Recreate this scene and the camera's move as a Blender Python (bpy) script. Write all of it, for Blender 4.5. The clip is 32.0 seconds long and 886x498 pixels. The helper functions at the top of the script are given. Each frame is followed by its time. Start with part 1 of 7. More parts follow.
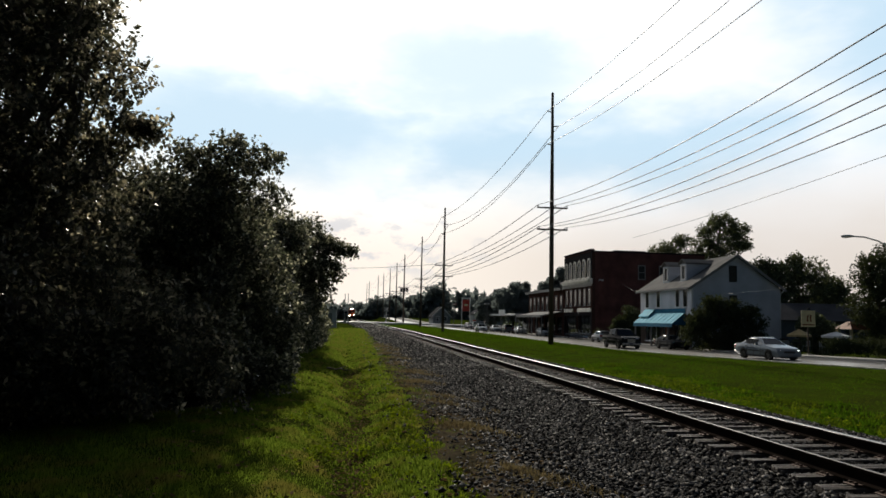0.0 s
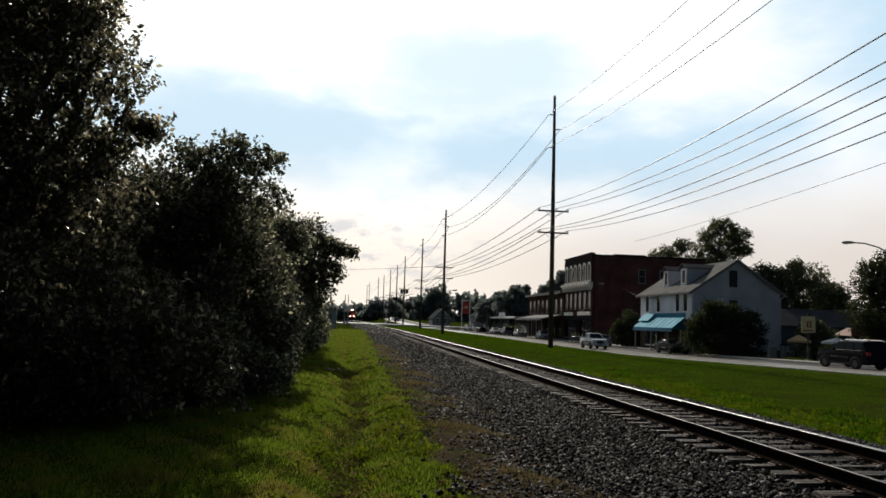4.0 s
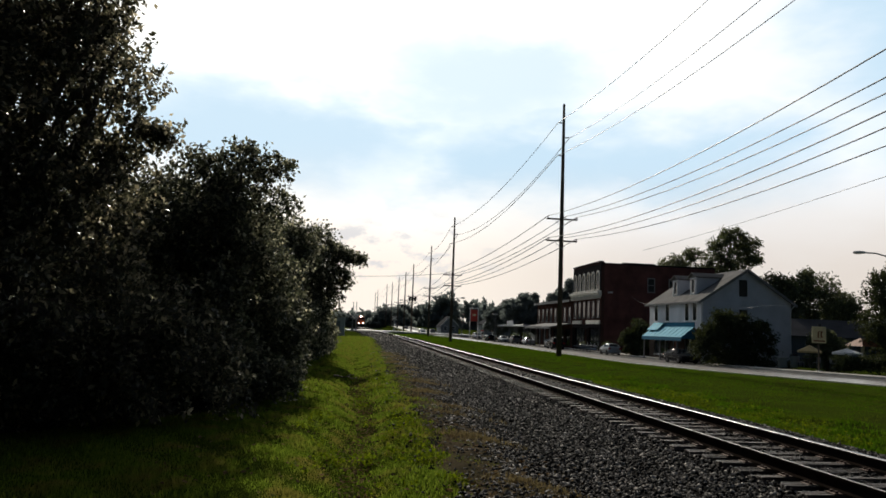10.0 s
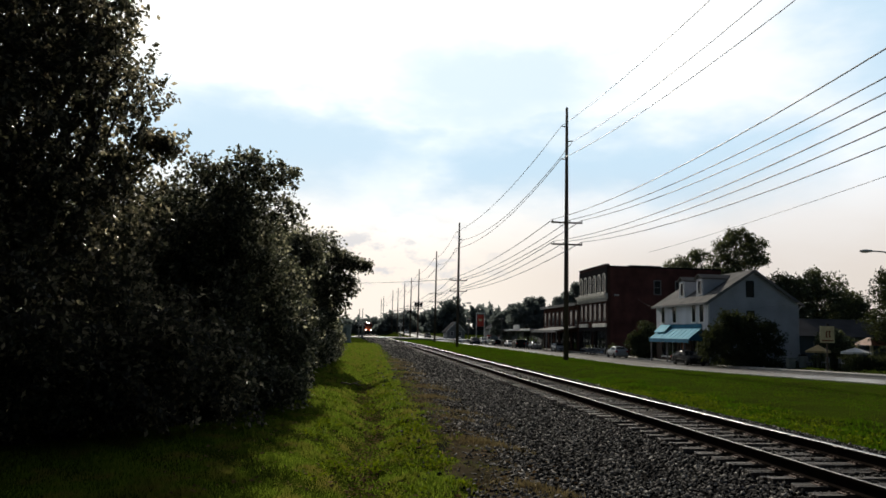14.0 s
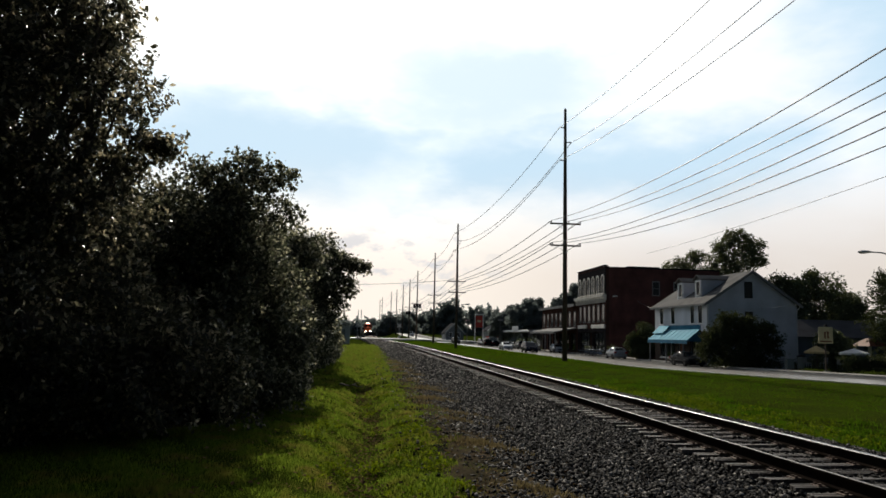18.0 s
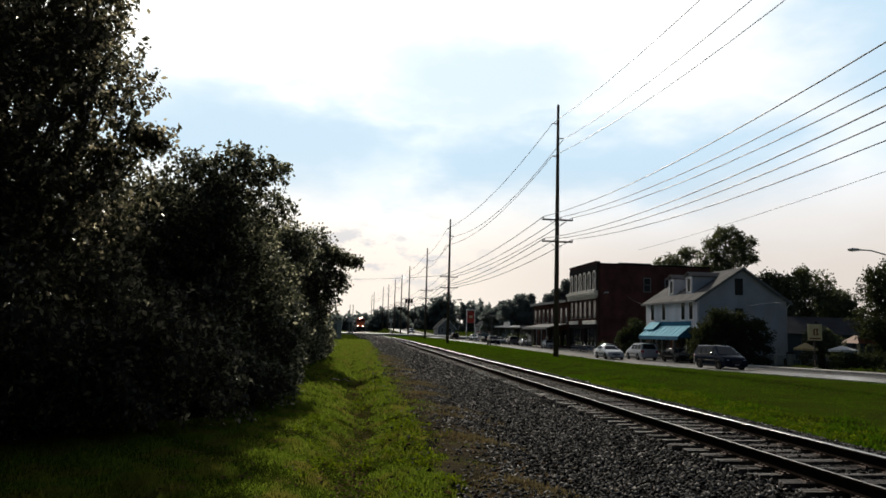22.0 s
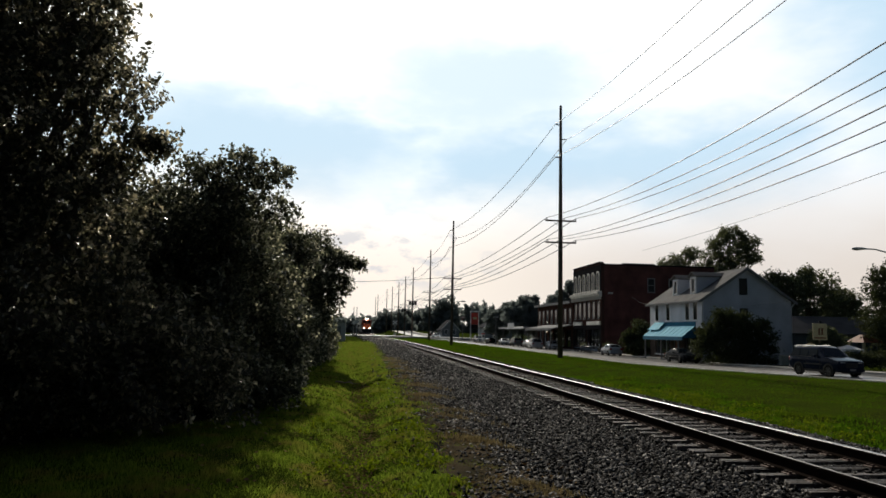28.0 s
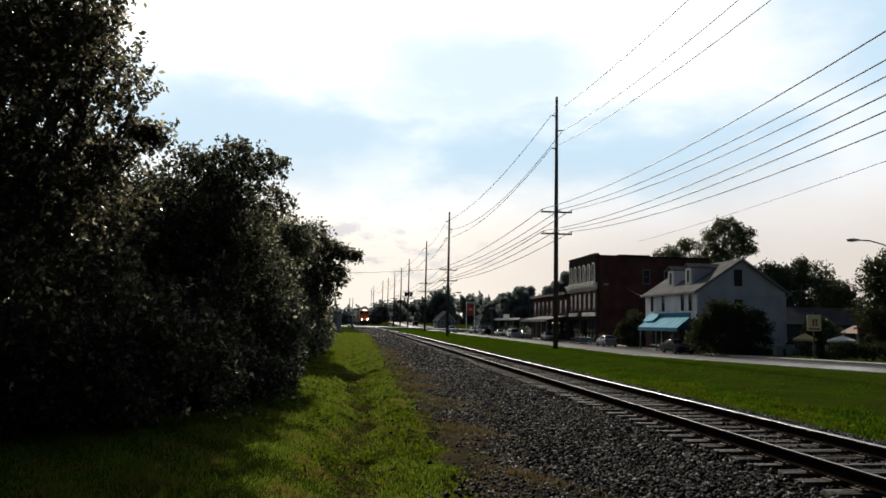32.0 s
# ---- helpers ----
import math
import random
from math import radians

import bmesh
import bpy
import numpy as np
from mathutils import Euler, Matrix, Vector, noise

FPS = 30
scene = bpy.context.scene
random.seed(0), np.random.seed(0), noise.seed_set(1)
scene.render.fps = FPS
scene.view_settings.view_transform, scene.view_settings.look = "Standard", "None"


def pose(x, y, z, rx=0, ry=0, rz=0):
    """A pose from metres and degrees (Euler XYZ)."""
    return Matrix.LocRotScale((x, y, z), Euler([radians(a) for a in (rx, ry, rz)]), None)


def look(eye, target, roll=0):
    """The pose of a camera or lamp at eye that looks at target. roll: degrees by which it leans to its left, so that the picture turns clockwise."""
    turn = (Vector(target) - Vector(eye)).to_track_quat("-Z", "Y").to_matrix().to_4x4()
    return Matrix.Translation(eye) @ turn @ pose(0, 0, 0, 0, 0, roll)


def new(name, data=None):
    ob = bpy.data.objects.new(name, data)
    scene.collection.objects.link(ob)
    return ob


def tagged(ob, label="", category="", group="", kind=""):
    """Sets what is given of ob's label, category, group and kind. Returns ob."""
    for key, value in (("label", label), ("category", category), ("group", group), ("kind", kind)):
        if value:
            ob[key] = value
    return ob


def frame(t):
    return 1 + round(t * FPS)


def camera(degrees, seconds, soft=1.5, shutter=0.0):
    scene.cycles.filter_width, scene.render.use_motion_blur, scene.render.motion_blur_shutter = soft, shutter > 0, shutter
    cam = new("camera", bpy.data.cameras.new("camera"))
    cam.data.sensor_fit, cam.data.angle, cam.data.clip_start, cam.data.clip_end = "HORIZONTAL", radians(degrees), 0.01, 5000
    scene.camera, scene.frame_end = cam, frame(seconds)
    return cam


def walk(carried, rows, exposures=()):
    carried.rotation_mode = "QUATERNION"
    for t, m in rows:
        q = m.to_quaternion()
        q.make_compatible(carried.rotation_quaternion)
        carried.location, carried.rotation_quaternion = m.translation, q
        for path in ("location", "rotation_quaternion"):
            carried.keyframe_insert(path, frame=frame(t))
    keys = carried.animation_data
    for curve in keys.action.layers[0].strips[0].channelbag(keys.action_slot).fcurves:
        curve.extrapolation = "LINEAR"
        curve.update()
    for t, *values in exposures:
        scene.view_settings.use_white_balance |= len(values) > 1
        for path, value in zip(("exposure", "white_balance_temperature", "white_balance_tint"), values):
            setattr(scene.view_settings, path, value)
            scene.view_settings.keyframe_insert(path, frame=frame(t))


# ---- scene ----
EXPOSURE = 0.0
cam = camera(62.5, 32.0, soft=1.6)
EYE = (0.0, 0.0, 1.55)
# seconds, tilt, lean, turn of the hand-held camera
TURNS = (
    (0.0, 95.48, -1.21, -7.12), (0.5, 95.21, -1.35, -7.42), (1.0, 95.17, -1.28, -7.47), (1.5, 95.43, -1.54, -7.66),
    (2.0, 95.48, -1.83, -7.54), (2.5, 95.54, -1.87, -7.53), (3.0, 95.72, -1.91, -7.22), (3.5, 95.64, -1.83, -7.16),
    (5.5, 95.65, -1.94, -6.96), (6.0, 95.37, -2.35, -6.93), (6.5, 95.31, -2.36, -6.79), (7.0, 95.69, -2.48, -7.17),
    (7.5, 95.93, -2.46, -6.80), (8.0, 96.07, -2.25, -6.70), (8.5, 96.15, -2.36, -6.61), (9.0, 96.01, -2.17, -6.48),
    (9.5, 95.99, -2.24, -6.64), (10.0, 96.21, -2.21, -6.50), (10.5, 96.23, -2.18, -6.40), (11.0, 96.40, -2.21, -6.25),
    (11.5, 96.36, -2.16, -6.33), (12.0, 96.48, -2.32, -6.33), (12.5, 96.72, -2.48, -6.32), (13.0, 96.63, -2.56, -6.25),
    (13.5, 96.58, -2.13, -6.22), (14.0, 96.62, -1.33, -6.00), (14.5, 96.62, -1.21, -6.11), (16.5, 96.73, -1.06, -5.73),
    (17.0, 96.63, -1.16, -5.83), (17.5, 96.73, -1.12, -5.87), (18.0, 96.72, -1.27, -6.10), (18.5, 96.57, -1.32, -6.06),
    (19.0, 96.63, -1.33, -6.19), (19.5, 96.55, -1.21, -6.03), (20.0, 96.50, -1.19, -5.96), (20.5, 96.39, -1.19, -5.87),
    (21.0, 96.57, -1.05, -5.98), (21.5, 96.47, -1.24, -6.37), (22.0, 96.37, -1.53, -6.75), (22.5, 96.55, -1.45, -6.61),
    (23.0, 96.85, -1.02, -6.13), (23.5, 96.43, -0.99, -6.17), (24.0, 96.24, -0.99, -6.15), (24.5, 96.25, -1.14, -6.14),
    (25.0, 96.24, -1.09, -6.10), (25.5, 96.17, -1.05, -5.86), (27.5, 96.49, -1.21, -6.49), (28.0, 96.50, -1.18, -6.44),
    (28.5, 96.28, -0.93, -6.59), (29.0, 96.28, -0.90, -6.92), (29.5, 96.15, -0.87, -6.70), (30.0, 96.09, -1.09, -6.78),
    (30.5, 96.03, -1.15, -6.77), (31.0, 95.98, -1.12, -6.60), (31.5, 95.93, -1.09, -6.81), (32.0, 95.82, -1.16, -6.77),
)
walk(cam, [(t, pose(*EYE, a, b, c)) for t, a, b, c in TURNS], exposures=((0.0, EXPOSURE), (32.0, EXPOSURE)))

# ---- sky and sun ----
SUN_TURN, SUN_HEIGHT = -4.5, 29.0      # degrees right of the track's line, degrees above the horizon


def make_world():
    w = bpy.data.worlds.new("sky")
    scene.world = w
    w.use_nodes = True
    nt = w.node_tree
    nt.nodes.clear()
    N, L = nt.nodes.new, nt.links.new
    out, bg = N("ShaderNodeOutputWorld"), N("ShaderNodeBackground")
    sky = N("ShaderNodeTexSky")
    sky.sky_type, sky.sun_disc = "NISHITA", False
    sky.sun_elevation, sky.sun_rotation = radians(SUN_HEIGHT), radians(SUN_TURN)
    sky.air_density, sky.dust_density, sky.ozone_density = 1.0, 1.0, 1.5
    tc = N("ShaderNodeTexCoord")
    sep = N("ShaderNodeSeparateXYZ")
    L(tc.outputs["Generated"], sep.inputs[0])

    def put(v, socket):
        if isinstance(v, (int, float)):
            socket.default_value = v
        else:
            L(v, socket)

    def m(op, a, b=0.0, clamp=False):
        n = N("ShaderNodeMath")
        n.operation, n.use_clamp = op, clamp
        put(a, n.inputs[0])
        put(b, n.inputs[1])
        return n.outputs[0]

    def smooth(v, lo, hi, a=0.0, b=1.0):
        n = N("ShaderNodeMapRange")
        n.interpolation_type = "SMOOTHSTEP"
        L(v, n.inputs["Value"])
        for key, val in (("From Min", lo), ("From Max", hi), ("To Min", a), ("To Max", b)):
            n.inputs[key].default_value = val
        return n.outputs[0]

    def mix(f, a, b):
        n = N("ShaderNodeMix")
        n.data_type = "RGBA"
        put(f, n.inputs[0])
        for v, s in ((a, n.inputs[6]), (b, n.inputs[7])):
            if isinstance(v, tuple):
                s.default_value = (*v, 1)
            else:
                L(v, s)
        return n.outputs[2]

    X, Y, Z = sep.outputs
    az = m("MULTIPLY", m("ARCTAN2", X, Y), 57.2958)
    el = m("MULTIPLY", m("ARCSINE", Z), 57.2958)
    pos = N("ShaderNodeCombineXYZ")
    L(az, pos.inputs[0])
    L(el, pos.inputs[1])

    def wisps(scale, detail, sx, sy, off):
        mp, n = N("ShaderNodeMapping"), N("ShaderNodeTexNoise")
        L(pos.outputs[0], mp.inputs[0])
        mp.inputs["Scale"].default_value, mp.inputs["Location"].default_value = (sx, sy, 1), (off, off * 0.7, 0)
        L(mp.outputs[0], n.inputs["Vector"])
        n.inputs["Scale"].default_value, n.inputs["Detail"].default_value, n.inputs["Roughness"].default_value = scale, detail, 0.55
        return n.outputs["Fac"]

    big, mid, fine = wisps(1.0, 2, 0.05, 0.08, CLOUD_SHIFT), wisps(1.0, 4, 0.10, 0.24, 3.1), wisps(1.0, 5, 0.25, 0.5, 11.3)
    lift = m("ADD", m("MULTIPLY", m("SUBTRACT", big, 0.5), 18.0), m("MULTIPLY", m("SUBTRACT", mid, 0.5), 8.0))

    def opening(a0, e0, ra, re, amount):
        """A soft-edged gap in the white cloud, its rim frayed by the wisps."""
        u = m("DIVIDE", m("SUBTRACT", m("ADD", az, m("MULTIPLY", m("SUBTRACT", mid, 0.5), 14.0)), a0), ra)
        v = m("DIVIDE", m("SUBTRACT", m("ADD", el, m("MULTIPLY", m("SUBTRACT", mid, 0.5), 7.0)), e0), re)
        r = m("SQRT", m("ADD", m("MULTIPLY", u, u), m("MULTIPLY", v, v)))
        r = m("ADD", r, m("MULTIPLY", m("SUBTRACT", fine, 0.5), 0.4))
        return m("MULTIPLY", m("SUBTRACT", 1.0, smooth(r, 0.25, 1.3)), amount)

    # white cloud lit from behind, with gaps of pale blue
    blue = 0.0
    for gap in ((-8.0, 14.2, 21.0, 5.6, 0.95), (9.0, 19.0, 13.0, 6.5, 0.75), (14.0, 13.3, 16.0, 4.8, 1.0), (24.0, 13.0, 13.0, 4.4, 1.0), (41.0, 23.0, 10.5, 12.0, 1.0), (-45.0, 20.0, 16.0, 9.0, 0.8)):
        blue = m("MAXIMUM", blue, opening(*gap))
    white = m("SUBTRACT", 1.0, blue)
    low = m("SUBTRACT", 1.0, smooth(m("ADD", el, m("MULTIPLY", lift, 0.35)), 3.0, 14.0))
    sd = N("ShaderNodeVectorMath")
    sd.operation = "DOT_PRODUCT"
    L(tc.outputs["Generated"], sd.inputs[0])
    a, e = radians(SUN_TURN), radians(SUN_HEIGHT)
    sd.inputs[1].default_value = (math.sin(a) * math.cos(e), math.cos(a) * math.cos(e), math.sin(e))
    glare = smooth(sd.outputs["Value"], 0.82, 1.0)
    front = mix(white, (6.2, 8.1, 9.6), mix(glare, (10.2, 10.6, 11.0), (14.0, 13.8, 13.2)))
    grey = m("MULTIPLY", m("MULTIPLY", smooth(wisps(1.0, 4, 0.3, 0.6, 7.7), 0.50, 0.64), m("MULTIPLY", smooth(el, 2.5, 4.5), m("SUBTRACT", 1.0, smooth(el, 7.0, 10.0)))), m("MULTIPLY", m("SUBTRACT", 1.0, smooth(az, 6.0, 13.0)), 0.6))
    front = mix(m("MULTIPLY", low, 0.92), front, mix(smooth(az, 2.0, 26.0), (10.3, 9.2, 8.0), (7.5, 6.65, 5.9)))
    front = mix(grey, front, (6.0, 6.2, 6.8))
    # away from the sun the sky falls off to its clear deep blue
    dim = N("ShaderNodeMix")
    dim.data_type, dim.blend_type = "RGBA", "MULTIPLY"
    dim.inputs[0].default_value, dim.inputs[7].default_value = 1.0, (0.275, 0.275, 0.275, 1)
    L(sky.outputs[0], dim.inputs[6])
    bright = m("MULTIPLY", smooth(sd.outputs["Value"], 0.33, 0.58), m("MAXIMUM", smooth(el, 27.0, 42.0, 1.0, 0.12), smooth(sd.outputs["Value"], 0.95, 0.995)))
    L(mix(bright, dim.outputs[2], front), bg.inputs["Color"])
    bg.inputs["Strength"].default_value = 0.1
    L(bg.outputs[0], out.inputs[0])


CLOUD_SHIFT = 0.0
make_world()
sun_data = bpy.data.lights.new("sun", "SUN")
sun_data.energy, sun_data.angle, sun_data.color = 3.8, radians(0.6), (1.0, 0.92, 0.78)
sun = new("sun", sun_data)
sun.matrix_world = look((0, 0, 0), (-math.sin(radians(SUN_TURN)) * math.cos(radians(SUN_HEIGHT)),
                                    -math.cos(radians(SUN_TURN)) * math.cos(radians(SUN_HEIGHT)), -math.sin(radians(SUN_HEIGHT))))
sun.location = (10, 60, 60)

# ---- materials ----
def mat(name, color, rough=0.7, metal=0.0, color2=None, scale=3.0, fine=40.0, bump=0.2, spread=0.25, glow=0.0, depth=0.01,
        coord="Object", rand=0.0, spec=0.5, stretch=(1, 1, 1), coat=0.0):
    """Two scales of noise between color and color2, fine relief, and a value shift per piece."""
    mt = bpy.data.materials.new(name)
    mt.use_nodes = True
    nt = mt.node_tree
    N, L = nt.nodes.new, nt.links.new
    p = nt.nodes["Principled BSDF"]
    p.inputs["Roughness"].default_value, p.inputs["Metallic"].default_value = rough, metal
    p.inputs["Specular IOR Level"].default_value = spec
    p.inputs["Coat Weight"].default_value = coat
    tc, mp = N("ShaderNodeTexCoord"), N("ShaderNodeMapping")
    L(tc.outputs[coord], mp.inputs[0])
    mp.inputs["Scale"].default_value = stretch
    a, b = N("ShaderNodeTexNoise"), N("ShaderNodeTexNoise")
    a.inputs["Scale"].default_value, b.inputs["Scale"].default_value = scale, fine
    a.inputs["Detail"].default_value, b.inputs["Detail"].default_value = 4, 3
    L(mp.outputs[0], a.inputs["Vector"])
    L(mp.outputs[0], b.inputs["Vector"])
    color2 = color2 or tuple(c * (1 - spread) for c in color)
    add = N("ShaderNodeMath")
    add.operation, add.use_clamp = "MULTIPLY_ADD", True
    L(b.outputs["Fac"], add.inputs[0])
    add.inputs[1].default_value = 0.5
    mr = N("ShaderNodeMapRange")
    L(a.outputs["Fac"], mr.inputs["Value"])
    mr.inputs["From Min"].default_value, mr.inputs["From Max"].default_value = 0.32, 0.68
    mr.inputs["To Min"].default_value, mr.inputs["To Max"].default_value = -0.25, 0.75
    L(mr.outputs[0], add.inputs[2])
    mix = N("ShaderNodeMix")
    mix.data_type = "RGBA"
    mix.inputs[6].default_value, mix.inputs[7].default_value = (*color, 1), (*color2, 1)
    L(add.outputs[0], mix.inputs[0])
    col = mix.outputs[2]
    if rand:
        oi, hs, k = N("ShaderNodeObjectInfo"), N("ShaderNodeHueSaturation"), N("ShaderNodeMapRange")
        L(oi.outputs["Random"], k.inputs["Value"])
        k.inputs["To Min"].default_value, k.inputs["To Max"].default_value = 1 - rand, 1 + rand
        L(k.outputs[0], hs.inputs["Value"])
        L(col, hs.inputs["Color"])
        col = hs.outputs[0]
    L(col, p.inputs["Base Color"])
    if bump:
        bp = N("ShaderNodeBump")
        bp.inputs["Strength"].default_value, bp.inputs["Distance"].default_value = bump, depth
        L(b.outputs["Fac"], bp.inputs["Height"])
        L(bp.outputs[0], p.inputs["Normal"])
    if glow:
        p.inputs["Emission Color"].default_value, p.inputs["Emission Strength"].default_value = (*color, 1), glow
    return mt


def island_mat(name, c1, c2, rough, spec=0.5, through_light=0.0, tint=(1, 1, 1), patch=None, patch_scale=0.3, uneven=1.0):
    """Pieces joined in one mesh: colour by piece; leaves and blades let some light through."""
    mt = bpy.data.materials.new(name)
    mt.use_nodes = True
    nt = mt.node_tree
    N, L = nt.nodes.new, nt.links.new
    p = nt.nodes["Principled BSDF"]
    p.inputs["Roughness"].default_value, p.inputs["Specular IOR Level"].default_value = rough, spec
    g, mix = N("ShaderNodeNewGeometry"), N("ShaderNodeMix")
    mix.data_type = "RGBA"
    mix.inputs[6].default_value, mix.inputs[7].default_value = (*c1, 1), (*c2, 1)
    pw = N("ShaderNodeMath")
    pw.operation = "POWER"
    L(g.outputs["Random Per Island"], pw.inputs[0])
    pw.inputs[1].default_value = uneven
    L(pw.outputs[0], mix.inputs[0])
    col = mix.outputs[2]
    if patch:
        nz, mr, m2 = N("ShaderNodeTexNoise"), N("ShaderNodeMapRange"), N("ShaderNodeMix")
        m2.data_type = "RGBA"
        nz.inputs["Scale"].default_value, nz.inputs["Detail"].default_value = patch_scale, 3
        L(g.outputs["Position"], nz.inputs["Vector"])
        L(nz.outputs["Fac"], mr.inputs["Value"])
        mr.inputs["From Min"].default_value, mr.inputs["From Max"].default_value = 0.48, 0.66
        L(mr.outputs[0], m2.inputs[0])
        L(col, m2.inputs[6])
        m2.inputs[7].default_value = (*patch, 1)
        col = m2.outputs[2]
    L(col, p.inputs["Base Color"])
    if through_light:
        tr, ms, tm = N("ShaderNodeBsdfTranslucent"), N("ShaderNodeMixShader"), N("ShaderNodeMix")
        tm.data_type, tm.blend_type = "RGBA", "MULTIPLY"
        tm.inputs[0].default_value, tm.inputs[7].default_value = 1, (*tint, 1)
        L(col, tm.inputs[6])
        L(tm.outputs[2], tr.inputs["Color"])
        ms.inputs[0].default_value = through_light
        L(p.outputs[0], ms.inputs[1])
        L(tr.outputs[0], ms.inputs[2])
        L(ms.outputs[0], nt.nodes["Material Output"].inputs["Surface"])
    return mt


def glass_mat(name, color, rough=0.05):
    mt = mat(name, color, rough, 0.0, spread=0.1, bump=0.0, spec=0.12)
    return mt


M_GRASS = mat("grass_ground", (0.034, 0.052, 0.005), 1.0, color2=(0.026, 0.034, 0.006), scale=0.5, fine=9, bump=0.6, depth=0.05, spec=0.0)
M_BLADE = island_mat("grass_blades", (0.031, 0.05, 0.009), (0.073, 0.094, 0.021), 1.0, 0.0, 0.76, (1.95, 2.0, 0.95), (0.07, 0.064, 0.026), 1.6, uneven=1.2)
M_LAWN = island_mat("lawn_blades", (0.023, 0.043, 0.005), (0.036, 0.057, 0.008), 1.0, 0.0, 0.7, (1.42, 1.72, 0.5), (0.036, 0.042, 0.009), 1.0)
M_BLADE_DRY = island_mat("dry_grass", (0.24, 0.185, 0.115), (0.16, 0.13, 0.07), 1.0, 0.0, 0.35, (1.0, 1.0, 0.8))
M_SOIL = mat("ballast_bed", (0.018, 0.017, 0.0165), 1.0, color2=(0.01, 0.0095, 0.009), scale=1.2, fine=22, bump=0.9, depth=0.04, spec=0.0)
M_STONE = island_mat("ballast_stone", (0.008, 0.0078, 0.008), (0.34, 0.32, 0.30), 0.8, 0.1, uneven=5.2)
M_TIE = mat("weathered_tie", (0.125, 0.10, 0.085), 0.6, color2=(0.028, 0.023, 0.02), scale=2.5, fine=60, bump=0.5, rand=0.3, stretch=(1, 8, 8), spec=0.3)
M_RAIL = mat("rail_web", (0.016, 0.012, 0.01), 0.95, 0.0, color2=(0.01, 0.008, 0.007), scale=4, fine=60, spec=0.0)
# two copies of one rail head: the glint is put into the second's colour
M_RAILTOP_DIM = mat("rail_head_dim", (0.055, 0.052, 0.05), 0.5, 0.7, spread=0.2, scale=2, fine=30, bump=0.03)
M_RAILTOP_GLINT = mat("rail_head_glint", (0.27, 0.26, 0.25), 0.36, 1.0, spread=0.2, scale=2, fine=30, bump=0.03)
M_PLATE = mat("tie_plate", (0.10, 0.06, 0.045), 0.7, 0.4, scale=6)
M_ROAD = mat("road_concrete", (0.44, 0.42, 0.395), 0.24, color2=(0.32, 0.30, 0.28), scale=0.35, fine=12, bump=0.03, spec=0.5)
M_DARK_LANE = mat("dark_lane", (0.06, 0.058, 0.056), 0.9, color2=(0.04, 0.039, 0.038), scale=0.5, fine=20, bump=0.2, spec=0.12)
M_KERB = mat("kerb_concrete", (0.42, 0.40, 0.37), 0.85, scale=1.5, fine=30, spec=0.12)
M_WALK = mat("pavement", (0.34, 0.32, 0.30), 0.85, scale=0.8, fine=25, spec=0.12)
M_POLE = mat("pole_wood", (0.14, 0.108, 0.085), 0.85, color2=(0.06, 0.048, 0.04), scale=1.2, fine=30, bump=0.4, stretch=(6, 6, 0.5), spec=0.12)
M_WIRE = mat("wire", (0.05, 0.05, 0.055), 0.5, 0.6, bump=0)
M_INSUL = mat("insulator", (0.25, 0.24, 0.24), 0.3, bump=0, spread=0.1)
M_SIDING = mat("painted_siding", (0.56, 0.58, 0.64), 0.8, color2=(0.40, 0.42, 0.47), scale=0.5, fine=14, bump=0.15, spread=0.1, spec=0.12)
M_TRIM = mat("white_trim", (0.76, 0.76, 0.76), 0.6, spread=0.1, scale=2, spec=0.12)
M_SHINGLE = mat("grey_shingle", (0.15, 0.148, 0.146), 0.9, color2=(0.095, 0.092, 0.092), scale=0.8, fine=25, bump=0.4, spec=0.03)
M_GLASS = glass_mat("window_glass", (0.02, 0.022, 0.026))
M_DARK = mat("dark_opening", (0.02, 0.02, 0.022), 0.8, bump=0)
M_BRICK = mat("red_brick", (0.118, 0.054, 0.05), 0.9, color2=(0.06, 0.029, 0.027), scale=0.6, fine=9, bump=0.4, spec=0.0)
M_BRICK_DARK = mat("brown_brick", (0.075, 0.04, 0.034), 0.9, color2=(0.045, 0.027, 0.023), scale=0.7, fine=9, bump=0.4, spec=0.0)
M_STONEWORK = mat("pale_stone", (0.74, 0.71, 0.66), 0.8, scale=1.5, fine=20, spec=0.12)
M_SLATE = mat("dark_slate", (0.028, 0.026, 0.028), 0.9, scale=1.5, fine=20, spec=0.0)
M_AWNING = mat("turquoise_canvas", (0.13, 0.42, 0.56), 0.8, color2=(0.10, 0.35, 0.48), scale=0.7, fine=18, bump=0.1, spec=0.12)
M_AWNING_EDGE = mat("blue_valance", (0.02, 0.14, 0.24), 0.8, scale=1, spec=0.12)
M_BARK = mat("bark", (0.09, 0.07, 0.05), 0.95, color2=(0.045, 0.035, 0.028), scale=3, fine=25, bump=0.8, depth=0.03, stretch=(3, 3, 0.6))
# glints are put into the colour: a few leaves come out very pale
M_LEAF_GLINT = island_mat("leaves", (0.025, 0.029, 0.019), (0.32, 0.31, 0.24), 0.42, 0.3, 0.58, (2.0, 1.95, 1.7), uneven=5.0)
M_LEAF_DARK = island_mat("leaves_dark", (0.028, 0.036, 0.022), (0.05, 0.06, 0.036), 0.8, 0.08, 0.25, (1.5, 1.45, 0.7))
# warmer leaves with the same painted glints
M_LEAF_WARM_GLINT = island_mat("leaves_warm_glints", (0.026, 0.028, 0.019), (0.36, 0.33, 0.25), 0.38, 0.3, 0.58, (2.0, 1.9, 1.65), uneven=5.0)
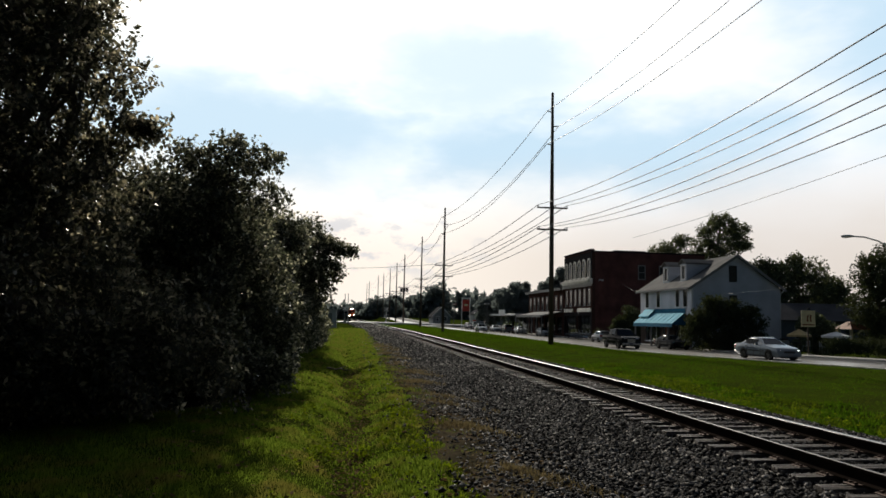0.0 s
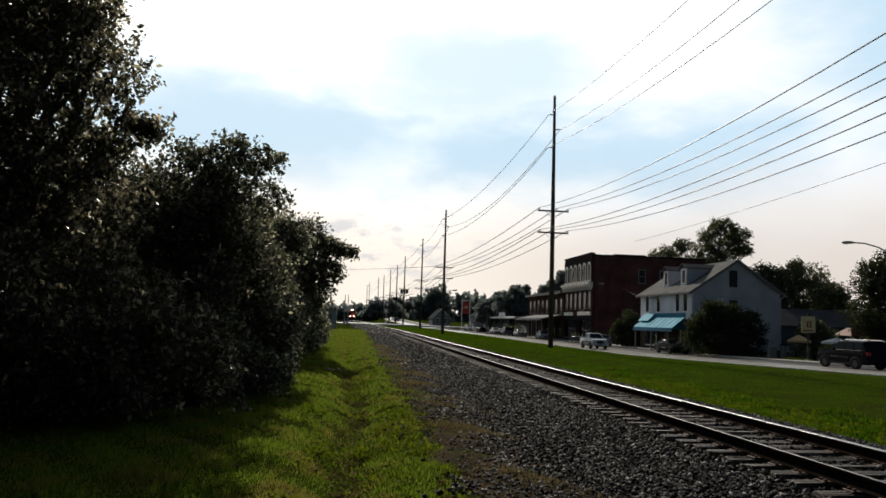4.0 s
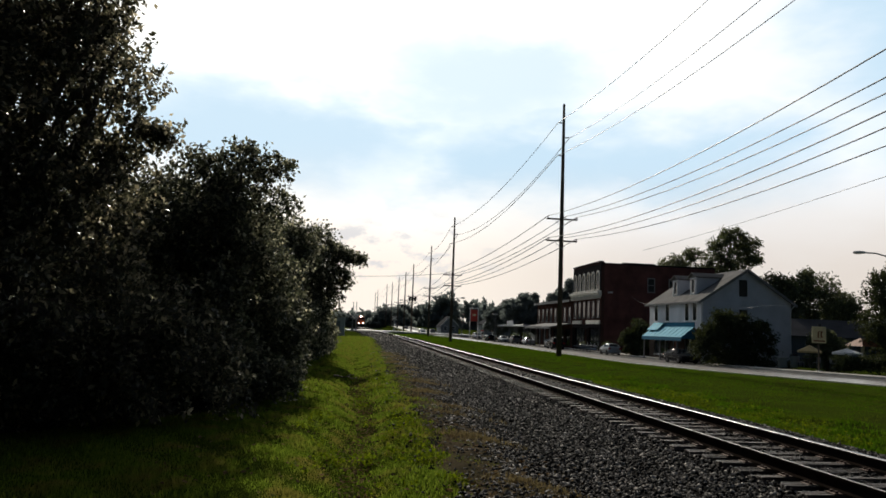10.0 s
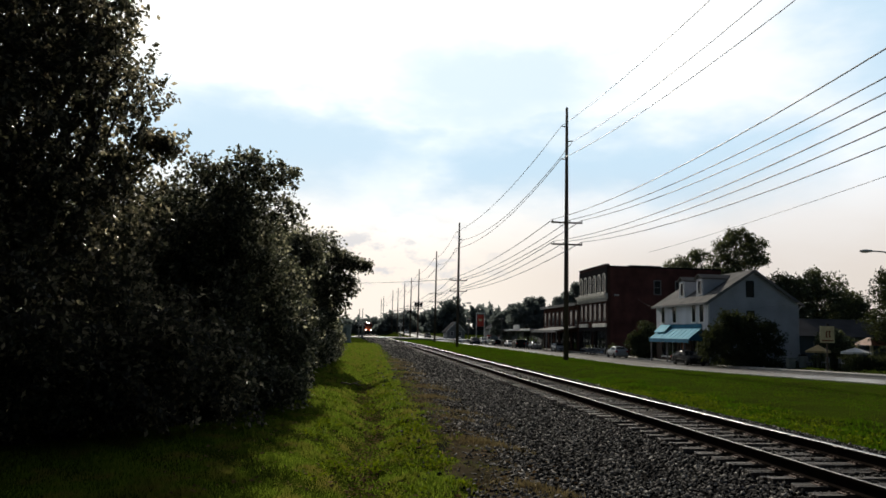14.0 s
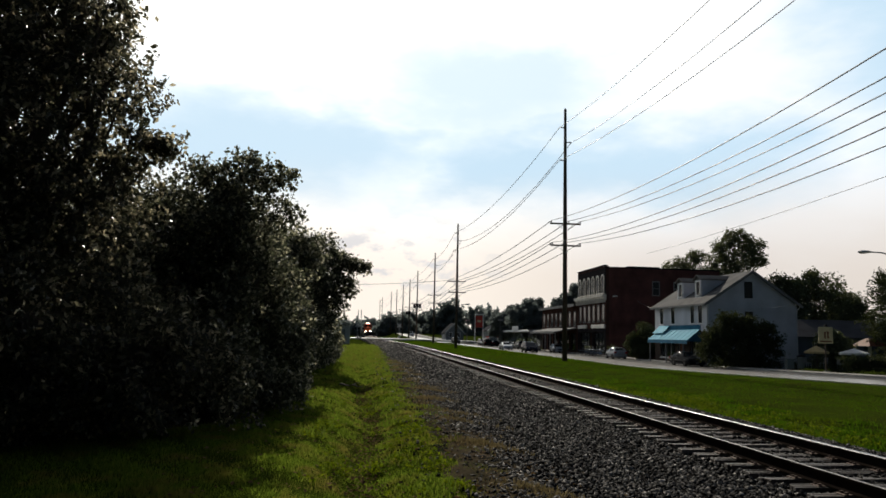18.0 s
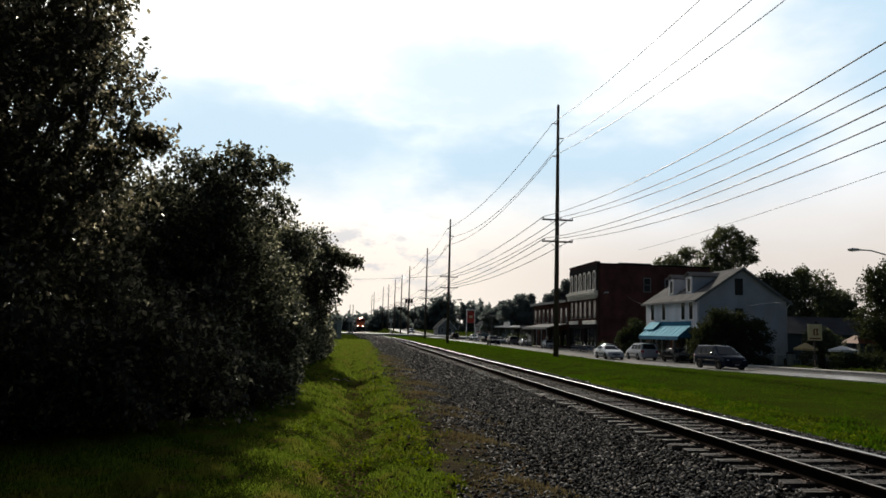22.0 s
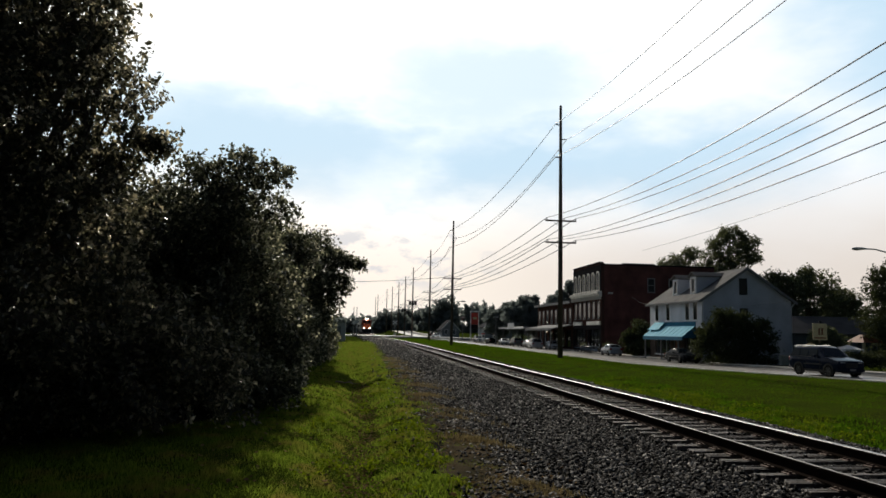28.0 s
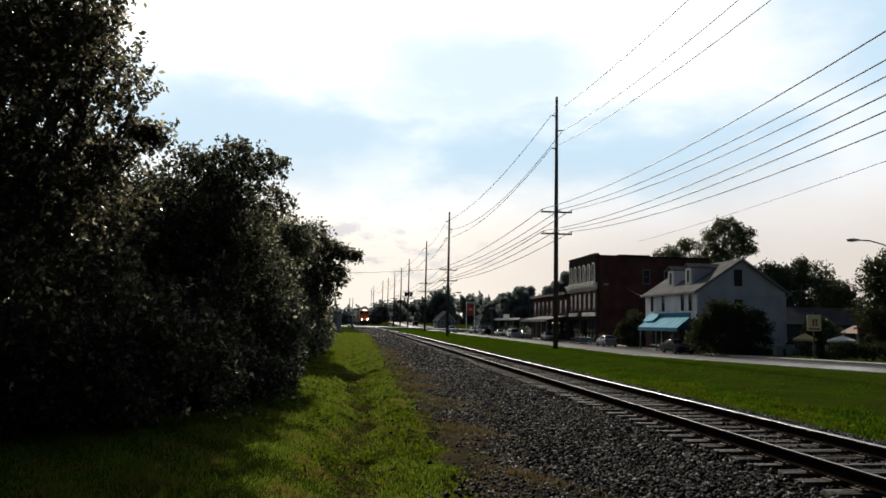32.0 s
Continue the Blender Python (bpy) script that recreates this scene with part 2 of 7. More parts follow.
# leaf colour lifted to carry the hazy look of the trees behind the houses
M_LEAF_FAR = island_mat("leaves_far_paled", (0.06, 0.072, 0.045), (0.11, 0.12, 0.08), 0.7, 0.15, 0.3, (1.6, 1.6, 0.9))
# aerial haze is put into this leaf colour: paler and bluer than foliage
M_LEAF_HAZE = island_mat("leaves_hazed", (0.14, 0.158, 0.152), (0.168, 0.185, 0.182), 1.0, 0.0, 0.45, (1.35, 1.4, 1.35))
M_EAVES = mat("weathered_grey_paint", (0.22, 0.22, 0.225), 0.8, scale=1.5, fine=20, spec=0.03)
M_TYRE = mat("tyre_rubber", (0.014, 0.014, 0.014), 0.9, scale=6, spec=0.08)
M_RIM = mat("wheel_rim", (0.10, 0.10, 0.105), 0.35, 0.9, bump=0)
M_CHROME = mat("chrome", (0.27, 0.27, 0.28), 0.2, 1.0, bump=0, spread=0.05)
M_CARGLASS = mat("car_glass", (0.012, 0.014, 0.016), 0.05, spread=0.1, bump=0.0, spec=0.03)
M_SCREEN = mat("windscreen_glass", (0.012, 0.016, 0.02), 0.06, spread=0.1, bump=0.0, spec=0.5)
M_LAMP_ON = mat("headlamp_lit", (1.0, 0.93, 0.78), 0.3, bump=0, glow=14.0, spread=0.05)
M_LAMP_OFF = mat("headlamp_clear", (0.55, 0.55, 0.55), 0.1, bump=0, spread=0.1)
M_TAIL = mat("tail_lamp_red", (0.30, 0.02, 0.02), 0.2, bump=0, spread=0.1)
M_PLASTIC = mat("black_plastic", (0.03, 0.03, 0.032), 0.6, scale=5, spec=0.12)
M_STEEL = mat("galvanised_steel", (0.42, 0.43, 0.44), 0.45, 0.7, scale=3, fine=40, bump=0.1)
M_ORANGE = mat("orange_train_paint", (0.42, 0.07, 0.022), 0.5, scale=1, fine=10, bump=0.05)
M_TRAINLAMP = mat("train_lamp_lit", (1.0, 0.88, 0.66), 0.3, bump=0, glow=24.0, spread=0.05)
M_GREYPAINT = mat("grey_green_paint", (0.24, 0.26, 0.24), 0.7, scale=1.2, fine=20, spec=0.03)
M_SIGNCREAM = mat("sign_cream", (0.66, 0.56, 0.34), 0.6, scale=2)
M_SIGNRED = mat("sign_red", (0.55, 0.05, 0.03), 0.5, scale=2)
M_BROWN = mat("brown_paint", (0.22, 0.09, 0.05), 0.6, scale=3, spec=0.12)
M_TAN = mat("tan_canvas", (0.55, 0.40, 0.18), 0.85, scale=2)
M_WHITECANVAS = mat("white_canvas", (0.75, 0.75, 0.74), 0.85, scale=2)
M_SOIL_BROWN = mat("verge_soil", (0.075, 0.058, 0.04), 1.0, color2=(0.035, 0.032, 0.02), scale=1.5, fine=14, bump=0.7, depth=0.04, spec=0.0)
M_DARKROOF = mat("dark_roof", (0.075, 0.075, 0.08), 0.9, scale=0.6, fine=14, spec=0.0)
M_FARWALL = mat("blue_grey_wall", (0.24, 0.255, 0.27), 0.8, scale=0.4, fine=5, spec=0.12)
# near-black soil colour that stands in for the shade under the trees
M_TREE_SHADE = mat("tree_shade_soil", (0.022, 0.017, 0.01), 1.0, color2=(0.009, 0.009, 0.005), scale=1.6, fine=26, bump=0.8, depth=0.03, spec=0.0)

M_LAMPGREY = mat("pale_grey_paint", (0.62, 0.62, 0.62), 0.5, scale=1.5, fine=20, spec=0.3)
M_CABINET = mat("pale_cabinet_paint", (0.52, 0.54, 0.50), 0.6, scale=1.2, fine=20, spec=0.05)
M_DARKWALL = mat("dark_grey_siding", (0.09, 0.10, 0.115), 0.9, scale=0.5, fine=8, spec=0.0)
M_FALLEN = island_mat("fallen_leaves", (0.07, 0.045, 0.025), (0.19, 0.135, 0.075), 0.9, 0.0, 0.2, (1.1, 1.0, 0.8))
M_LOWER_FRONT = mat("dark_lower_front", (0.075, 0.058, 0.048), 0.85, scale=1.5, fine=18, spec=0.02)
M_WEED = island_mat("weed_leaves", (0.04, 0.06, 0.006), (0.085, 0.10, 0.012), 0.8, 0.1, 0.6, (1.6, 1.7, 0.5))
# ---- building helpers ----
class Shape:
    """Gathers faces of one part."""

    def __init__(self):
        self.v, self.f = [], []

    def poly(self, pts):
        n = len(self.v)
        self.v += [tuple(p) for p in pts]
        self.f.append(tuple(range(n, n + len(pts))))
        return self

    def box(self, x0, x1, y0, y1, z0, z1, m=None, bevel=0.0):
        b = bevel
        if b <= 0:
            p = [(x, y, z) for z in (z0, z1) for y in (y0, y1) for x in (x0, x1)]
            fs = [(0, 2, 3, 1), (4, 5, 7, 6), (0, 1, 5, 4), (2, 6, 7, 3), (0, 4, 6, 2), (1, 3, 7, 5)]
        else:
            p, idx = [], {}
            X, Y, Z = (x0, x1), (y0, y1), (z0, z1)
            for i in (0, 1):
                for j in (0, 1):
                    for k in (0, 1):
                        sx, sy, sz = (b, -b)[i], (b, -b)[j], (b, -b)[k]
                        idx[i, j, k, 0] = len(p)
                        p.append((X[i], Y[j] + sy, Z[k] + sz))
                        idx[i, j, k, 1] = len(p)
                        p.append((X[i] + sx, Y[j], Z[k] + sz))
                        idx[i, j, k, 2] = len(p)
                        p.append((X[i] + sx, Y[j] + sy, Z[k]))
            fs = []
            for s in (0, 1):
                o = ((0, 0), (0, 1), (1, 1), (1, 0))
                fs += [tuple(idx[s, a, c, 0] for a, c in o), tuple(idx[a, s, c, 1] for a, c in o), tuple(idx[a, c, s, 2] for a, c in o)]
            for a in (0, 1):
                for c in (0, 1):
                    fs += [(idx[a, c, 0, 0], idx[a, c, 1, 0], idx[a, c, 1, 1], idx[a, c, 0, 1]),
                           (idx[a, 0, c, 0], idx[a, 1, c, 0], idx[a, 1, c, 2], idx[a, 0, c, 2]),
                           (idx[0, a, c, 1], idx[1, a, c, 1], idx[1, a, c, 2], idx[0, a, c, 2])]
            for a in (0, 1):
                for c in (0, 1):
                    for d in (0, 1):
                        fs.append((idx[a, c, d, 0], idx[a, c, d, 1], idx[a, c, d, 2]))
        n = len(self.v)
        if m is not None:
            p = [tuple(m @ Vector(q)) for q in p]
        self.v += p
        self.f += [tuple(i + n for i in f) for f in fs]
        return self

    def prism(self, pts, d, caps=True):
        """A flat outline pushed along d."""
        n, k = len(self.v), len(pts)
        self.v += [tuple(p) for p in pts] + [tuple(Vector(p) + Vector(d)) for p in pts]
        if caps:
            self.f += [tuple(range(n, n + k)), tuple(range(n + 2 * k - 1, n + k - 1, -1))]
        self.f += [(n + i, n + (i + 1) % k, n + k + (i + 1) % k, n + k + i) for i in range(k)]
        return self

    def tube(self, path, r, sides=6, caps=True, up=(0, 0, 1)):
        """A round bar along a path; r a number or one for each point."""
        path = [Vector(p) for p in path]
        rs = r if isinstance(r, (list, tuple)) else [r] * len(path)
        n0 = len(self.v)
        for i, p in enumerate(path):
            d = (path[min(i + 1, len(path) - 1)] - path[max(i - 1, 0)]).normalized()
            a = d.cross(Vector(up))
            if a.length < 1e-4:
                a = d.cross(Vector((1, 0, 0)))
            a.normalize()
            b = a.cross(d)
            for k in range(sides):
                t = 2 * math.pi * k / sides
                self.v.append(tuple(p + (a * math.cos(t) + b * math.sin(t)) * rs[i]))
        for i in range(len(path) - 1):
            for k in range(sides):
                q = (k + 1) % sides
                self.f.append((n0 + i * sides + k, n0 + i * sides + q, n0 + (i + 1) * sides + q, n0 + (i + 1) * sides + k))
        if caps:
            self.f.append(tuple(range(n0 + sides - 1, n0 - 1, -1)))
            e = n0 + (len(path) - 1) * sides
            self.f.append(tuple(range(e, e + sides)))
        return self

    def loft(self, rings, close=True, caps=True):
        n0, k = len(self.v), len(rings[0])
        for r in rings:
            self.v += [tuple(p) for p in r]
        for i in range(len(rings) - 1):
            for j in range(k if close else k - 1):
                q = (j + 1) % k
                self.f.append((n0 + i * k + j, n0 + i * k + q, n0 + (i + 1) * k + q, n0 + (i + 1) * k + j))
        if caps:
            self.f.append(tuple(range(n0 + k - 1, n0 - 1, -1)))
            e = n0 + (len(rings) - 1) * k
            self.f.append(tuple(range(e, e + k)))
        return self

    def mesh(self, name, material, smooth=False):
        me = bpy.data.meshes.new(name)
        me.from_pydata(self.v, [], self.f)
        bm = bmesh.new()
        bm.from_mesh(me)
        bmesh.ops.recalc_face_normals(bm, faces=bm.faces)
        bm.to_mesh(me)
        bm.free()
        me.materials.append(material)
        if smooth:
            me.shade_smooth()
        return me


def part(name, shape, material, parent=None, label="", smooth=False):
    """Links a shape as one mesh object under its thing or part."""
    ob = new(name, shape.mesh(name, material, smooth))
    ob.parent = parent
    if label:
        ob["label"] = label
    return ob


def piece(name, me, parent, m):
    """An object of its own on a shared mesh."""
    ob = new(name, me)
    ob.parent = parent
    ob.matrix_basis = m
    return ob


def thing(name, m, label, category, group=""):
    ob = new(name)
    ob.matrix_basis = m
    return tagged(ob, label, category, group)


def fast_mesh(name, verts, faces_flat, sizes, material):
    """A large mesh from arrays."""
    me = bpy.data.meshes.new(name)
    n = len(sizes)
    me.vertices.add(len(verts))
    me.vertices.foreach_set("co", np.asarray(verts, np.float32).ravel())
    me.loops.add(len(faces_flat))
    me.loops.foreach_set("vertex_index", np.asarray(faces_flat, np.int32))
    me.polygons.add(n)
    me.polygons.foreach_set("loop_start", np.concatenate(([0], np.cumsum(sizes)[:-1])).astype(np.int32))
    me.polygons.foreach_set("loop_total", np.asarray(sizes, np.int32))
    me.update(calc_edges=True)
    me.materials.append(material)
    return me


def ease(v, lo, hi):
    t = np.clip((np.asarray(v, float) - lo) / (hi - lo), 0, 1)
    return t * t * (3 - 2 * t)


# ---- the lie of the land ----
TRACK_Y = np.array((-60, 110, 140, 180, 222, 258, 297, 334, 400, 900.0))
TRACK_X = np.array((6.45, 6.45, 6.1, 4.5, 2.5, 1.55, 0.85, 0.1, -1.4, -14.0))
_ys = np.arange(-60, 900, 2.0)
_xs = np.convolve(np.pad(np.interp(_ys, TRACK_Y, TRACK_X), 12, mode="edge"), np.ones(25) / 25, mode="valid")


def track_x(y):
    return np.interp(y, _ys, _xs)


def track_z(y):
    return 0.7 * ease(y, 150, 240)


def road_x(y):
    """The road's near edge."""
    y = np.asarray(y, float)
    return 22.5 + 0.002 * np.maximum(0, 62 - np.maximum(y, 15)) ** 2 - 8.5 * ease(y, 120, 320)


def road_z(y):
    y = np.asarray(y, float)
    return -0.8 + 0.4 * np.clip((62 - y) / 27, 0, 1.5) + 3.2 * ease(y, 150, 420)


def ground_z(x, y):
    """Height of the soil, with the rail head at 0."""
    x, y = np.asarray(x, float), np.asarray(y, float)
    d = x - track_x(y)
    prof = np.interp(d, (-40, -14, -8.6, -5.0, -4.5, -3.6, -1.7, -1.2, -0.9, -0.6, 0.6, 0.9, 1.2, 1.7, 2.6, 4.2, 5.6, 9.0, 12.0),
                     (-0.2, -0.25, -0.27, -0.30, -0.27, -0.29, -0.28, -0.268, -0.275, -0.248, -0.248, -0.275, -0.268, -0.28, -0.35, -0.62, -0.66, -0.45, -0.5)) + track_z(y)
    # the shallow ditch in the grass
    mid = -6.3 - 0.008 * (y - 10) + 0.12 * np.sin(y * 0.45)
    prof = prof - 0.30 * ease(y, 3.0, 8.0) * (1 - ease(y, 70, 100)) * np.exp(-((d - mid) / 0.5) ** 2)
    # uneven bank beyond the track
    prof = prof + 0.085 * np.sin(x * 2.3 + 1.7 * np.sin(y * 0.9)) * np.sin(y * 1.6 + np.sin(x * 1.4)) * ease(d, 2.9, 3.8) * (1 - ease(d, 6.0, 9.0))
    rx = road_x(y)
    rz = road_z(y) - 0.03 - 0.13 * ease(x, rx + 1, rx + 3)
    w = ease(x, rx - 4.5, rx - 0.3)
    z = prof * (1 - w) + rz * w
    far = ease(x, rx + 12, rx + 40)
    return z - 0.25 * far

# ---- ground, track bed, road ----
def grid_mesh(name, xs, ys, zf, material):
    X, Y = np.meshgrid(xs, ys)
    V = np.stack((X, Y, zf(X, Y)), -1).reshape(-1, 3)
    nx, ny = len(xs), len(ys)
    i = (np.arange(ny - 1)[:, None] * nx + np.arange(nx - 1)).ravel()
    F = np.stack((i, i + 1, i + nx + 1, i + nx), -1)
    me = fast_mesh(name, V, F.ravel(), np.full(len(F), 4), material)
    me.shade_smooth()
    return me


gx = np.concatenate((np.linspace(-1800, -60, 16)[:-1], np.linspace(-60, -10, 20)[:-1], np.linspace(-10, 34, 110)[:-1],
                     np.linspace(34, 80, 20)[:-1], np.linspace(80, 1800, 16)))
gy = np.concatenate((np.linspace(-400, -20, 12)[:-1], np.linspace(-20, 60, 120)[:-1], np.linspace(60, 450, 140)[:-1], np.linspace(450, 2500, 20)))
tagged(new("ground", grid_mesh("ground", gx, gy, lambda x, y: ground_z(x, y) - 0.03 + 0.02 * np.sin(x * 2.1 + np.sin(y)) * np.sin(y * 1.3), M_GRASS)),
       "mown green grass verge with drier patches beside the railway", "ground", kind="structure")

# gravel bed under the track
by = np.concatenate((np.linspace(-20, 60, 160)[:-1], np.linspace(60, 700, 300)))
bd = np.array((-5.15, -4.9, -4.4, -3.6, -2.6, -1.7, -1.05, -0.6, 0, 0.6, 1.05, 1.7, 2.2, 2.6, 3.0))
BX, BY = np.meshgrid(bd, by)
edge = np.sin(BY * 0.9) * 0.2 + np.sin(BY * 2.3 + 1) * 0.12
BX2 = BX + edge * (np.abs(BX + 5.0) < 0.3)
GX = track_x(BY) + BX2
BZ = ground_z(GX, BY) + np.where((BX < -4.95) | (BX > 2.9), -0.09, 0.012)
V = np.stack((GX, BY, BZ), -1).reshape(-1, 3)
i = (np.arange(len(by) - 1)[:, None] * len(bd) + np.arange(len(bd) - 1)).ravel()
F = np.stack((i, i + 1, i + len(bd) + 1, i + len(bd)), -1)
bed = tagged(new("ballast_bed", fast_mesh("ballast_bed", V, F.ravel(), np.full(len(F), 4), M_SOIL)),
             "bed of dark grey crushed stone under the railway track", "ballast", kind="structure")


# worn soil where gravel and grass meet
ys = np.linspace(-12, 110, 250)
ds = np.linspace(-5.3, -4.1, 8)
DX, DY = np.meshgrid(ds, ys)
DX = DX + (0.28 * np.sin(DY * 0.63) + 0.17 * np.sin(DY * 1.9 + 2)) * np.sin((DX + 5.3) / 1.2 * math.pi) + 0.2 * np.sin(DY * 1.1) * (DX < -5.2)
DZ = ground_z(track_x(DY) + DX, DY) + np.where((DX < -5.1) | (DX > -4.2), -0.05, 0.024)
i = (np.arange(len(ys) - 1)[:, None] * len(ds) + np.arange(len(ds) - 1)).ravel()
F = np.stack((i, i + 1, i + len(ds) + 1, i + len(ds)), -1)
tagged(new("verge_soil", fast_mesh("verge_soil", np.stack((track_x(DY) + DX, DY, DZ), -1).reshape(-1, 3), F.ravel(), np.full(len(F), 4), M_SOIL_BROWN)),
       "bare brown soil between the gravel and the grass", "soil", kind="structure")


# sheet of soil under the row of trees, their shade put into its colour
def bush_edge(y):
    """Where the grass ends at the foot of the trees."""
    return np.interp(y, (4, 8, 11, 13, 15, 20, 30, 50, 110), (-8.0, -7.0, -5.6, -4.0, -2.7, -2.1, -2.4, -2.2, -3.0)) + 0.2 * np.sin(y * 0.8 + 1) + 0.1 * np.sin(y * 2.1)


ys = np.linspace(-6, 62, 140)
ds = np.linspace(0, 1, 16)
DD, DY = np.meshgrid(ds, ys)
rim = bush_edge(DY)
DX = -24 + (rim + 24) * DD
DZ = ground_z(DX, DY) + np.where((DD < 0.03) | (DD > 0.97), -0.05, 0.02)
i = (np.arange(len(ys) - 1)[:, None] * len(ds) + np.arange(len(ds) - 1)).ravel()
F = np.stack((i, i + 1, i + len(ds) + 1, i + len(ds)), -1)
tagged(new("tree_shade_floor", fast_mesh("tree_shade_floor", np.stack((DX, DY, DZ), -1).reshape(-1, 3), F.ravel(), np.full(len(F), 4), M_TREE_SHADE)),
       "soil under the trees, coloured near black for their shade", "soil", kind="structure")


def stones(name, n, y0, y1, size, seed):
    rng = np.random.default_rng(seed)
    y = y0 + (y1 - y0) * rng.random(n) ** 1.35
    d = rng.uniform(-5.8, 2.7, n)
    keep = rng.random(n) < 0.03 + 0.97 * np.clip((d + 5.05 + 0.25 * np.sin(y * 0.9) + 0.15 * np.sin(y * 2.3 + 1)) / 0.75, 0, 1) ** 1.3
    y, d = y[keep], d[keep]
    n = len(y)
    x = track_x(y) + d
    s = size * rng.uniform(0.6, 1.4, n)
    z = ground_z(x, y) + 0.012 + s * 0.15 + (np.abs(d) < 1.45) * (rng.random(n) < 0.12) * rng.uniform(0, 0.05, n)
    base = np.array([(1, 0, 0), (-1, 0, 0), (0, 1, 0), (0, -1, 0), (0, 0, 1), (0, 0, -1)], float)
    tri = np.array([(0, 2, 4), (2, 1, 4), (1, 3, 4), (3, 0, 4), (2, 0, 5), (1, 2, 5), (3, 1, 5), (0, 3, 5)])
    jit = 1 + rng.uniform(-0.35, 0.35, (n, 6, 1))
    v = base[None] * jit * s[:, None, None] * np.array((1.0, 0.8, 0.62)) * 0.55
    v += rng.normal(0, 0.12, (n, 6, 3)) * s[:, None, None]
    a, b = rng.uniform(0, 6.28, n), rng.uniform(-0.7, 0.7, n)
    ca, sa, cb, sb = np.cos(a), np.sin(a), np.cos(b), np.sin(b)
    vy = v[..., 1] * cb[:, None] - v[..., 2] * sb[:, None]
    vz = v[..., 1] * sb[:, None] + v[..., 2] * cb[:, None]
    vx = v[..., 0] * ca[:, None] - vy * sa[:, None]
    vy = v[..., 0] * sa[:, None] + vy * ca[:, None]
    P = np.stack((vx + x[:, None], vy + y[:, None], vz + z[:, None]), -1).reshape(-1, 3)
    Fc = (tri[None] + 6 * np.arange(n)[:, None, None]).reshape(-1)
    ob = new(name, fast_mesh(name, P, Fc, np.full(n * 8, 3), M_STONE))
    return tagged(ob, "loose grey crushed stones of the track bed", "ballast", kind="stuff")


stones("ballast_stones", 70000, 4.5, 30, 0.06, 3)
stones("ballast_stones", 34000, 4.6, -9, 0.07, 6)
stones("ballast_stones", 26000, 28, 95, 0.10, 4)
stones("ballast_stones", 10000, 94, 190, 0.2, 5)

# rails, ties, plates
track = thing("railway_track", pose(0, 0, 0), "single railway track with rusty rails on weathered wooden ties", "railway track")
RAIL_Y = np.concatenate((np.arange(-20, 100, 4.0), np.arange(100, 700, 5.0)))


def rail(side):
    prof = [(-0.07, -0.17), (0.07, -0.17), (0.07, -0.158), (0.012, -0.14), (0.009, -0.05), (0.036, -0.04), (0.037, -0.008), (-0.037, -0.008),
            (-0.036, -0.04), (-0.009, -0.05), (-0.012, -0.14), (-0.07, -0.158)]
    s = Shape().loft([[(float(track_x(y)) + side * 0.7535 + px, y, float(track_z(y)) + pz) for px, pz in prof] for y in RAIL_Y])
    ob = part("rail", s, M_RAIL, track, "rust-brown steel rail")
    # the head is rounded and leans inwards, the lean overdrawn to steer the glint
    head = [(px, pz + side * 0.16 * px) for px, pz in ((-0.036, -0.016), (0.036, -0.016), (0.034, -0.006), (0.026, -0.001), (0.012, 0.001), (-0.012, 0.001), (-0.026, -0.001), (-0.034, -0.006))]
    s = Shape().loft([[(float(track_x(y)) + side * 0.7535 + px, y, float(track_z(y)) + pz) for px, pz in head] for y in RAIL_Y])
    part("running_surface", s, M_RAILTOP_GLINT if side > 0 else M_RAILTOP_DIM, ob, "worn rail head, its glint put into a brighter metal colour" if side > 0 else "rail head without the glint, in a darker metal colour", smooth=True)


rail(-1)
rail(1)

# road with kerbs and pavement
def strip(name, offs, y0, y1, material, label, cat, step=4.0, kind="structure"):
    """A band along the road: offs is a list of (offset from the near edge, height above the road)."""
    ys = np.arange(y0, y1 + 0.1, step)
    s = Shape()
    s.loft([[(float(road_x(y)) + o, y, float(road_z(y)) + h) for o, h in offs] for y in ys], close=True)
    ob = new(name, s.mesh(name, material))
    return tagged(ob, label, cat, kind=kind)


strip("road", [(1.2, -0.2), (1.2, 0.0), (3.6, 0.05), (4.8, 0.035), (4.8, -0.2)], -160, 520, M_ROAD, "pale worn concrete street beside the railway", "road")
# parking lane in a darker colour than the rest of the street
strip("parking_lane", [(4.8, -0.2), (4.8, 0.03), (8.4, 0.0), (8.4, -0.2)], -160, 420, M_DARK_LANE, "darker parking lane along the kerb", "road")
strip("kerb_near", [(1.0, -0.2), (1.0, 0.0), (1.03, 0.02), (1.2, 0.015), (1.2, -0.2)], -160, 520, M_KERB, "low pale concrete kerb along the grass", "kerb")
strip("kerb_far", [(8.4, -0.2), (8.4, 0.14), (8.43, 0.155), (8.6, 0.155), (8.6, -0.2)], -160, 420, M_KERB, "pale concrete kerb before the shops", "kerb")
strip("pavement", [(8.6, -0.2), (8.6, 0.15), (9.9, 0.16), (9.9, -0.2)], -160, 420, M_WALK, "concrete pavement before the houses", "pavement")
xs = np.linspace(-120, 60, 46)
s = Shape()
s.loft([[(x, 196 + w, float(np.interp(x, (-120, -5, 10, 60), (0.1, 0.34, 0.34, -0.3))) + h) for w, h in ((-5, -0.4), (-5, 0), (5, 0.05), (5, -0.4))] for x in xs])
tagged(new("crossing_road", s.mesh("crossing_road", M_ROAD)), "pale road that crosses the railway on the level", "road", kind="structure")

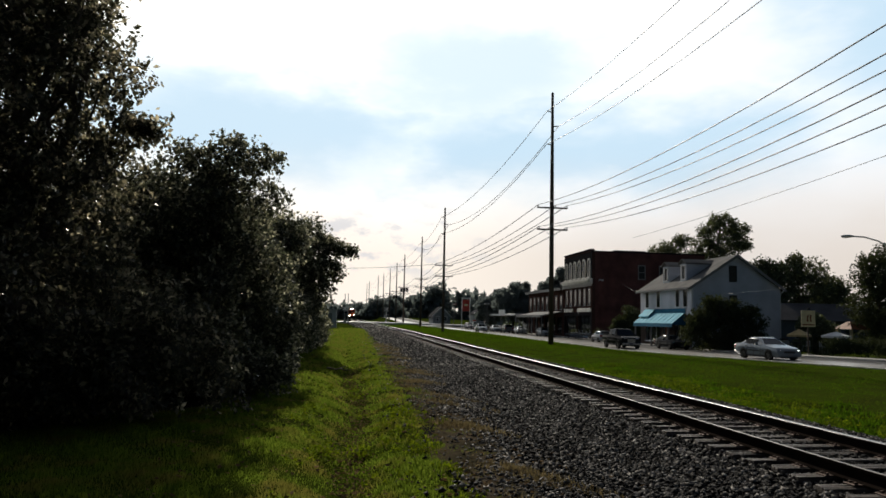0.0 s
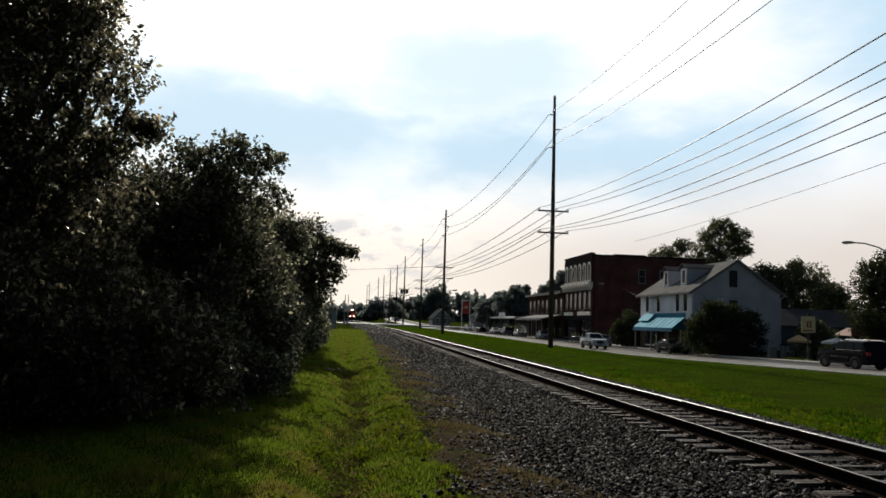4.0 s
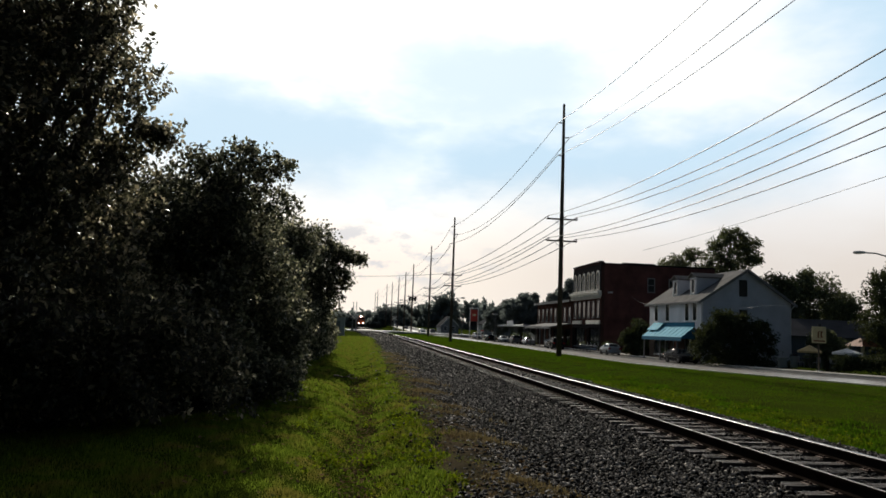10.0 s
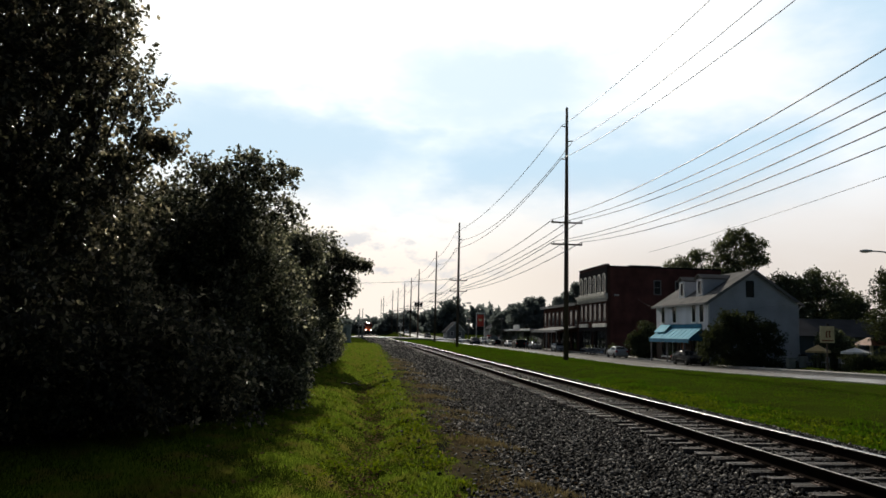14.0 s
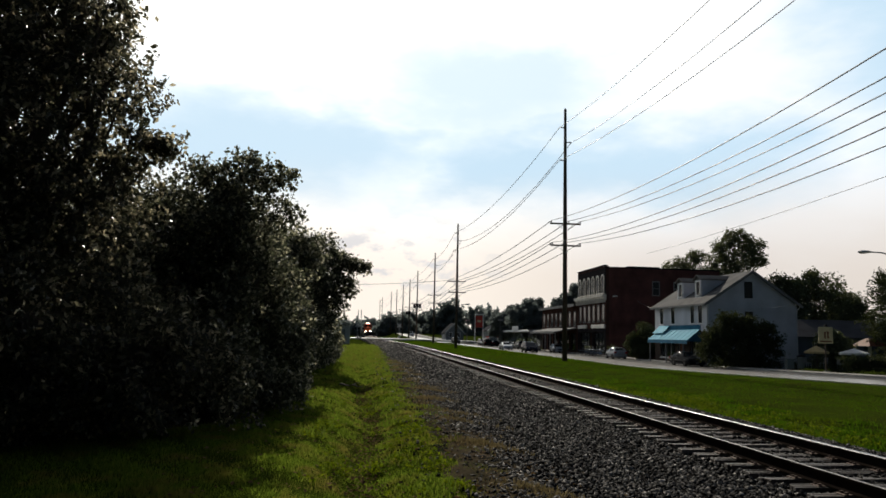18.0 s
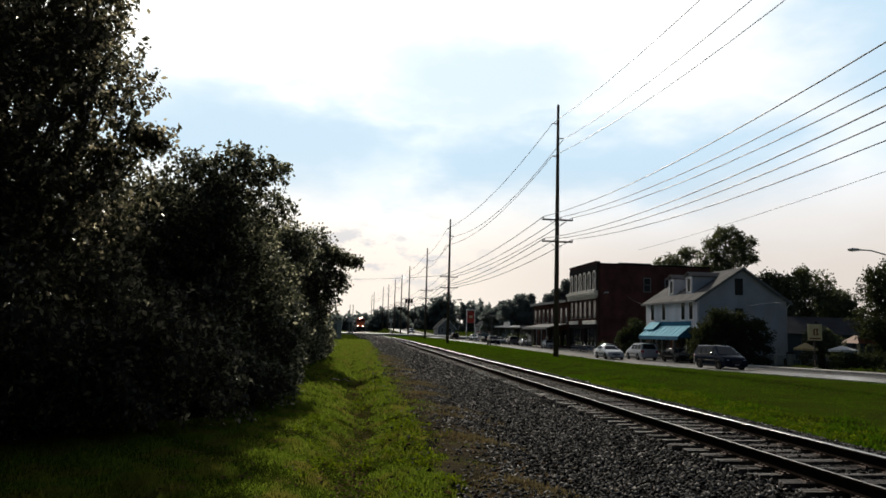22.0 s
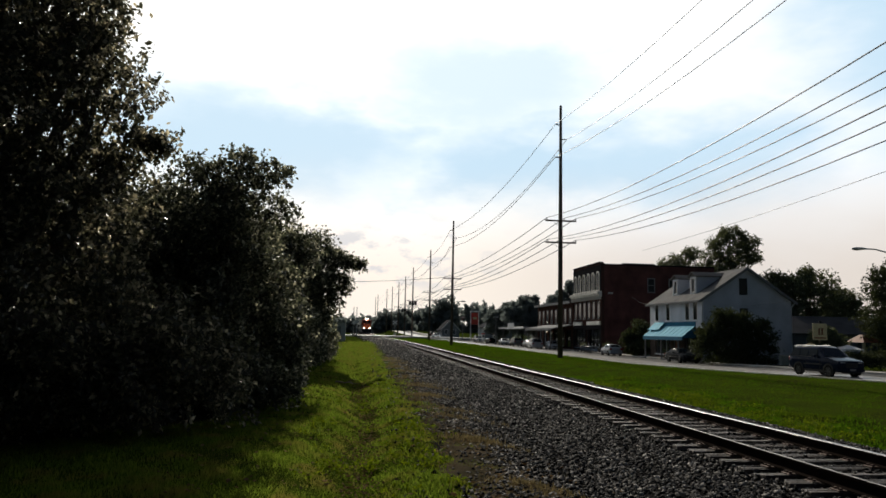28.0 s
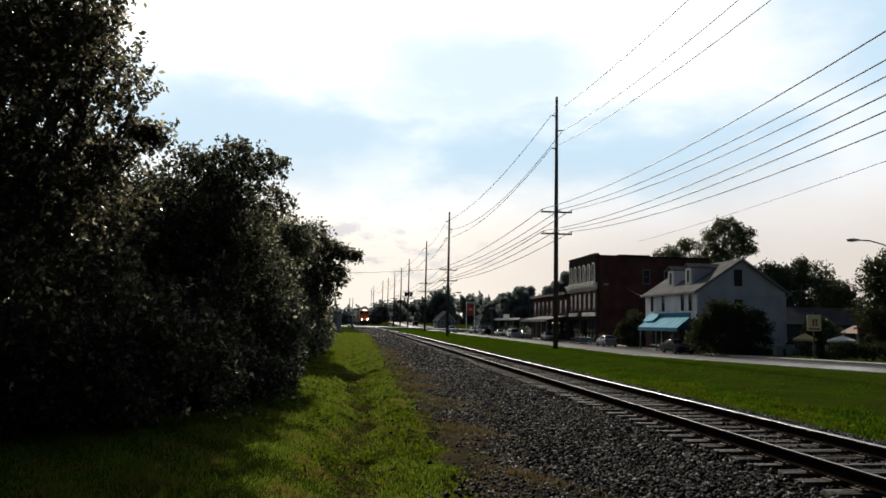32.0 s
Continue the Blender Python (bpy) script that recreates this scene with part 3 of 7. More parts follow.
# ---- pole line and wires ----
def sag_path(a, b, sag, n=14):
    a, b = Vector(a), Vector(b)
    return [tuple(a.lerp(b, k / n) - Vector((0, 0, 4 * sag * (k / n) * (1 - k / n)))) for k in range(n + 1)]


def utility_pole(x, y, z0, z1, posts=None):
    h = z1 - z0
    ob = thing("utility_pole", pose(x, y, z0), "tall dark wooden utility pole with crossarms beside the railway", "utility pole", "pole line")
    part("shaft", Shape().tube([(0, 0, -0.4), (0, 0, h * 0.5), (0, 0, h)], [0.24, 0.19, 0.12], 12), M_POLE, ob, smooth=True)
    for pins, za in zip(ARM_PINS, ARM_Z):
        zz = za * h
        arm = part("crossarm", Shape().box(-1.42, 1.42, -0.2, -0.09, zz - 0.07, zz + 0.07, bevel=0.01), M_POLE, ob)
        for sx in (-1, 1):
            part("brace", Shape().tube([(sx * 0.75, -0.21, zz - 0.05), (0, -0.2, zz - 0.7)], 0.02, 5), M_STEEL, ob)
        for px in pins:
            part("insulator", Shape().tube([(px, -0.14, zz + 0.05), (px, -0.14, zz + 0.14), (px, -0.14, zz + 0.2), (px, -0.14, zz + 0.26)],
                                           [0.03, 0.06, 0.05, 0.025], 8), M_INSUL, arm)
    for k, zp in enumerate(posts or POST_Z):
        sx = (-1, 1, -1)[k]
        zz = zp * h
        part("post_insulator", Shape().tube([(sx * 0.1, 0, zz), (sx * 0.35, 0, zz + 0.03), (sx * 0.55, 0, zz + 0.06)], [0.05, 0.06, 0.04], 8), M_INSUL, ob)
    part("cap", Shape().tube([(0, 0, h), (0, 0, h + 0.12)], [0.13, 0.03], 10), M_STEEL, ob)
    return ob


ARM_PINS = ((-1.3, 0.3, 1.38), (-1.2, -0.1, 1.38))
ARM_Z, POST_Z = (0.531, 0.444), (0.923, 0.863, 0.788)
POLES = [(17.75, 64.0, -0.33, 22.5), (14.45, 115.9, -0.45, 19.4), (15.3, 163.3, -0.45, 19.9), (14.0, 199.4, -0.35, 18.9), (13.5, 225.5, -0.3, 18.4),
         (13.3, 261.2, -0.2, 19.1), (13.1, 310.4, 0, 20.3), (11.7, 335.2, 0, 20.7), (9.0, 395, 0, 21.0), (8.5, 430, 0, 21.0)]
for p in POLES:
    utility_pole(*p)
NEAR_POSTS = (0.883, 0.843, 0.728)
utility_pole(17.75, 8.0, -0.45, 22.4, NEAR_POSTS)


def wire(a, b, sag, label="thin dark overhead wire between the poles", r=0.018):
    ob = new("wire", Shape().tube(sag_path(a, b, sag), r, 5, caps=False).mesh("wire", M_WIRE, True))
    return tagged(ob, label, "wire", "overhead wires")


LINE = [(17.75, 8.0, -0.45, 22.4)] + POLES
for (xa, ya, za, ta), (xb, yb, zb, tb) in zip(LINE[:-1], LINE[1:]):
    ha, hb, span = ta - za, tb - zb, yb - ya
    sg = 0.62 * (span / 50) ** 1.3
    near = ya < 60
    r = 0.028 if near else 0.036
    for k, zp in enumerate(POST_Z):
        sx = (-0.55, 0.55, -0.55)[k]
        sag = (1.1, 1.3, 1.2)[k] if near else (1.4, 1.9, 1.7)[k] if ya < 70 else sg * (1.6, 2.1, 2.0)[k]
        wire((xa + sx, ya, za + (NEAR_POSTS[k] if near else zp) * ha), (xb + sx, yb, zb + zp * hb), sag, r=r * 0.85)
    for pins, za_ in zip(ARM_PINS, ARM_Z):
        for px in pins:
            wire((xa + px, ya - 0.14, za + za_ * ha + 0.26), (xb + px, yb - 0.14, zb + za_ * hb + 0.26), 1.25 if near else sg * 1.1, r=r)

wire((14.45, 115.8, 10.4), (-30.0, 118.0, 10.2), 1.2, "thin dark wire that spans the railway", 0.035)
wire((36.0, 20.0, 14.6), (36.6, 92.0, 12.8), 0.6, "thin dark overhead wire above the houses", 0.025)
utility_pole(36.0, 20.0, -0.3, 15.0)
wire((32.6, 65.9, 4.3), (36.0, 20.0, 9.0), 1.3, "pale service cable from the pole to the house", 0.004)
wire((36.2, 94.95, 6.8), (31.7, 78.1, 5.0), 0.15, "thin dark service cable between the house and the brick building", 0.016)
# lamp bracket and transformers on the farther poles
lamp = thing("street_lamp", pose(14.45, 115.6, 6.0), "grey street lamp on a bracket of the pole", "street lamp")
part("bracket", Shape().tube([(0, 0, 0), (0.7, 0, 0.4), (1.5, 0, 0.5)], 0.05, 6), M_STEEL, lamp)
part("lamp_head", Shape().box(1.4, 2.1, -0.2, 0.2, 0.4, 0.6, bevel=0.06), M_STEEL, lamp)
for x, y, z, k in ((14.0, 199.1, 9.2, 3), (13.5, 225.2, 8.0, 2)):
    t = thing("transformer", pose(x, y - 0.35, z), "dark transformer cans hung on the utility pole", "transformer")
    for i in range(k):
        part("can", Shape().tube([(i * 0.75 - 0.75, 0, -0.55), (i * 0.75 - 0.75, 0, 0.5), (i * 0.75 - 0.75, 0, 0.6)], [0.32, 0.34, 0.2], 12), M_SLATE, t)
    part("bracket", Shape().box(-1.1, 1.1, 0.2, 0.62, -0.1, 0.1), M_STEEL, t)
# ---- trees and bushes ----
def leaf_cloud(name, parent, blobs, n, size, material, seed, inner=0.55, gap=0.42, gap_scale=1.6, label="", per_twig=16, spray=3.2, kite=False):
    """A crown of small leaves on twigs: blobs are (x, y, z, rx, ry, rz); noise opens gaps and frays the outline."""
    rng = np.random.default_rng(seed)
    w = np.array([b[3] * b[4] + b[4] * b[5] + b[3] * b[5] for b in blobs])
    w = np.maximum(w, w.max() * 0.03)
    nt = max(1, n // per_twig)
    B = np.array(blobs, float)[rng.choice(len(blobs), nt, p=w / w.sum())]
    d = rng.normal(size=(nt, 3))
    d /= np.linalg.norm(d, axis=1)[:, None]
    ph = rng.uniform(0, 6.28, (9, 3))
    fr = rng.normal(0, 1, (9, 3)) * gap_scale

    def lumps(P, k):
        return sum(np.sin(P @ (fr[j] * k) + ph[j, 0]) * np.cos(P @ (fr[(j + 4) % 9] * k * 0.6) + ph[j, 1]) for j in range(9)) / 2.2

    r = inner + (1.0 - inner) * rng.random(nt) ** 0.7
    P = B[:, :3] + d * B[:, 3:]
    r = r * (1.0 + 0.13 * lumps(P, 1.3)) + (rng.random(nt) < 0.06) * rng.uniform(0, 0.11, nt)
    P = B[:, :3] + d * B[:, 3:] * r[:, None]
    keep = lumps(P, 2.0) + rng.normal(0, 0.3, nt) > gap * 2.2 * (r - 0.55) - 0.55
    P, d = P[keep], d[keep]
    nt = len(P)
    # each twig is a short spray of leaves
    td = d + rng.normal(0, 0.7, (nt, 3)) + np.array((0, 0, -0.15))
    td /= np.linalg.norm(td, axis=1)[:, None]
    i = np.repeat(np.arange(nt), per_twig)
    n = len(i)
    P = P[i] + td[i] * (rng.uniform(-1.0, 1.0, (n, 1)) * size * spray) + rng.normal(0, size * 0.23 * spray, (n, 3))
    d = d[i]
    s = size * rng.uniform(0.6, 1.3, n)
    ax = rng.normal(size=(n, 3)) + td[i] * 0.8 + np.array((0, 0, -0.5))
    ax /= np.linalg.norm(ax, axis=1)[:, None]
    nr = np.cross(ax, rng.normal(size=(n, 3)) + d * 0.8)
    nr /= np.linalg.norm(nr, axis=1)[:, None] + 1e-9
    sd = np.cross(ax, nr)
    k = s[:, None]
    if kite:
        v = np.stack((P - ax * k * 0.55, P + sd * k * 0.33 + nr * k * 0.10, P + ax * k * 0.6, P - sd * k * 0.33 + nr * k * 0.10), 1)
    else:
        v = np.stack((P - ax * k * 0.5 + sd * k * 0.36, P + ax * k * 0.7, P - ax * k * 0.5 - sd * k * 0.36), 1)
    foot = -0.02 if parent is not None else None
    if parent is not None:
        v = v[v[:, :, 2].min(1) > foot]
    n = len(v)
    base = (4 if kite else 3) * np.arange(n)[:, None]
    F = np.concatenate((base + np.array((0, 1, 2)), base + np.array((0, 2, 3))), 1).ravel() if kite else (base + np.array((0, 1, 2))).ravel()
    me = fast_mesh(name, v.reshape(-1, 3), F, np.full((2 if kite else 1) * n, 3), material)
    ob = new(name, me)
    ob.parent = parent
    if label:
        ob["label"] = label
    return ob


def crown(name, parent, blobs, n, size, material, seed, clump=0.45, kite=True, fill=0.3, sprigs=0.1, open_sky=0.3):
    """Leaves in clumps at the ends of the branches: clumps sit on the outside of the blobs, some drawn out into sprigs; sparse larger leaves fill the inside."""
    rng = np.random.default_rng(seed)
    Bl = np.array(blobs, float)
    area = (Bl[:, 3] * Bl[:, 4] + Bl[:, 4] * Bl[:, 5] + Bl[:, 3] * Bl[:, 5]) * 4.19
    nc = int(area.sum() / (clump * clump * 2.0)) + 6
    k = rng.choice(len(Bl), nc, p=area / area.sum())
    d = rng.normal(size=(nc, 3))
    d /= np.linalg.norm(d, axis=1)[:, None]
    C = Bl[k, :3] + d * Bl[k, 3:] * (rng.uniform(0.78, 1.0, (nc, 1)))
    deep = np.ones(nc, bool)
    for b in Bl:
        deep &= (((C - b[:3]) / b[3:]) ** 2).sum(1) > 0.55
    keep = deep & (rng.random(nc) > open_sky * rng.random(nc)) & (C[:, 2] > -0.1)
    C, d = C[keep], d[keep]
    nc = len(C)
    rc = clump * rng.uniform(0.5, 1.3, nc)
    long = rng.random(nc) < sprigs
    out = d + rng.normal(0, 0.45, (nc, 3)) + np.array((0, 0, -0.05))
    out /= np.linalg.norm(out, axis=1)[:, None]
    w = rc ** 2 * np.where(long, 0.45, 1.0)
    n_fill = int(n * fill)
    i = rng.choice(nc, n - n_fill, p=w / w.sum())
    m = len(i)
    e = rng.normal(size=(m, 3))
    e /= np.linalg.norm(e, axis=1)[:, None]
    off = e * (rc[i] * rng.random(m) ** 0.55)[:, None] * np.array((1, 1, 0.8))
    along = rng.uniform(0.1, 2.1, m) * rc[i]
    thin = np.where(long[i], 0.33 * (1.25 - along / (2.4 * rc[i])), 1.0)[:, None]
    P = C[i] + off * thin + out[i] * np.where(long[i], along, 0.0)[:, None]
    D = d[i] * 0.6 + e
    s = size * rng.uniform(0.6, 1.3, m)
    if n_fill:
        k = rng.choice(len(Bl), n_fill, p=area / area.sum())
        e2 = rng.normal(size=(n_fill, 3))
        e2 /= np.linalg.norm(e2, axis=1)[:, None]
        P = np.concatenate((P, Bl[k, :3] + e2 * Bl[k, 3:] * (rng.random((n_fill, 1)) ** 0.45 * 0.84)))
        D = np.concatenate((D, e2))
        s = np.concatenate((s, size * rng.uniform(1.1, 1.9, n_fill)))
    n = len(P)
    ax = rng.normal(size=(n, 3)) + D * 0.5 + np.array((0, 0, -0.55))
    ax /= np.linalg.norm(ax, axis=1)[:, None]
    nr = np.cross(ax, rng.normal(size=(n, 3)) + D * 0.8)
    nr /= np.linalg.norm(nr, axis=1)[:, None] + 1e-9
    sd = np.cross(ax, nr)
    q = s[:, None]
    if kite:
        v = np.stack((P - ax * q * 0.55, P + sd * q * 0.36 + nr * q * 0.10, P + ax * q * 0.6, P - sd * q * 0.36 + nr * q * 0.10), 1)
    else:
        v = np.stack((P - ax * q * 0.5 + sd * q * 0.4, P + ax * q * 0.7, P - ax * q * 0.5 - sd * q * 0.4), 1)
    v = v[v[:, :, 2].min(1) > -0.02]
    n = len(v)
    base = (4 if kite else 3) * np.arange(n)[:, None]
    F = np.concatenate((base + np.array((0, 1, 2)), base + np.array((0, 2, 3))), 1).ravel() if kite else (base + np.array((0, 1, 2))).ravel()
    ob = new(name, fast_mesh(name, v.reshape(-1, 3), F, np.full((2 if kite else 1) * n, 3), material))
    ob.parent = parent
    return ob


def branch(s, a, b, r0, r1, rng, bend=0.15, n=5):
    a, b = Vector(a), Vector(b)
    L = (b - a).length
    path = [a.lerp(b, k / n) + Vector(rng.normal(0, bend * L / n, 3)) * (0 < k < n) for k in range(n + 1)]
    s.tube(path, [r0 + (r1 - r0) * k / n for k in range(n + 1)], 7)
    return path


def tree(x, y, blobs, n, size, material, seed, label, name="tree", trunk_r=0.16, fork=1.2, category="tree", clump=0.8, kite=False, fill=0.2, sprigs=0.08, open_sky=0.5, twigs=None):
    """blobs are relative to the foot of the trunk."""
    rng = np.random.default_rng(seed)
    z = float(ground_z(x, y))
    ob = thing(name, pose(x, y, z), label, category)
    s = Shape()
    top = Vector((float(np.mean([b[0] for b in blobs])) * 0.3, float(np.mean([b[1] for b in blobs])) * 0.3, fork))
    branch(s, (0, 0, -0.3), top, trunk_r, trunk_r * 0.75, rng, 0.08)
    part("trunk", s, M_BARK, ob, smooth=True)
    for b in blobs:
        s = Shape()
        if max(b[3:]) < 0.8:
            branch(s, (b[0] * 0.6, b[1] * 0.6, b[2] * 0.75 + 0.2), (b[0], b[1], b[2]), 0.02, 0.006, rng)
            part("limb", s, M_BARK, ob, smooth=True)
            continue
        p = branch(s, top, (b[0], b[1], b[2]), trunk_r * 0.6, trunk_r * 0.18, rng)
        for k in range(5):
            d = rng.normal(size=3)
            d /= np.linalg.norm(d)
            e = Vector(b[:3]) + Vector((d[0] * b[3], d[1] * b[4], d[2] * b[5])) * 0.8
            branch(s, p[2 + k % 3], e, trunk_r * 0.25, 0.008, rng, 0.2)
        part("limb", s, M_BARK, ob, smooth=True)
    if twigs:
        leaf_cloud("crown", ob, blobs, n, size, material, seed, *twigs, kite=True, spray=2.3)
    else:
        crown("crown", ob, blobs, n, size, material, seed, clump, kite, fill, sprigs, open_sky)
    return ob


# the dense row beside the track
tree(-6.0, 12.6, [(0.0, 0, 2.2, 2.6, 2.6, 2.5), (0.3, 0.3, 5.3, 2.0, 2.1, 2.1), (-0.4, 0.2, 8.2, 2.1, 2.2, 2.6), (-2.6, -0.8, 4.0, 2.5, 2.5, 3.8),
                 (-3.0, -1.5, 8.0, 2.5, 2.5, 2.8), (2.35, 0.2, 4.95, 0.45, 0.4, 0.16), (1.7, 0.3, 4.75, 0.7, 0.8, 0.45), (-1.8, -1.6, 2.0, 2.0, 1.7, 2.2), (1.3, 0.6, 3.7, 1.2, 1.5, 1.3),
                 (2.2, 1.0, 1.4, 1.1, 1.3, 1.4), (3.6, 1.6, 0.6, 0.65, 0.6, 0.7), (3.0, 1.2, 1.2, 0.8, 0.8, 0.9), (2.4, 0.3, 0.7, 0.9, 0.9, 0.9), (1.2, 0.2, 0.8, 1.0, 0.9, 1.0), (0.2, -0.3, 0.9, 1.1, 0.9, 1.1),
                 (1.4, 0.3, 6.1, 0.95, 1.0, 0.8), (1.15, 0.2, 7.3, 0.9, 0.9, 0.7), (0.9, 0.2, 8.8, 0.8, 0.9, 0.7), (-1.0, 2.0, 6.4, 2.2, 1.8, 2.6), (-1.6, 1.8, 9.0, 2.2, 1.8, 1.8), (-0.6, 0.2, 6.6, 1.9, 1.9, 1.6)],
     165000, 0.1, M_LEAF_WARM_GLINT, 11, "large dark green broadleaf tree growing down to the grass", trunk_r=0.2, fork=2.0, twigs=(0.35, 0.36, 2.6))
tree(-4.5, 17.6, [(0.2, 0, 2.0, 2.5, 2.6, 2.2), (0.4, 0, 4.0, 1.9, 2.1, 1.5), (-0.6, 0, 4.0, 1.8, 1.8, 1.4), (1.4, 0.2, 4.7, 1.2, 1.4, 1.1), (-2.6, -1.0, 3.4, 2.2, 2.0, 2.4),
                 (1.4, -0.6, 1.5, 1.1, 1.6, 1.5), (1.5, 0.2, 5.3, 0.9, 1.0, 0.55), (1.8, 1.6, 1.4, 1.1, 1.7, 1.5), (1.9, 0.6, 3.0, 1.1, 1.5, 1.2), (1.5, 0.4, 5.95, 0.35, 0.4, 0.25),
                 (2.45, 0.2, 5.5, 0.5, 0.6, 0.35), (0.6, 0, 5.5, 0.6, 0.7, 0.35), (2.45, 0.2, 4.6, 0.5, 0.7, 0.4), (2.55, 1.3, 0.6, 0.7, 0.7, 0.75), (2.5, 1.9, 1.9, 0.75, 1.1, 1.0), (2.7, 1.6, 1.2, 0.6, 0.7, 0.7),
                 (1.9, 0.2, 0.7, 0.8, 0.9, 0.8), (1.6, -1.2, 0.6, 0.7, 0.8, 0.7), (2.6, -0.6, 0.45, 0.6, 0.7, 0.5)], 140000, 0.1, M_LEAF_GLINT, 12,
     "dense dark green broadleaf tree with branches to the ground", fork=1.2, twigs=(0.35, 0.42, 2.4))
tree(-3.6, 25.0, [(-0.2, 0, 2.0, 1.8, 2.6, 2.2), (0.0, 0.3, 3.8, 1.6, 2.2, 1.5), (0.9, -1.6, 1.4, 0.9, 1.6, 1.5), (-1.5, 0, 3.5, 2.0, 2.2, 2.2), (0.3, 0.2, 4.6, 1.2, 1.3, 0.8),
                 (0.8, -3.2, 1.4, 1.0, 1.8, 1.5), (0.4, -3.4, 3.2, 1.1, 1.8, 1.2), (0.7, 2.6, 1.5, 1.0, 1.8, 1.5), (-0.3, -3.5, 4.0, 1.2, 1.5, 0.8), (0.9, -1.0, 3.2, 1.0, 1.3, 0.9), (1.3, 0.3, 4.5, 0.9, 1.2, 0.7),
                 (1.1, 0.8, 0.6, 0.8, 1.4, 0.8)],
     120000, 0.12, M_LEAF_GLINT, 13, "dense dark green broadleaf tree with branches to the ground", fork=1.2, twigs=(0.35, 0.3, 2.2))
tree(-3.9, 37.5, [(0.2, 0, 2.2, 2.0, 3.0, 2.4), (0.4, 0, 4.8, 1.9, 2.4, 1.7), (-0.8, 0, 5.6, 2.0, 2.4, 1.7), (1.5, -0.5, 1.6, 1.0, 2.0, 1.7), (1.3, -3.5, 1.4, 1.0, 2.0, 1.5),
                 (1.5, 2.5, 1.8, 1.0, 2.0, 1.8), (1.6, 5.0, 1.1, 0.95, 2.0, 1.3), (1.7, 0, 5.9, 1.0, 1.4, 0.85), (2.5, 0.1, 5.3, 0.85, 1.2, 0.65), (3.3, 0.1, 5.25, 0.55, 0.7, 0.4), (3.75, 0.1, 5.15, 0.3, 0.4, 0.2),
                 (2.3, 0, 4.2, 0.85, 1.3, 0.8), (3.0, 0, 4.1, 0.35, 0.6, 0.5), (2.0, -0.2, 3.0, 0.9, 1.3, 0.9), (1.2, -2.0, 4.6, 1.1, 1.5, 1.0), (1.9, 8.0, 0.9, 0.7, 1.6, 1.1)],
     85000, 0.14, M_LEAF_GLINT, 14, "spreading dark green broadleaf tree with drooping branches", fork=1.8, twigs=(0.35, 0.34, 1.9))
tree(-7.2, 55.0, [(0, 0, 3.0, 3, 4, 3), (0.5, 0, 5.5, 2.5, 3, 2.5), (2.0, 0, 5.0, 1.8, 2, 1.8)], 20000, 0.26, M_LEAF_DARK, 15, "dark green tree beside the railway", fork=1.6)
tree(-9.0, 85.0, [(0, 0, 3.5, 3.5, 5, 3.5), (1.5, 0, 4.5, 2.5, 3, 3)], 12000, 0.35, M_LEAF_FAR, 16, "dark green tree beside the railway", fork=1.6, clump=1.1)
# trees added behind the row to block light, the tall ones out of view
for k, (x, y, h) in enumerate(((-10.5, 17.0, 5.4), (-9.0, 24.0, 5.2), (-9.5, 33.0, 6.0), (-13.5, 9.0, 9.5), (-11.0, 45.0, 7.0), (-9.5, 4.0, 9.5))):
    tree(x, y, [(0, 0, h * 0.25, 3.0, 3.2, h * 0.27), (0.4, 0, h * 0.55, 3.0, 3.4, h * 0.26), (0, 0.3, h * 0.8, 2.3, 2.6, h * 0.2)], 26000, 0.2, M_LEAF_DARK, 30 + k,
         "dark green tree added behind the row to block light", fork=1.8)

# unseen trees added to the south, to keep sky light off the row and grass
for k, (x, y, h) in enumerate(((-6.9, 3.4, 10.0), (-5.6, -4.0, 10.0), (-7.0, -12.0, 9.0), (-5.5, -19.5, 9.5), (0.0, -24.0, 9.0), (-14.0, -4.0, 10.0))):
    tree(x, y, [(0, 0, h * 0.25, 3.0, 3.4, h * 0.27), (0.3, 0, h * 0.55, 3.0, 3.4, h * 0.26), (0, 0.3, h * 0.8, 2.3, 2.6, h * 0.2)], 20000, 0.28, M_LEAF_DARK, 40 + k,
         "unseen dark green tree added to block sky light", fork=1.8)

# belt of woods added behind the viewpoint, unseen, to cut the low sky light
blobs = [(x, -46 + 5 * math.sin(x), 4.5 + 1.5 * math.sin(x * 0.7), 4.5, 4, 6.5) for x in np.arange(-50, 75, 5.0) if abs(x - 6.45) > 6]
tagged(leaf_cloud("woods", None, blobs, 16000, 0.8, M_LEAF_FAR, 94, 0.3, 0.1, 0.5, per_twig=8, spray=1.6), "unseen woods added behind the viewpoint to block low sky", "woods", kind="stuff")

# street side
tree(32.3, 60.6, [(-0.6, 0, 1.8, 2.4, 2.2, 1.8), (-0.6, 0, 3.4, 1.9, 1.8, 1.1), (-2.1, 0, 2.9, 1.2, 1.5, 1.0), (1.7, 0, 3.4, 1.6, 1.5, 0.8), (-0.9, 0, 4.5, 1.0, 1.1, 0.55),
                 (-2.8, 0, 1.7, 0.8, 1.2, 1.3), (3.0, 0, 2.6, 0.8, 1.0, 0.5), (0.6, 0, 4.3, 0.8, 0.9, 0.45), (2.6, 0, 3.7, 0.6, 0.7, 0.3), (1.7, 0, 1.5, 1.3, 1.3, 1.3), (3.5, 0, 1.7, 0.6, 0.8, 0.5)], 34000, 0.18, M_LEAF_DARK, 50,
     "dark spreading bushy tree before the white house", fork=0.8, category="tree", twigs=(0.4, 0.55, 1.8))
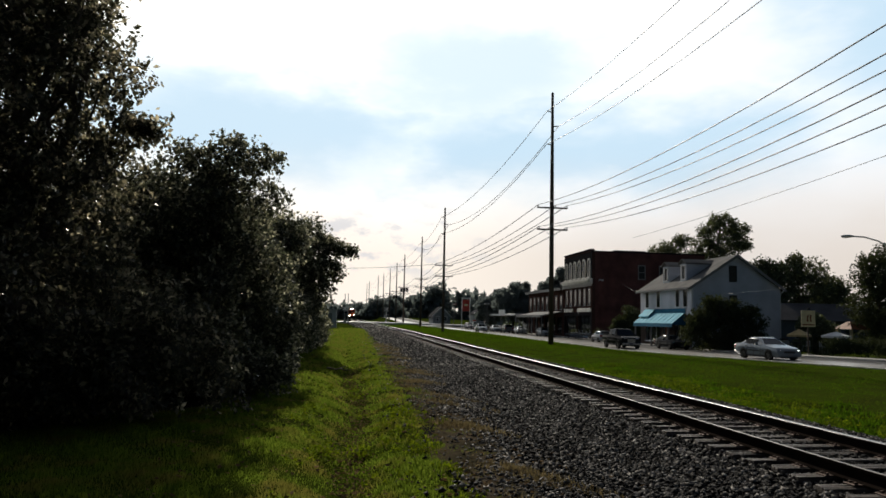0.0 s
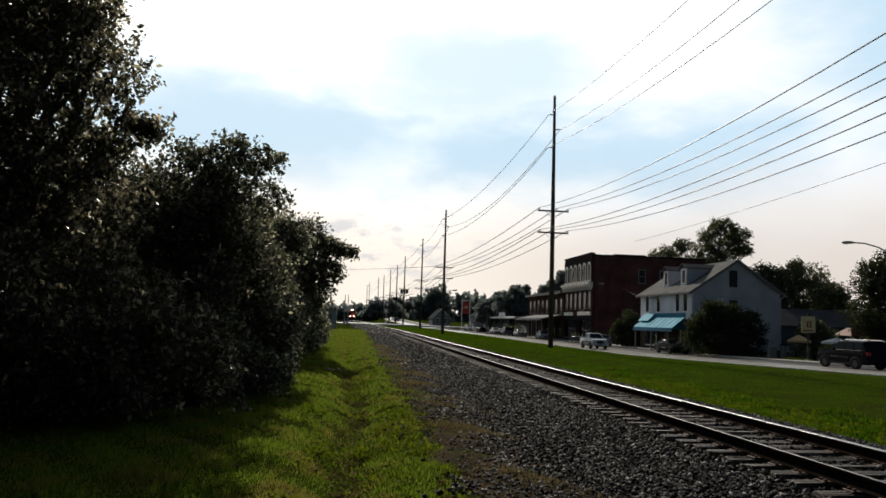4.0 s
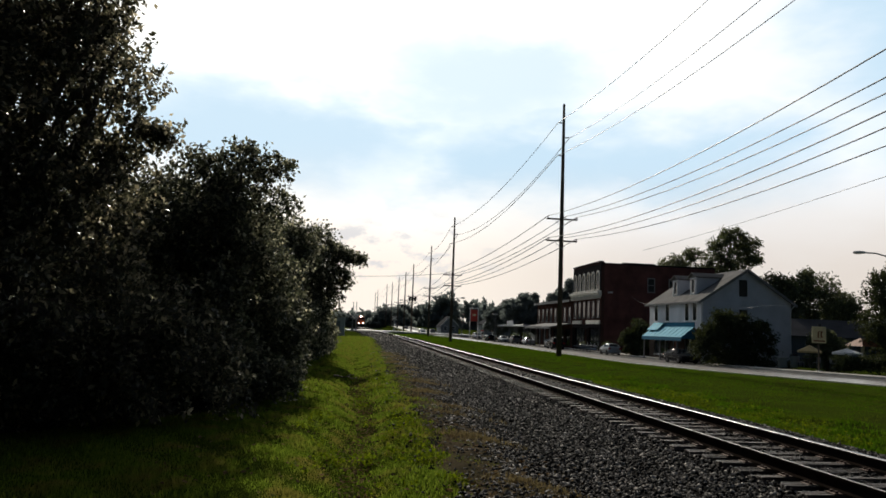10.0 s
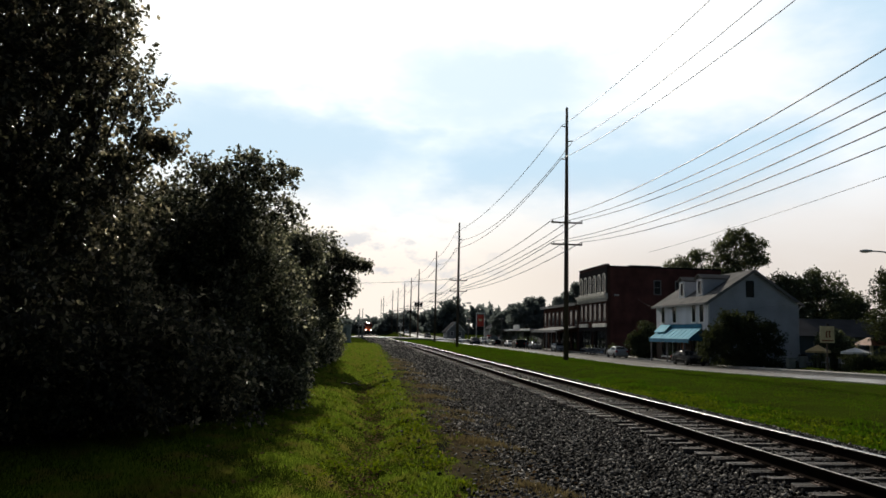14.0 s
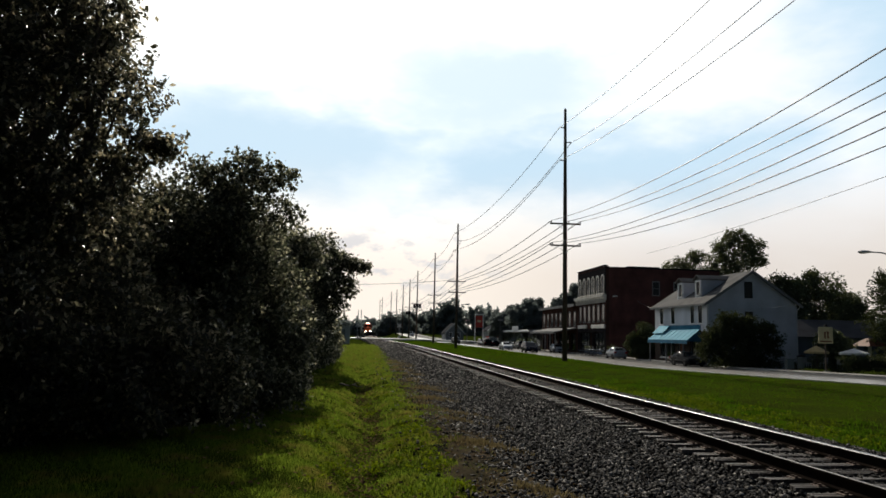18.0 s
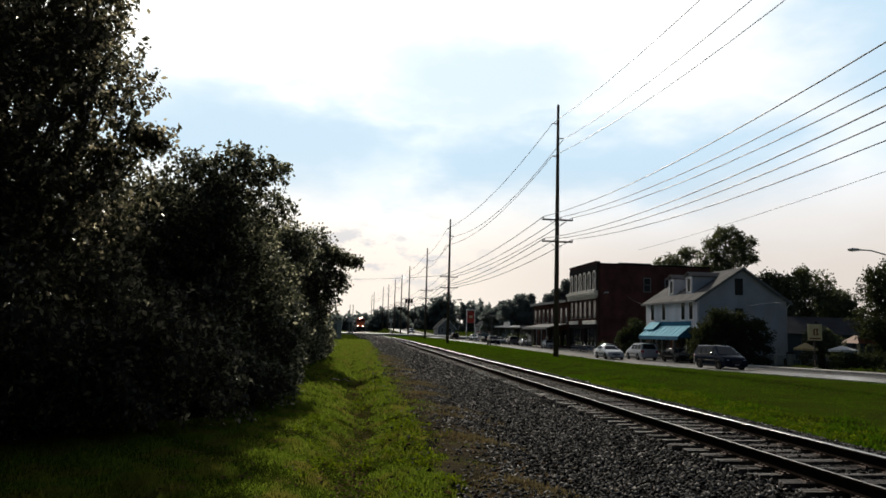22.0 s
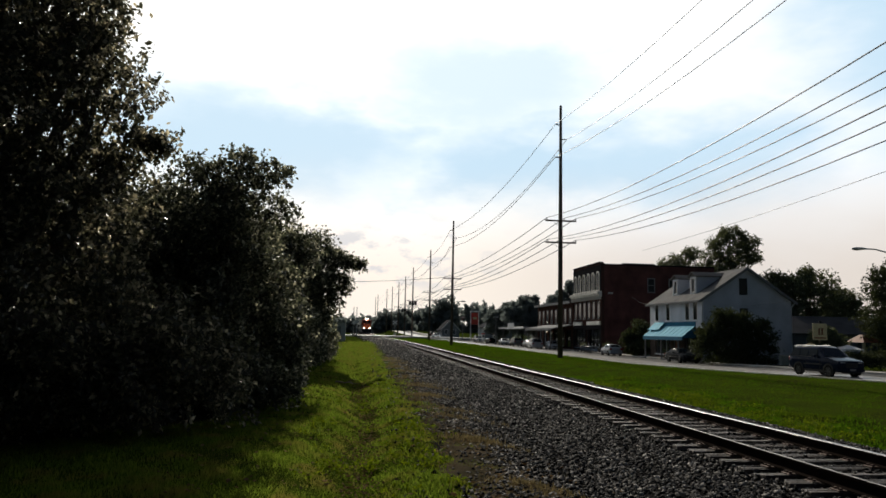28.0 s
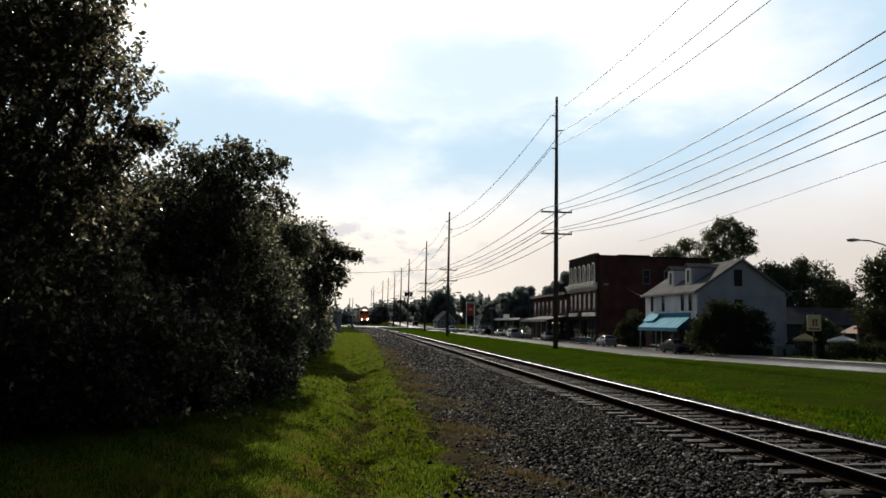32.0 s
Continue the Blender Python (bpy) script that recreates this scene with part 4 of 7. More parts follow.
tree(31.7, 81.5, [(0, 0, 1.4, 1.6, 1.6, 1.5), (0.4, 0.2, 2.9, 1.3, 1.4, 1.2)], 8000, 0.2, M_LEAF_DARK, 51, "green shrub between the house and the brick building", name="shrub", fork=0.5, category="shrub")
tree(51.0, 102.0, [(3.2, 0, 14.8, 3.2, 3.0, 2.0), (1.0, 0, 16.4, 1.8, 1.9, 1.1), (5.6, 0, 16.6, 2.0, 2.0, 1.2), (3.3, 0, 18.1, 1.9, 1.9, 0.9), (6.6, 0, 14.6, 1.4, 1.5, 0.9), (-0.4, 0, 14.4, 1.4, 1.6, 1.0),
                  (-5.2, 0, 13.4, 2.4, 2.4, 1.2), (-3.0, 0, 14.8, 1.5, 1.7, 0.8), (-7.4, 0, 12.0, 1.4, 1.6, 1.0), (0, 0, 11.5, 5.0, 4, 2.4), (-1, 0, 8, 6, 4, 3.2)],
     52000, 0.27, M_LEAF_FAR, 52, "tall broadleaf tree behind the white house", trunk_r=0.4, fork=5.0, twigs=(0.4, 0.35, 1.0))
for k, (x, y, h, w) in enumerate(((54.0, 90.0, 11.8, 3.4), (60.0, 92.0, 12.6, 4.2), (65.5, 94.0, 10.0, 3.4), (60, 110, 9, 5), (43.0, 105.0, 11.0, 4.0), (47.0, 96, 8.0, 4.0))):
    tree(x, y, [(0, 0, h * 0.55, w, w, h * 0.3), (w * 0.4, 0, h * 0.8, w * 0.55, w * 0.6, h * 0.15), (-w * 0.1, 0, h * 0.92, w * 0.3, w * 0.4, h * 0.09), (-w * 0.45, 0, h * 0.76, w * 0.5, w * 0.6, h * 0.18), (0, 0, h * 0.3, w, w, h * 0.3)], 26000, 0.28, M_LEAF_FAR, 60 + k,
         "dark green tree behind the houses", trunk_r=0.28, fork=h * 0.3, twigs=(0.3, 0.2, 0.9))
tree(47.6, 60.0, [(0, 0, 5.0, 3.4, 3.2, 3.8), (-1.2, 0, 7.3, 2.0, 2.2, 2.0), (0.5, 0, 8.6, 2.2, 2.2, 1.7), (-1.4, 0, 4.0, 2.2, 2.4, 2.0), (0, 0, 2.2, 3.0, 3.0, 2.2)], 32000, 0.2, M_LEAF_DARK, 70,
     "dark broadleaf tree beside the garden", trunk_r=0.25, fork=2.0, twigs=(0.3, 0.2, 1.2))
tree(40.8, 60.5, [(0, 0, 1.6, 1.5, 1.2, 1.7), (0.2, 0, 2.8, 1.1, 1.0, 1.0)], 7000, 0.18, M_LEAF_FAR, 71, "green shrub behind the garden sign", name="shrub", fork=0.5, category="shrub")
# trees behind the shops, with the hazed leaf colour
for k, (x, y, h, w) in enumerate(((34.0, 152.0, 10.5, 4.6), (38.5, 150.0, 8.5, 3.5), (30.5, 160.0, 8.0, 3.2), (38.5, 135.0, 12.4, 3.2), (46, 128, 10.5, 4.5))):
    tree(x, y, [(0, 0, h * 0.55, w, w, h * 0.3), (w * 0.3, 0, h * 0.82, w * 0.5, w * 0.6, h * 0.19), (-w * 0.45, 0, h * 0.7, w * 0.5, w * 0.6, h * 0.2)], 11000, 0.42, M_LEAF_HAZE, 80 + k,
         "tree behind the shops, haze put into its leaf colour", trunk_r=0.3, fork=h * 0.3, clump=1.0, fill=0.12, open_sky=0.9)

# far woods along the horizon, the haze before them put into their leaf colour
rng = np.random.default_rng(5)
blobs = []
for x in np.arange(-260, 330, 5.0):
    h = 11.5 + 3 * math.sin(x * 0.045 + 1) + rng.uniform(-1.5, 1.5) + (5.0 if 38 < x < 80 else 0)
    if -34 < x < 40:
        h = min(h, max(6.6 + 0.2 * x, 6.2)) + rng.uniform(-0.5, 0.5)
    y = 362 + rng.uniform(-8, 25)
    z = 1.2
    blobs += [(x, y, z + 0.8, 6.0, 5.0, 3.0), (x, y, z + h * 0.35, 6.0, 5.0, h * 0.42), (x + rng.uniform(-2, 2), y, z + h * 0.72, 4.2, 4.0, h * 0.3)]
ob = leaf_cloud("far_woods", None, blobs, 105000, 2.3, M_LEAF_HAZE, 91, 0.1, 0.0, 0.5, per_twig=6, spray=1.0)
tagged(ob, "woods along the horizon, haze put into their leaf colour", "woods", kind="stuff")
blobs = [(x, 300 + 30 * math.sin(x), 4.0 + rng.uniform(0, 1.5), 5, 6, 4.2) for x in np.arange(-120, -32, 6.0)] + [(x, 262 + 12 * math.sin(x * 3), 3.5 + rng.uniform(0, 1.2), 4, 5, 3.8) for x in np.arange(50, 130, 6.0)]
tagged(leaf_cloud("far_woods", None, blobs, 26000, 1.2, M_LEAF_HAZE, 92, 0.2, 0.15, 0.5, per_twig=6, spray=1.0), "woods beyond the crossing, haze put into their leaf colour", "woods", kind="stuff")
# hidden belt of woods, added to darken reflections in cars and house fronts
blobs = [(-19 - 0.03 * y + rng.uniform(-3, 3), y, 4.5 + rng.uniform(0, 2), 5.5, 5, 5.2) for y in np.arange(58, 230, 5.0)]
tagged(leaf_cloud("woods", None, blobs, 40000, 0.7, M_LEAF_FAR, 93, 0.3, 0.2, 0.5, per_twig=8, spray=1.6), "unseen woods added left of the railway to darken reflections", "woods", kind="stuff")

# ---- houses and shops ----
def wall_cells(s, u0, u1, z0, z1, holes, axis, d0, d1):
    """One wall in a piece, with holes (ua, ub, za, zb) through it. axis 'x': it runs along y, thick from x=d0 to d1; 'y': it runs along x."""
    us = sorted({u0, u1, *[h[0] for h in holes], *[h[1] for h in holes]})
    zs = sorted({z0, z1, *[h[2] for h in holes], *[h[3] for h in holes]})
    nu, nz, n = len(us), len(zs), len(s.v)
    for dd in (d0, d1):
        for z in zs:
            for u in us:
                s.v.append((dd, u, z) if axis == "x" else (u, dd, z))
    at = lambda k, i, j: n + k * nu * nz + j * nu + i

    def solid(i, j):
        if not (0 <= i < nu - 1 and 0 <= j < nz - 1):
            return False
        um, zm = (us[i] + us[i + 1]) / 2, (zs[j] + zs[j + 1]) / 2
        return not any(h[0] < um < h[1] and h[2] < zm < h[3] for h in holes)

    for i in range(nu - 1):
        for j in range(nz - 1):
            if not solid(i, j):
                continue
            for k in (0, 1):
                s.f.append((at(k, i, j), at(k, i + 1, j), at(k, i + 1, j + 1), at(k, i, j + 1)))
            for di, dj, p, q in ((-1, 0, (i, j), (i, j + 1)), (1, 0, (i + 1, j), (i + 1, j + 1)), (0, -1, (i, j), (i + 1, j)), (0, 1, (i, j + 1), (i + 1, j + 1))):
                if not solid(i + di, j + dj):
                    s.f.append((at(0, *p), at(0, *q), at(1, *q), at(1, *p)))


def window(parent, face, at, u0, u1, z0, z1, depth=0.12, bars=(1, 1), arch=0.0, frame_mat=None, sill=True, trim=0.1, sash_mat=None):
    """A sash window in a wall. face 'x': the wall's outside looks to -x at x=at; 'y': to -y at y=at."""
    fm = frame_mat or M_TRIM

    def bx(s, ua, ub, za, zb, d0, d1):
        if face == "x":
            s.box(at + d0, at + d1, ua, ub, za, zb)
        else:
            s.box(ua, ub, at + d0, at + d1, za, zb)

    s = Shape()
    t = trim
    bx(s, u0 - t, u0, z0, z1, -0.03, 0.1)
    bx(s, u1, u1 + t, z0, z1, -0.03, 0.1)
    bx(s, u0 - t, u1 + t, z1, z1 + t * 1.3, -0.035, 0.1)
    w = part("window", s, fm, parent)
    if sill:
        s = Shape()
        bx(s, u0 - t * 1.3, u1 + t * 1.3, z0 - 0.1, z0, -0.1, 0.12)
        part("sill", s, fm, w)
    nu, nz = bars
    for i in range(nu):
        for k in range(nz):
            ua, ub = u0 + (u1 - u0) * i / nu, u0 + (u1 - u0) * (i + 1) / nu
            za, zb = z0 + (z1 - z0) * k / nz, z0 + (z1 - z0) * (k + 1) / nz
            s = Shape()
            bx(s, ua + 0.03, ub - 0.03, za + 0.03, zb - 0.03, depth, depth + 0.012)
            part("pane", s, M_GLASS, w)
    s = Shape()
    for i in range(nu + 1):
        u = u0 + (u1 - u0) * i / nu
        bx(s, max(u0, u - 0.035), min(u1, u + 0.035), z0, z1, depth - 0.03, depth + 0.03)
    for k in range(nz + 1):
        z = z0 + (z1 - z0) * k / nz
        bx(s, u0, u1, max(z0, z - 0.035), min(z1, z + 0.035), depth - 0.034, depth + 0.034)
    part("sash", s, sash_mat or fm, w)
    return w


def white_house():
    D, W, E, R = 9.0, 12.4, 6.1, 9.1
    ob = thing("white_house", pose(32.0, 66.0, -0.95), "pale blue-grey two-storey gabled house with a shop awning", "house")
    th = 0.22
    fronts = [(0.95, 1.75, 4.2, 5.85), (2.65, 3.45, 4.2, 5.85), (7.2, 8.05, 4.2, 5.85), (10.1, 10.95, 4.2, 5.85)]
    shop = [(0.8, 3.6, 0.7, 2.9), (5.3, 6.3, 0.1, 2.6), (7.2, 10.9, 0.7, 2.9)]
    s = Shape()
    wall_cells(s, 0, W, 0, E, fronts + shop, "x", 0, th)
    part("front_wall", s, M_SIDING, ob)
    # panel over the lower front, darker than the wall above
    s = Shape()
    wall_cells(s, 0.02, W - 0.02, 0.02, 3.4, shop, "x", -0.03, -0.004)
    part("shopfront", s, M_LOWER_FRONT, ob, "darker shopfront panel under the awning")
    gab = [(3.75, 4.6, 6.6, 8.2), (3.75, 4.6, 3.7, 5.35)]
    s = Shape()
    wall_cells(s, th, D, 0, E, [gab[1]], "y", 0, th)
    gz = lambda x: E + (R - E) * (1 - abs(x - D / 2) / (D / 2))
    for a, b in ((0, 3.75), (4.6, D)):
        pts = [(a, 0, E)] + [(x, 0, gz(x)) for x in ((a, D / 2, b) if a < D / 2 < b else (a, b))] + [(b, 0, E)]
        s.prism([p for i, p in enumerate(pts) if p not in pts[:i]], (0, th, 0))
    s.box(3.75, 4.6, 0, th, E, 6.6)
    s.prism([(3.75, 0, 8.2), (3.75, 0, gz(3.75)), (4.5, 0, R), (4.6, 0, gz(4.6)), (4.6, 0, 8.2)], (0, th, 0))
    part("gable_wall", s, M_SIDING, ob)
    s = Shape()
    s.box(th, D, W - th, W, 0, E)
    s.prism([(0, W - th, E), (D / 2, W - th, R), (D, W - th, E)], (0, th, 0))
    s.box(D - th, D, th, W - th, 0, E)
    part("back_wall", s, M_SIDING, ob)
    s = Shape().box(th, D - th, th, W - th, E - 0.25, E - 0.05)
    part("attic_floor", s, M_DARK, ob)
    # boards of the gable wall
    for k in range(30):
        z = 0.25 + k * 0.2
        if z < E - 0.1:
            part("siding_board", Shape().prism([(0.1, -0.002, z), (0.1, -0.022, z), (0.1, -0.002, z + 0.2)], (3.5, 0, 0)), M_SIDING, ob)
            part("siding_board", Shape().prism([(4.75, -0.002, z), (4.75, -0.022, z), (4.75, -0.002, z + 0.2)], (D - 4.85, 0, 0)), M_SIDING, ob)
    for y0, y1, z0, z1 in fronts:
        window(ob, "x", 0, y0, y1, z0, z1, depth=0.03, bars=(1, 2), frame_mat=M_TRIM, trim=0.09, sash_mat=M_SLATE)
    for y0, y1, z0, z1 in (shop[0], shop[2]):
        window(ob, "x", 0, y0, y1, z0, z1, bars=(3, 1))
    part("door", Shape().box(0.1, 0.16, 5.3, 6.3, 0.1, 2.6), M_BROWN, ob)
    for x0, x1, z0, z1 in gab:
        window(ob, "y", 0, x0, x1, z0, z1, bars=(1, 2), depth=0.04, frame_mat=M_SIDING, sash_mat=M_SLATE)
    o = 0.35
    dz = (R - E) / (D / 2)
    for sx in (0, 1):
        x0 = -o if not sx else D + o
        z0 = E - dz * o
        s = Shape().prism([(x0, -o, z0), (D / 2, -o, R), (D / 2, -o, R + 0.16), (x0, -o, z0 + 0.16)], (0, W + 2 * o, 0))
        part("roof", s, M_SHINGLE, ob, "grey shingle roof slope")
        s = Shape().prism([(x0, -o - 0.04, z0 - 0.12), (D / 2, -o - 0.04, R - 0.12), (D / 2, -o - 0.04, R + 0.18), (x0, -o - 0.04, z0 + 0.18)], (0, 0.04, 0))
        part("bargeboard", s, M_EAVES, ob)
        s = Shape().box(x0 - (0.12 if not sx else 0), x0 + (0 if not sx else 0.12), -o, W + o, z0 - 0.05, z0 + 0.12)
        part("gutter", s, M_EAVES, ob)
    part("downpipe", Shape().tube([(D + 0.3, -0.06, E - 0.2), (D - 0.08, -0.09, E - 0.6), (D - 0.08, -0.09, 0.2)], 0.045, 8), M_TRIM, ob)
    part("corner_board", Shape().box(-0.03, 0.16, -0.03, 0.0, 0, E), M_TRIM, ob)
    # dormers on the street slope
    for yc in (3.4, 7.5):
        w, x0, zt = 1.35, 0.8, 8.5
        zf = E + dz * x0 + 0.1
        s = Shape()
        wall_cells(s, yc - w / 2, yc + w / 2, zf, zt, [(yc - 0.35, yc + 0.35, zf + 0.3, zt - 0.2)], "x", x0, x0 + 0.12)
        for sy in (-1, 1):
            yy = yc + sy * w / 2
            s.prism([(x0, yy - 0.05, zf), (x0 + (zt - zf) / dz, yy - 0.05, zt), (x0, yy - 0.05, zt)], (0, 0.1, 0))
        d = part("dormer", s, M_SIDING, ob)
        xr = (zt + 0.45 - E) / dz
        s = Shape()
        for sy in (-1, 1):
            ye = yc + sy * (w / 2 + 0.2)
            s.prism([(x0 - 0.2, ye, zt - 0.05), (x0 - 0.2, yc, zt + 0.4), (x0 - 0.2, yc, zt + 0.5), (x0 - 0.2, ye, zt + 0.05)], (xr - x0 + 0.3, 0, 0))
        s.prism([(x0, yc - w / 2, zt), (x0, yc, zt + 0.38), (x0, yc + w / 2, zt)], (0.1, 0, 0))
        part("dormer_roof", s, M_SHINGLE, d)
        part("pane", Shape().box(x0 + 0.06, x0 + 0.075, yc - 0.35, yc + 0.35, zf + 0.3, zt - 0.2), M_GLASS, d)
        s = Shape()
        for a, b, c, e in ((yc - 0.45, yc - 0.35, zf + 0.2, zt - 0.1), (yc + 0.35, yc + 0.45, zf + 0.2, zt - 0.1), (yc - 0.45, yc + 0.45, zt - 0.2, zt - 0.1), (yc - 0.45, yc + 0.45, zf + 0.2, zf + 0.3)):
            s.box(x0 - 0.03, x0 + 0.03, a, b, c, e)
        part("window_frame", s, M_TRIM, d)
    # sloping canvas awning
    z0, z1, p, y0, y1 = 2.5, 3.6, 1.4, 1.3, 11.0
    s = Shape()
    s.prism([(-0.02, y0, z1), (-p, y0, z0), (-p, y0, z0 + 0.05), (-0.02, y0, z1 + 0.05)], (0, y1 - y0, 0))
    a = part("awning", s, M_AWNING, ob, "turquoise canvas awning")
    # the far end is stretched higher up the wall; the scalloped hem sags between the ribs
    part("raised_end", Shape().prism([(-0.1, y1 - 2.7, z1 + 0.36), (-p * 0.62, y1 - 2.7, z1 - 0.42), (-p * 0.62, y1 - 2.7, z1 - 0.36), (-0.1, y1 - 2.7, z1 + 0.42)], (0, 2.7, 0)), M_AWNING, a)
    for k in range(9):
        yy = y0 + 0.6 + k * 1.06
        part("rib", Shape().tube([(-0.1, yy, z1 + 0.03), (-p * 0.5, yy, (z0 + z1) / 2 + 0.085), (-p, yy, z0 + 0.055)], 0.022, 5), M_AWNING, a)
    part("valance", Shape().box(-p - 0.03, -p, y0, y1, z0 - 0.32, z0 + 0.03), M_AWNING_EDGE, a, "blue valance")
    for yy in (y0, y1 - 0.02):
        part("end_panel", Shape().prism([(-0.02, yy, z0 - 0.1), (-0.02, yy, z1), (-p, yy, z0), (-p, yy, z0 - 0.1)], (0, 0.02, 0)), M_AWNING_EDGE, a)
    part("awning_board", Shape().box(-0.08, -0.02, y0, y1, z1 + 0.02, z1 + 0.42), M_AWNING_EDGE, a, "blue board above the awning")
    for yy in (2.5, 6.6, 10.8):
        part("post", Shape().box(-p + 0.1, -p + 0.22, yy - 0.06, yy + 0.06, 0, z0 + 0.05), M_EAVES, a)
    return ob


def arched_window(parent, x, y0, y1, z0, z1, surround):
    """A round-headed window in a wall that looks to -x."""
    r = (y1 - y0) / 2
    yc = (y0 + y1) / 2
    arc = [(yc + math.cos(math.pi * k / 8) * r, z1 - r + math.sin(math.pi * k / 8) * r) for k in range(9)]
    out = [(yc + math.cos(math.pi * k / 8) * (r + 0.15), z1 - r + math.sin(math.pi * k / 8) * (r + 0.24)) for k in range(9)]
    s = Shape()
    for k in range(8):
        s.prism([(x - 0.1, *arc[k]), (x - 0.1, *arc[k + 1]), (x - 0.1, *out[k + 1]), (x - 0.1, *out[k])], (0.12, 0, 0))
    s.box(x - 0.08, x + 0.02, y0 - 0.1, y0, z0, z1 - r)
    s.box(x - 0.08, x + 0.02, y1, y1 + 0.1, z0, z1 - r)
    w = part("window", s, surround, parent)
    part("pane", Shape().prism([(x - 0.012, y0, z0), (x - 0.012, y1, z0)] + [(x - 0.012, *a) for a in arc], (0.01, 0, 0)), M_GLASS, w)
    part("sash", Shape().box(x - 0.05, x - 0.014, y0, y1, (z0 + z1) / 2 - 0.05, (z0 + z1) / 2 + 0.05).box(x - 0.05, x - 0.014, yc - 0.04, yc + 0.04, z0, z1 - 0.05), M_EAVES, w)
    part("sill", Shape().box(x - 0.2, x, y0 - 0.2, y1 + 0.2, z0 - 0.15, z0), surround, w)


def brick_block():
    W, H, D = 12.9, 12.2, 16.0
    ob = thing("brick_building", pose(32.0, 95.0, -0.9), "three-storey red brick commercial building with pale stone bands", "building")
    s = Shape()
    holes = [(0.6, 5.6, 0.2, 3.4), (7.2, 12.3, 0.2, 3.4), (5.9, 6.9, 0.1, 3.2)]
    wall_cells(s, 0, W, 0, H, holes, "x", 0, 0.4)
    part("front_wall", s, M_BRICK_DARK, ob)
    s = Shape()
    wall_cells(s, 0.05, W - 0.05, 0.02, 3.8, holes, "x", -0.07, -0.004)
    part("shopfront", s, M_SLATE, ob, "black painted shopfront")
    part("side_wall", Shape().box(0.4, D, 0, 0.4, 0, H - 0.3), M_BRICK, ob)
    part("side_wall", Shape().box(0.4, D, W - 0.4, W, 0, H - 0.3), M_BRICK, ob)
    part("back_wall", Shape().box(D - 0.4, D, 0.4, W - 0.4, 0, H - 0.3), M_BRICK, ob)
    part("roof", Shape().box(0.4, D - 0.4, 0.4, W - 0.4, H - 1.2, H - 1.0), M_SLATE, ob)
    part("coping", Shape().box(-0.1, D, -0.08, 0.45, H - 0.3, H - 0.12).box(3.0, 7.5, -0.09, 0.46, H - 0.12, H + 0.02).box(-0.1, 0.45, 0.45, W + 0.08, H, H + 0.18), M_SLATE, ob, "dark coping")
    part("frieze", Shape().box(-0.06, 0, 0.02, W - 0.02, 8.35, 11.95), M_SLATE, ob, "dark slate face of the top storey")
    n = 6
    for k in range(n):
        y = 1.15 + k * 2.1
        arched_window(ob, -0.07, y - 0.55, y + 0.55, 8.6, 10.9, M_STONEWORK)
        window(ob, "x", -0.02, y - 0.5, y + 0.5, 4.75, 7.0, depth=0.008, bars=(1, 2), frame_mat=M_EAVES, trim=0.07)
    s = Shape()
    for d, z0, z1 in ((0.25, 7.6, 7.8), (0.4, 7.8, 8.05), (0.6, 8.05, 8.35)):
        s.box(-d, 0, -0.15, W + 0.15, z0, z1)
    part("cornice", s, M_STONEWORK, ob, "pale stone cornice")
    for k in range(14):
        y = 0.3 + k * 0.94
        part("bracket", Shape().box(-0.45, 0, y - 0.08, y + 0.08, 7.3, 7.8), M_STONEWORK, ob)
    part("sign_board", Shape().box(-0.18, 0, 0.3, 6.1, 3.85, 4.35, bevel=0.02), M_STONEWORK, ob, "pale sign board")
    part("sign_board", Shape().box(-0.18, 0, 8.4, 12.6, 3.85, 4.35, bevel=0.02), M_STONEWORK, ob, "pale sign board")
    for a, b in ((0.6, 5.6), (7.2, 12.3)):
        window(ob, "x", 0, a, b, 0.3, 3.3, depth=0.2, bars=(3, 1), frame_mat=M_SLATE)
    part("door", Shape().box(0.25, 0.31, 5.9, 6.9, 0.1, 3.2), M_BROWN, ob)
    for x, z in ((6.5, 8.4), (9.5, 8.4), (9.5, 5.0), (13.0, 8.4), (13.0, 5.0)):
        window(ob, "y", 0, x, x + 0.9, z, z + 1.8, depth=-0.008, bars=(1, 2), frame_mat=M_EAVES, trim=0.08)
    lamp = part("wall_lamp", Shape().tube([(0.9, 0, 8.0), (0.9, -0.5, 8.15)], 0.05, 6).box(0.75, 1.35, -0.75, -0.45, 8.0, 8.2, bevel=0.04), M_STEEL, ob)
    return ob


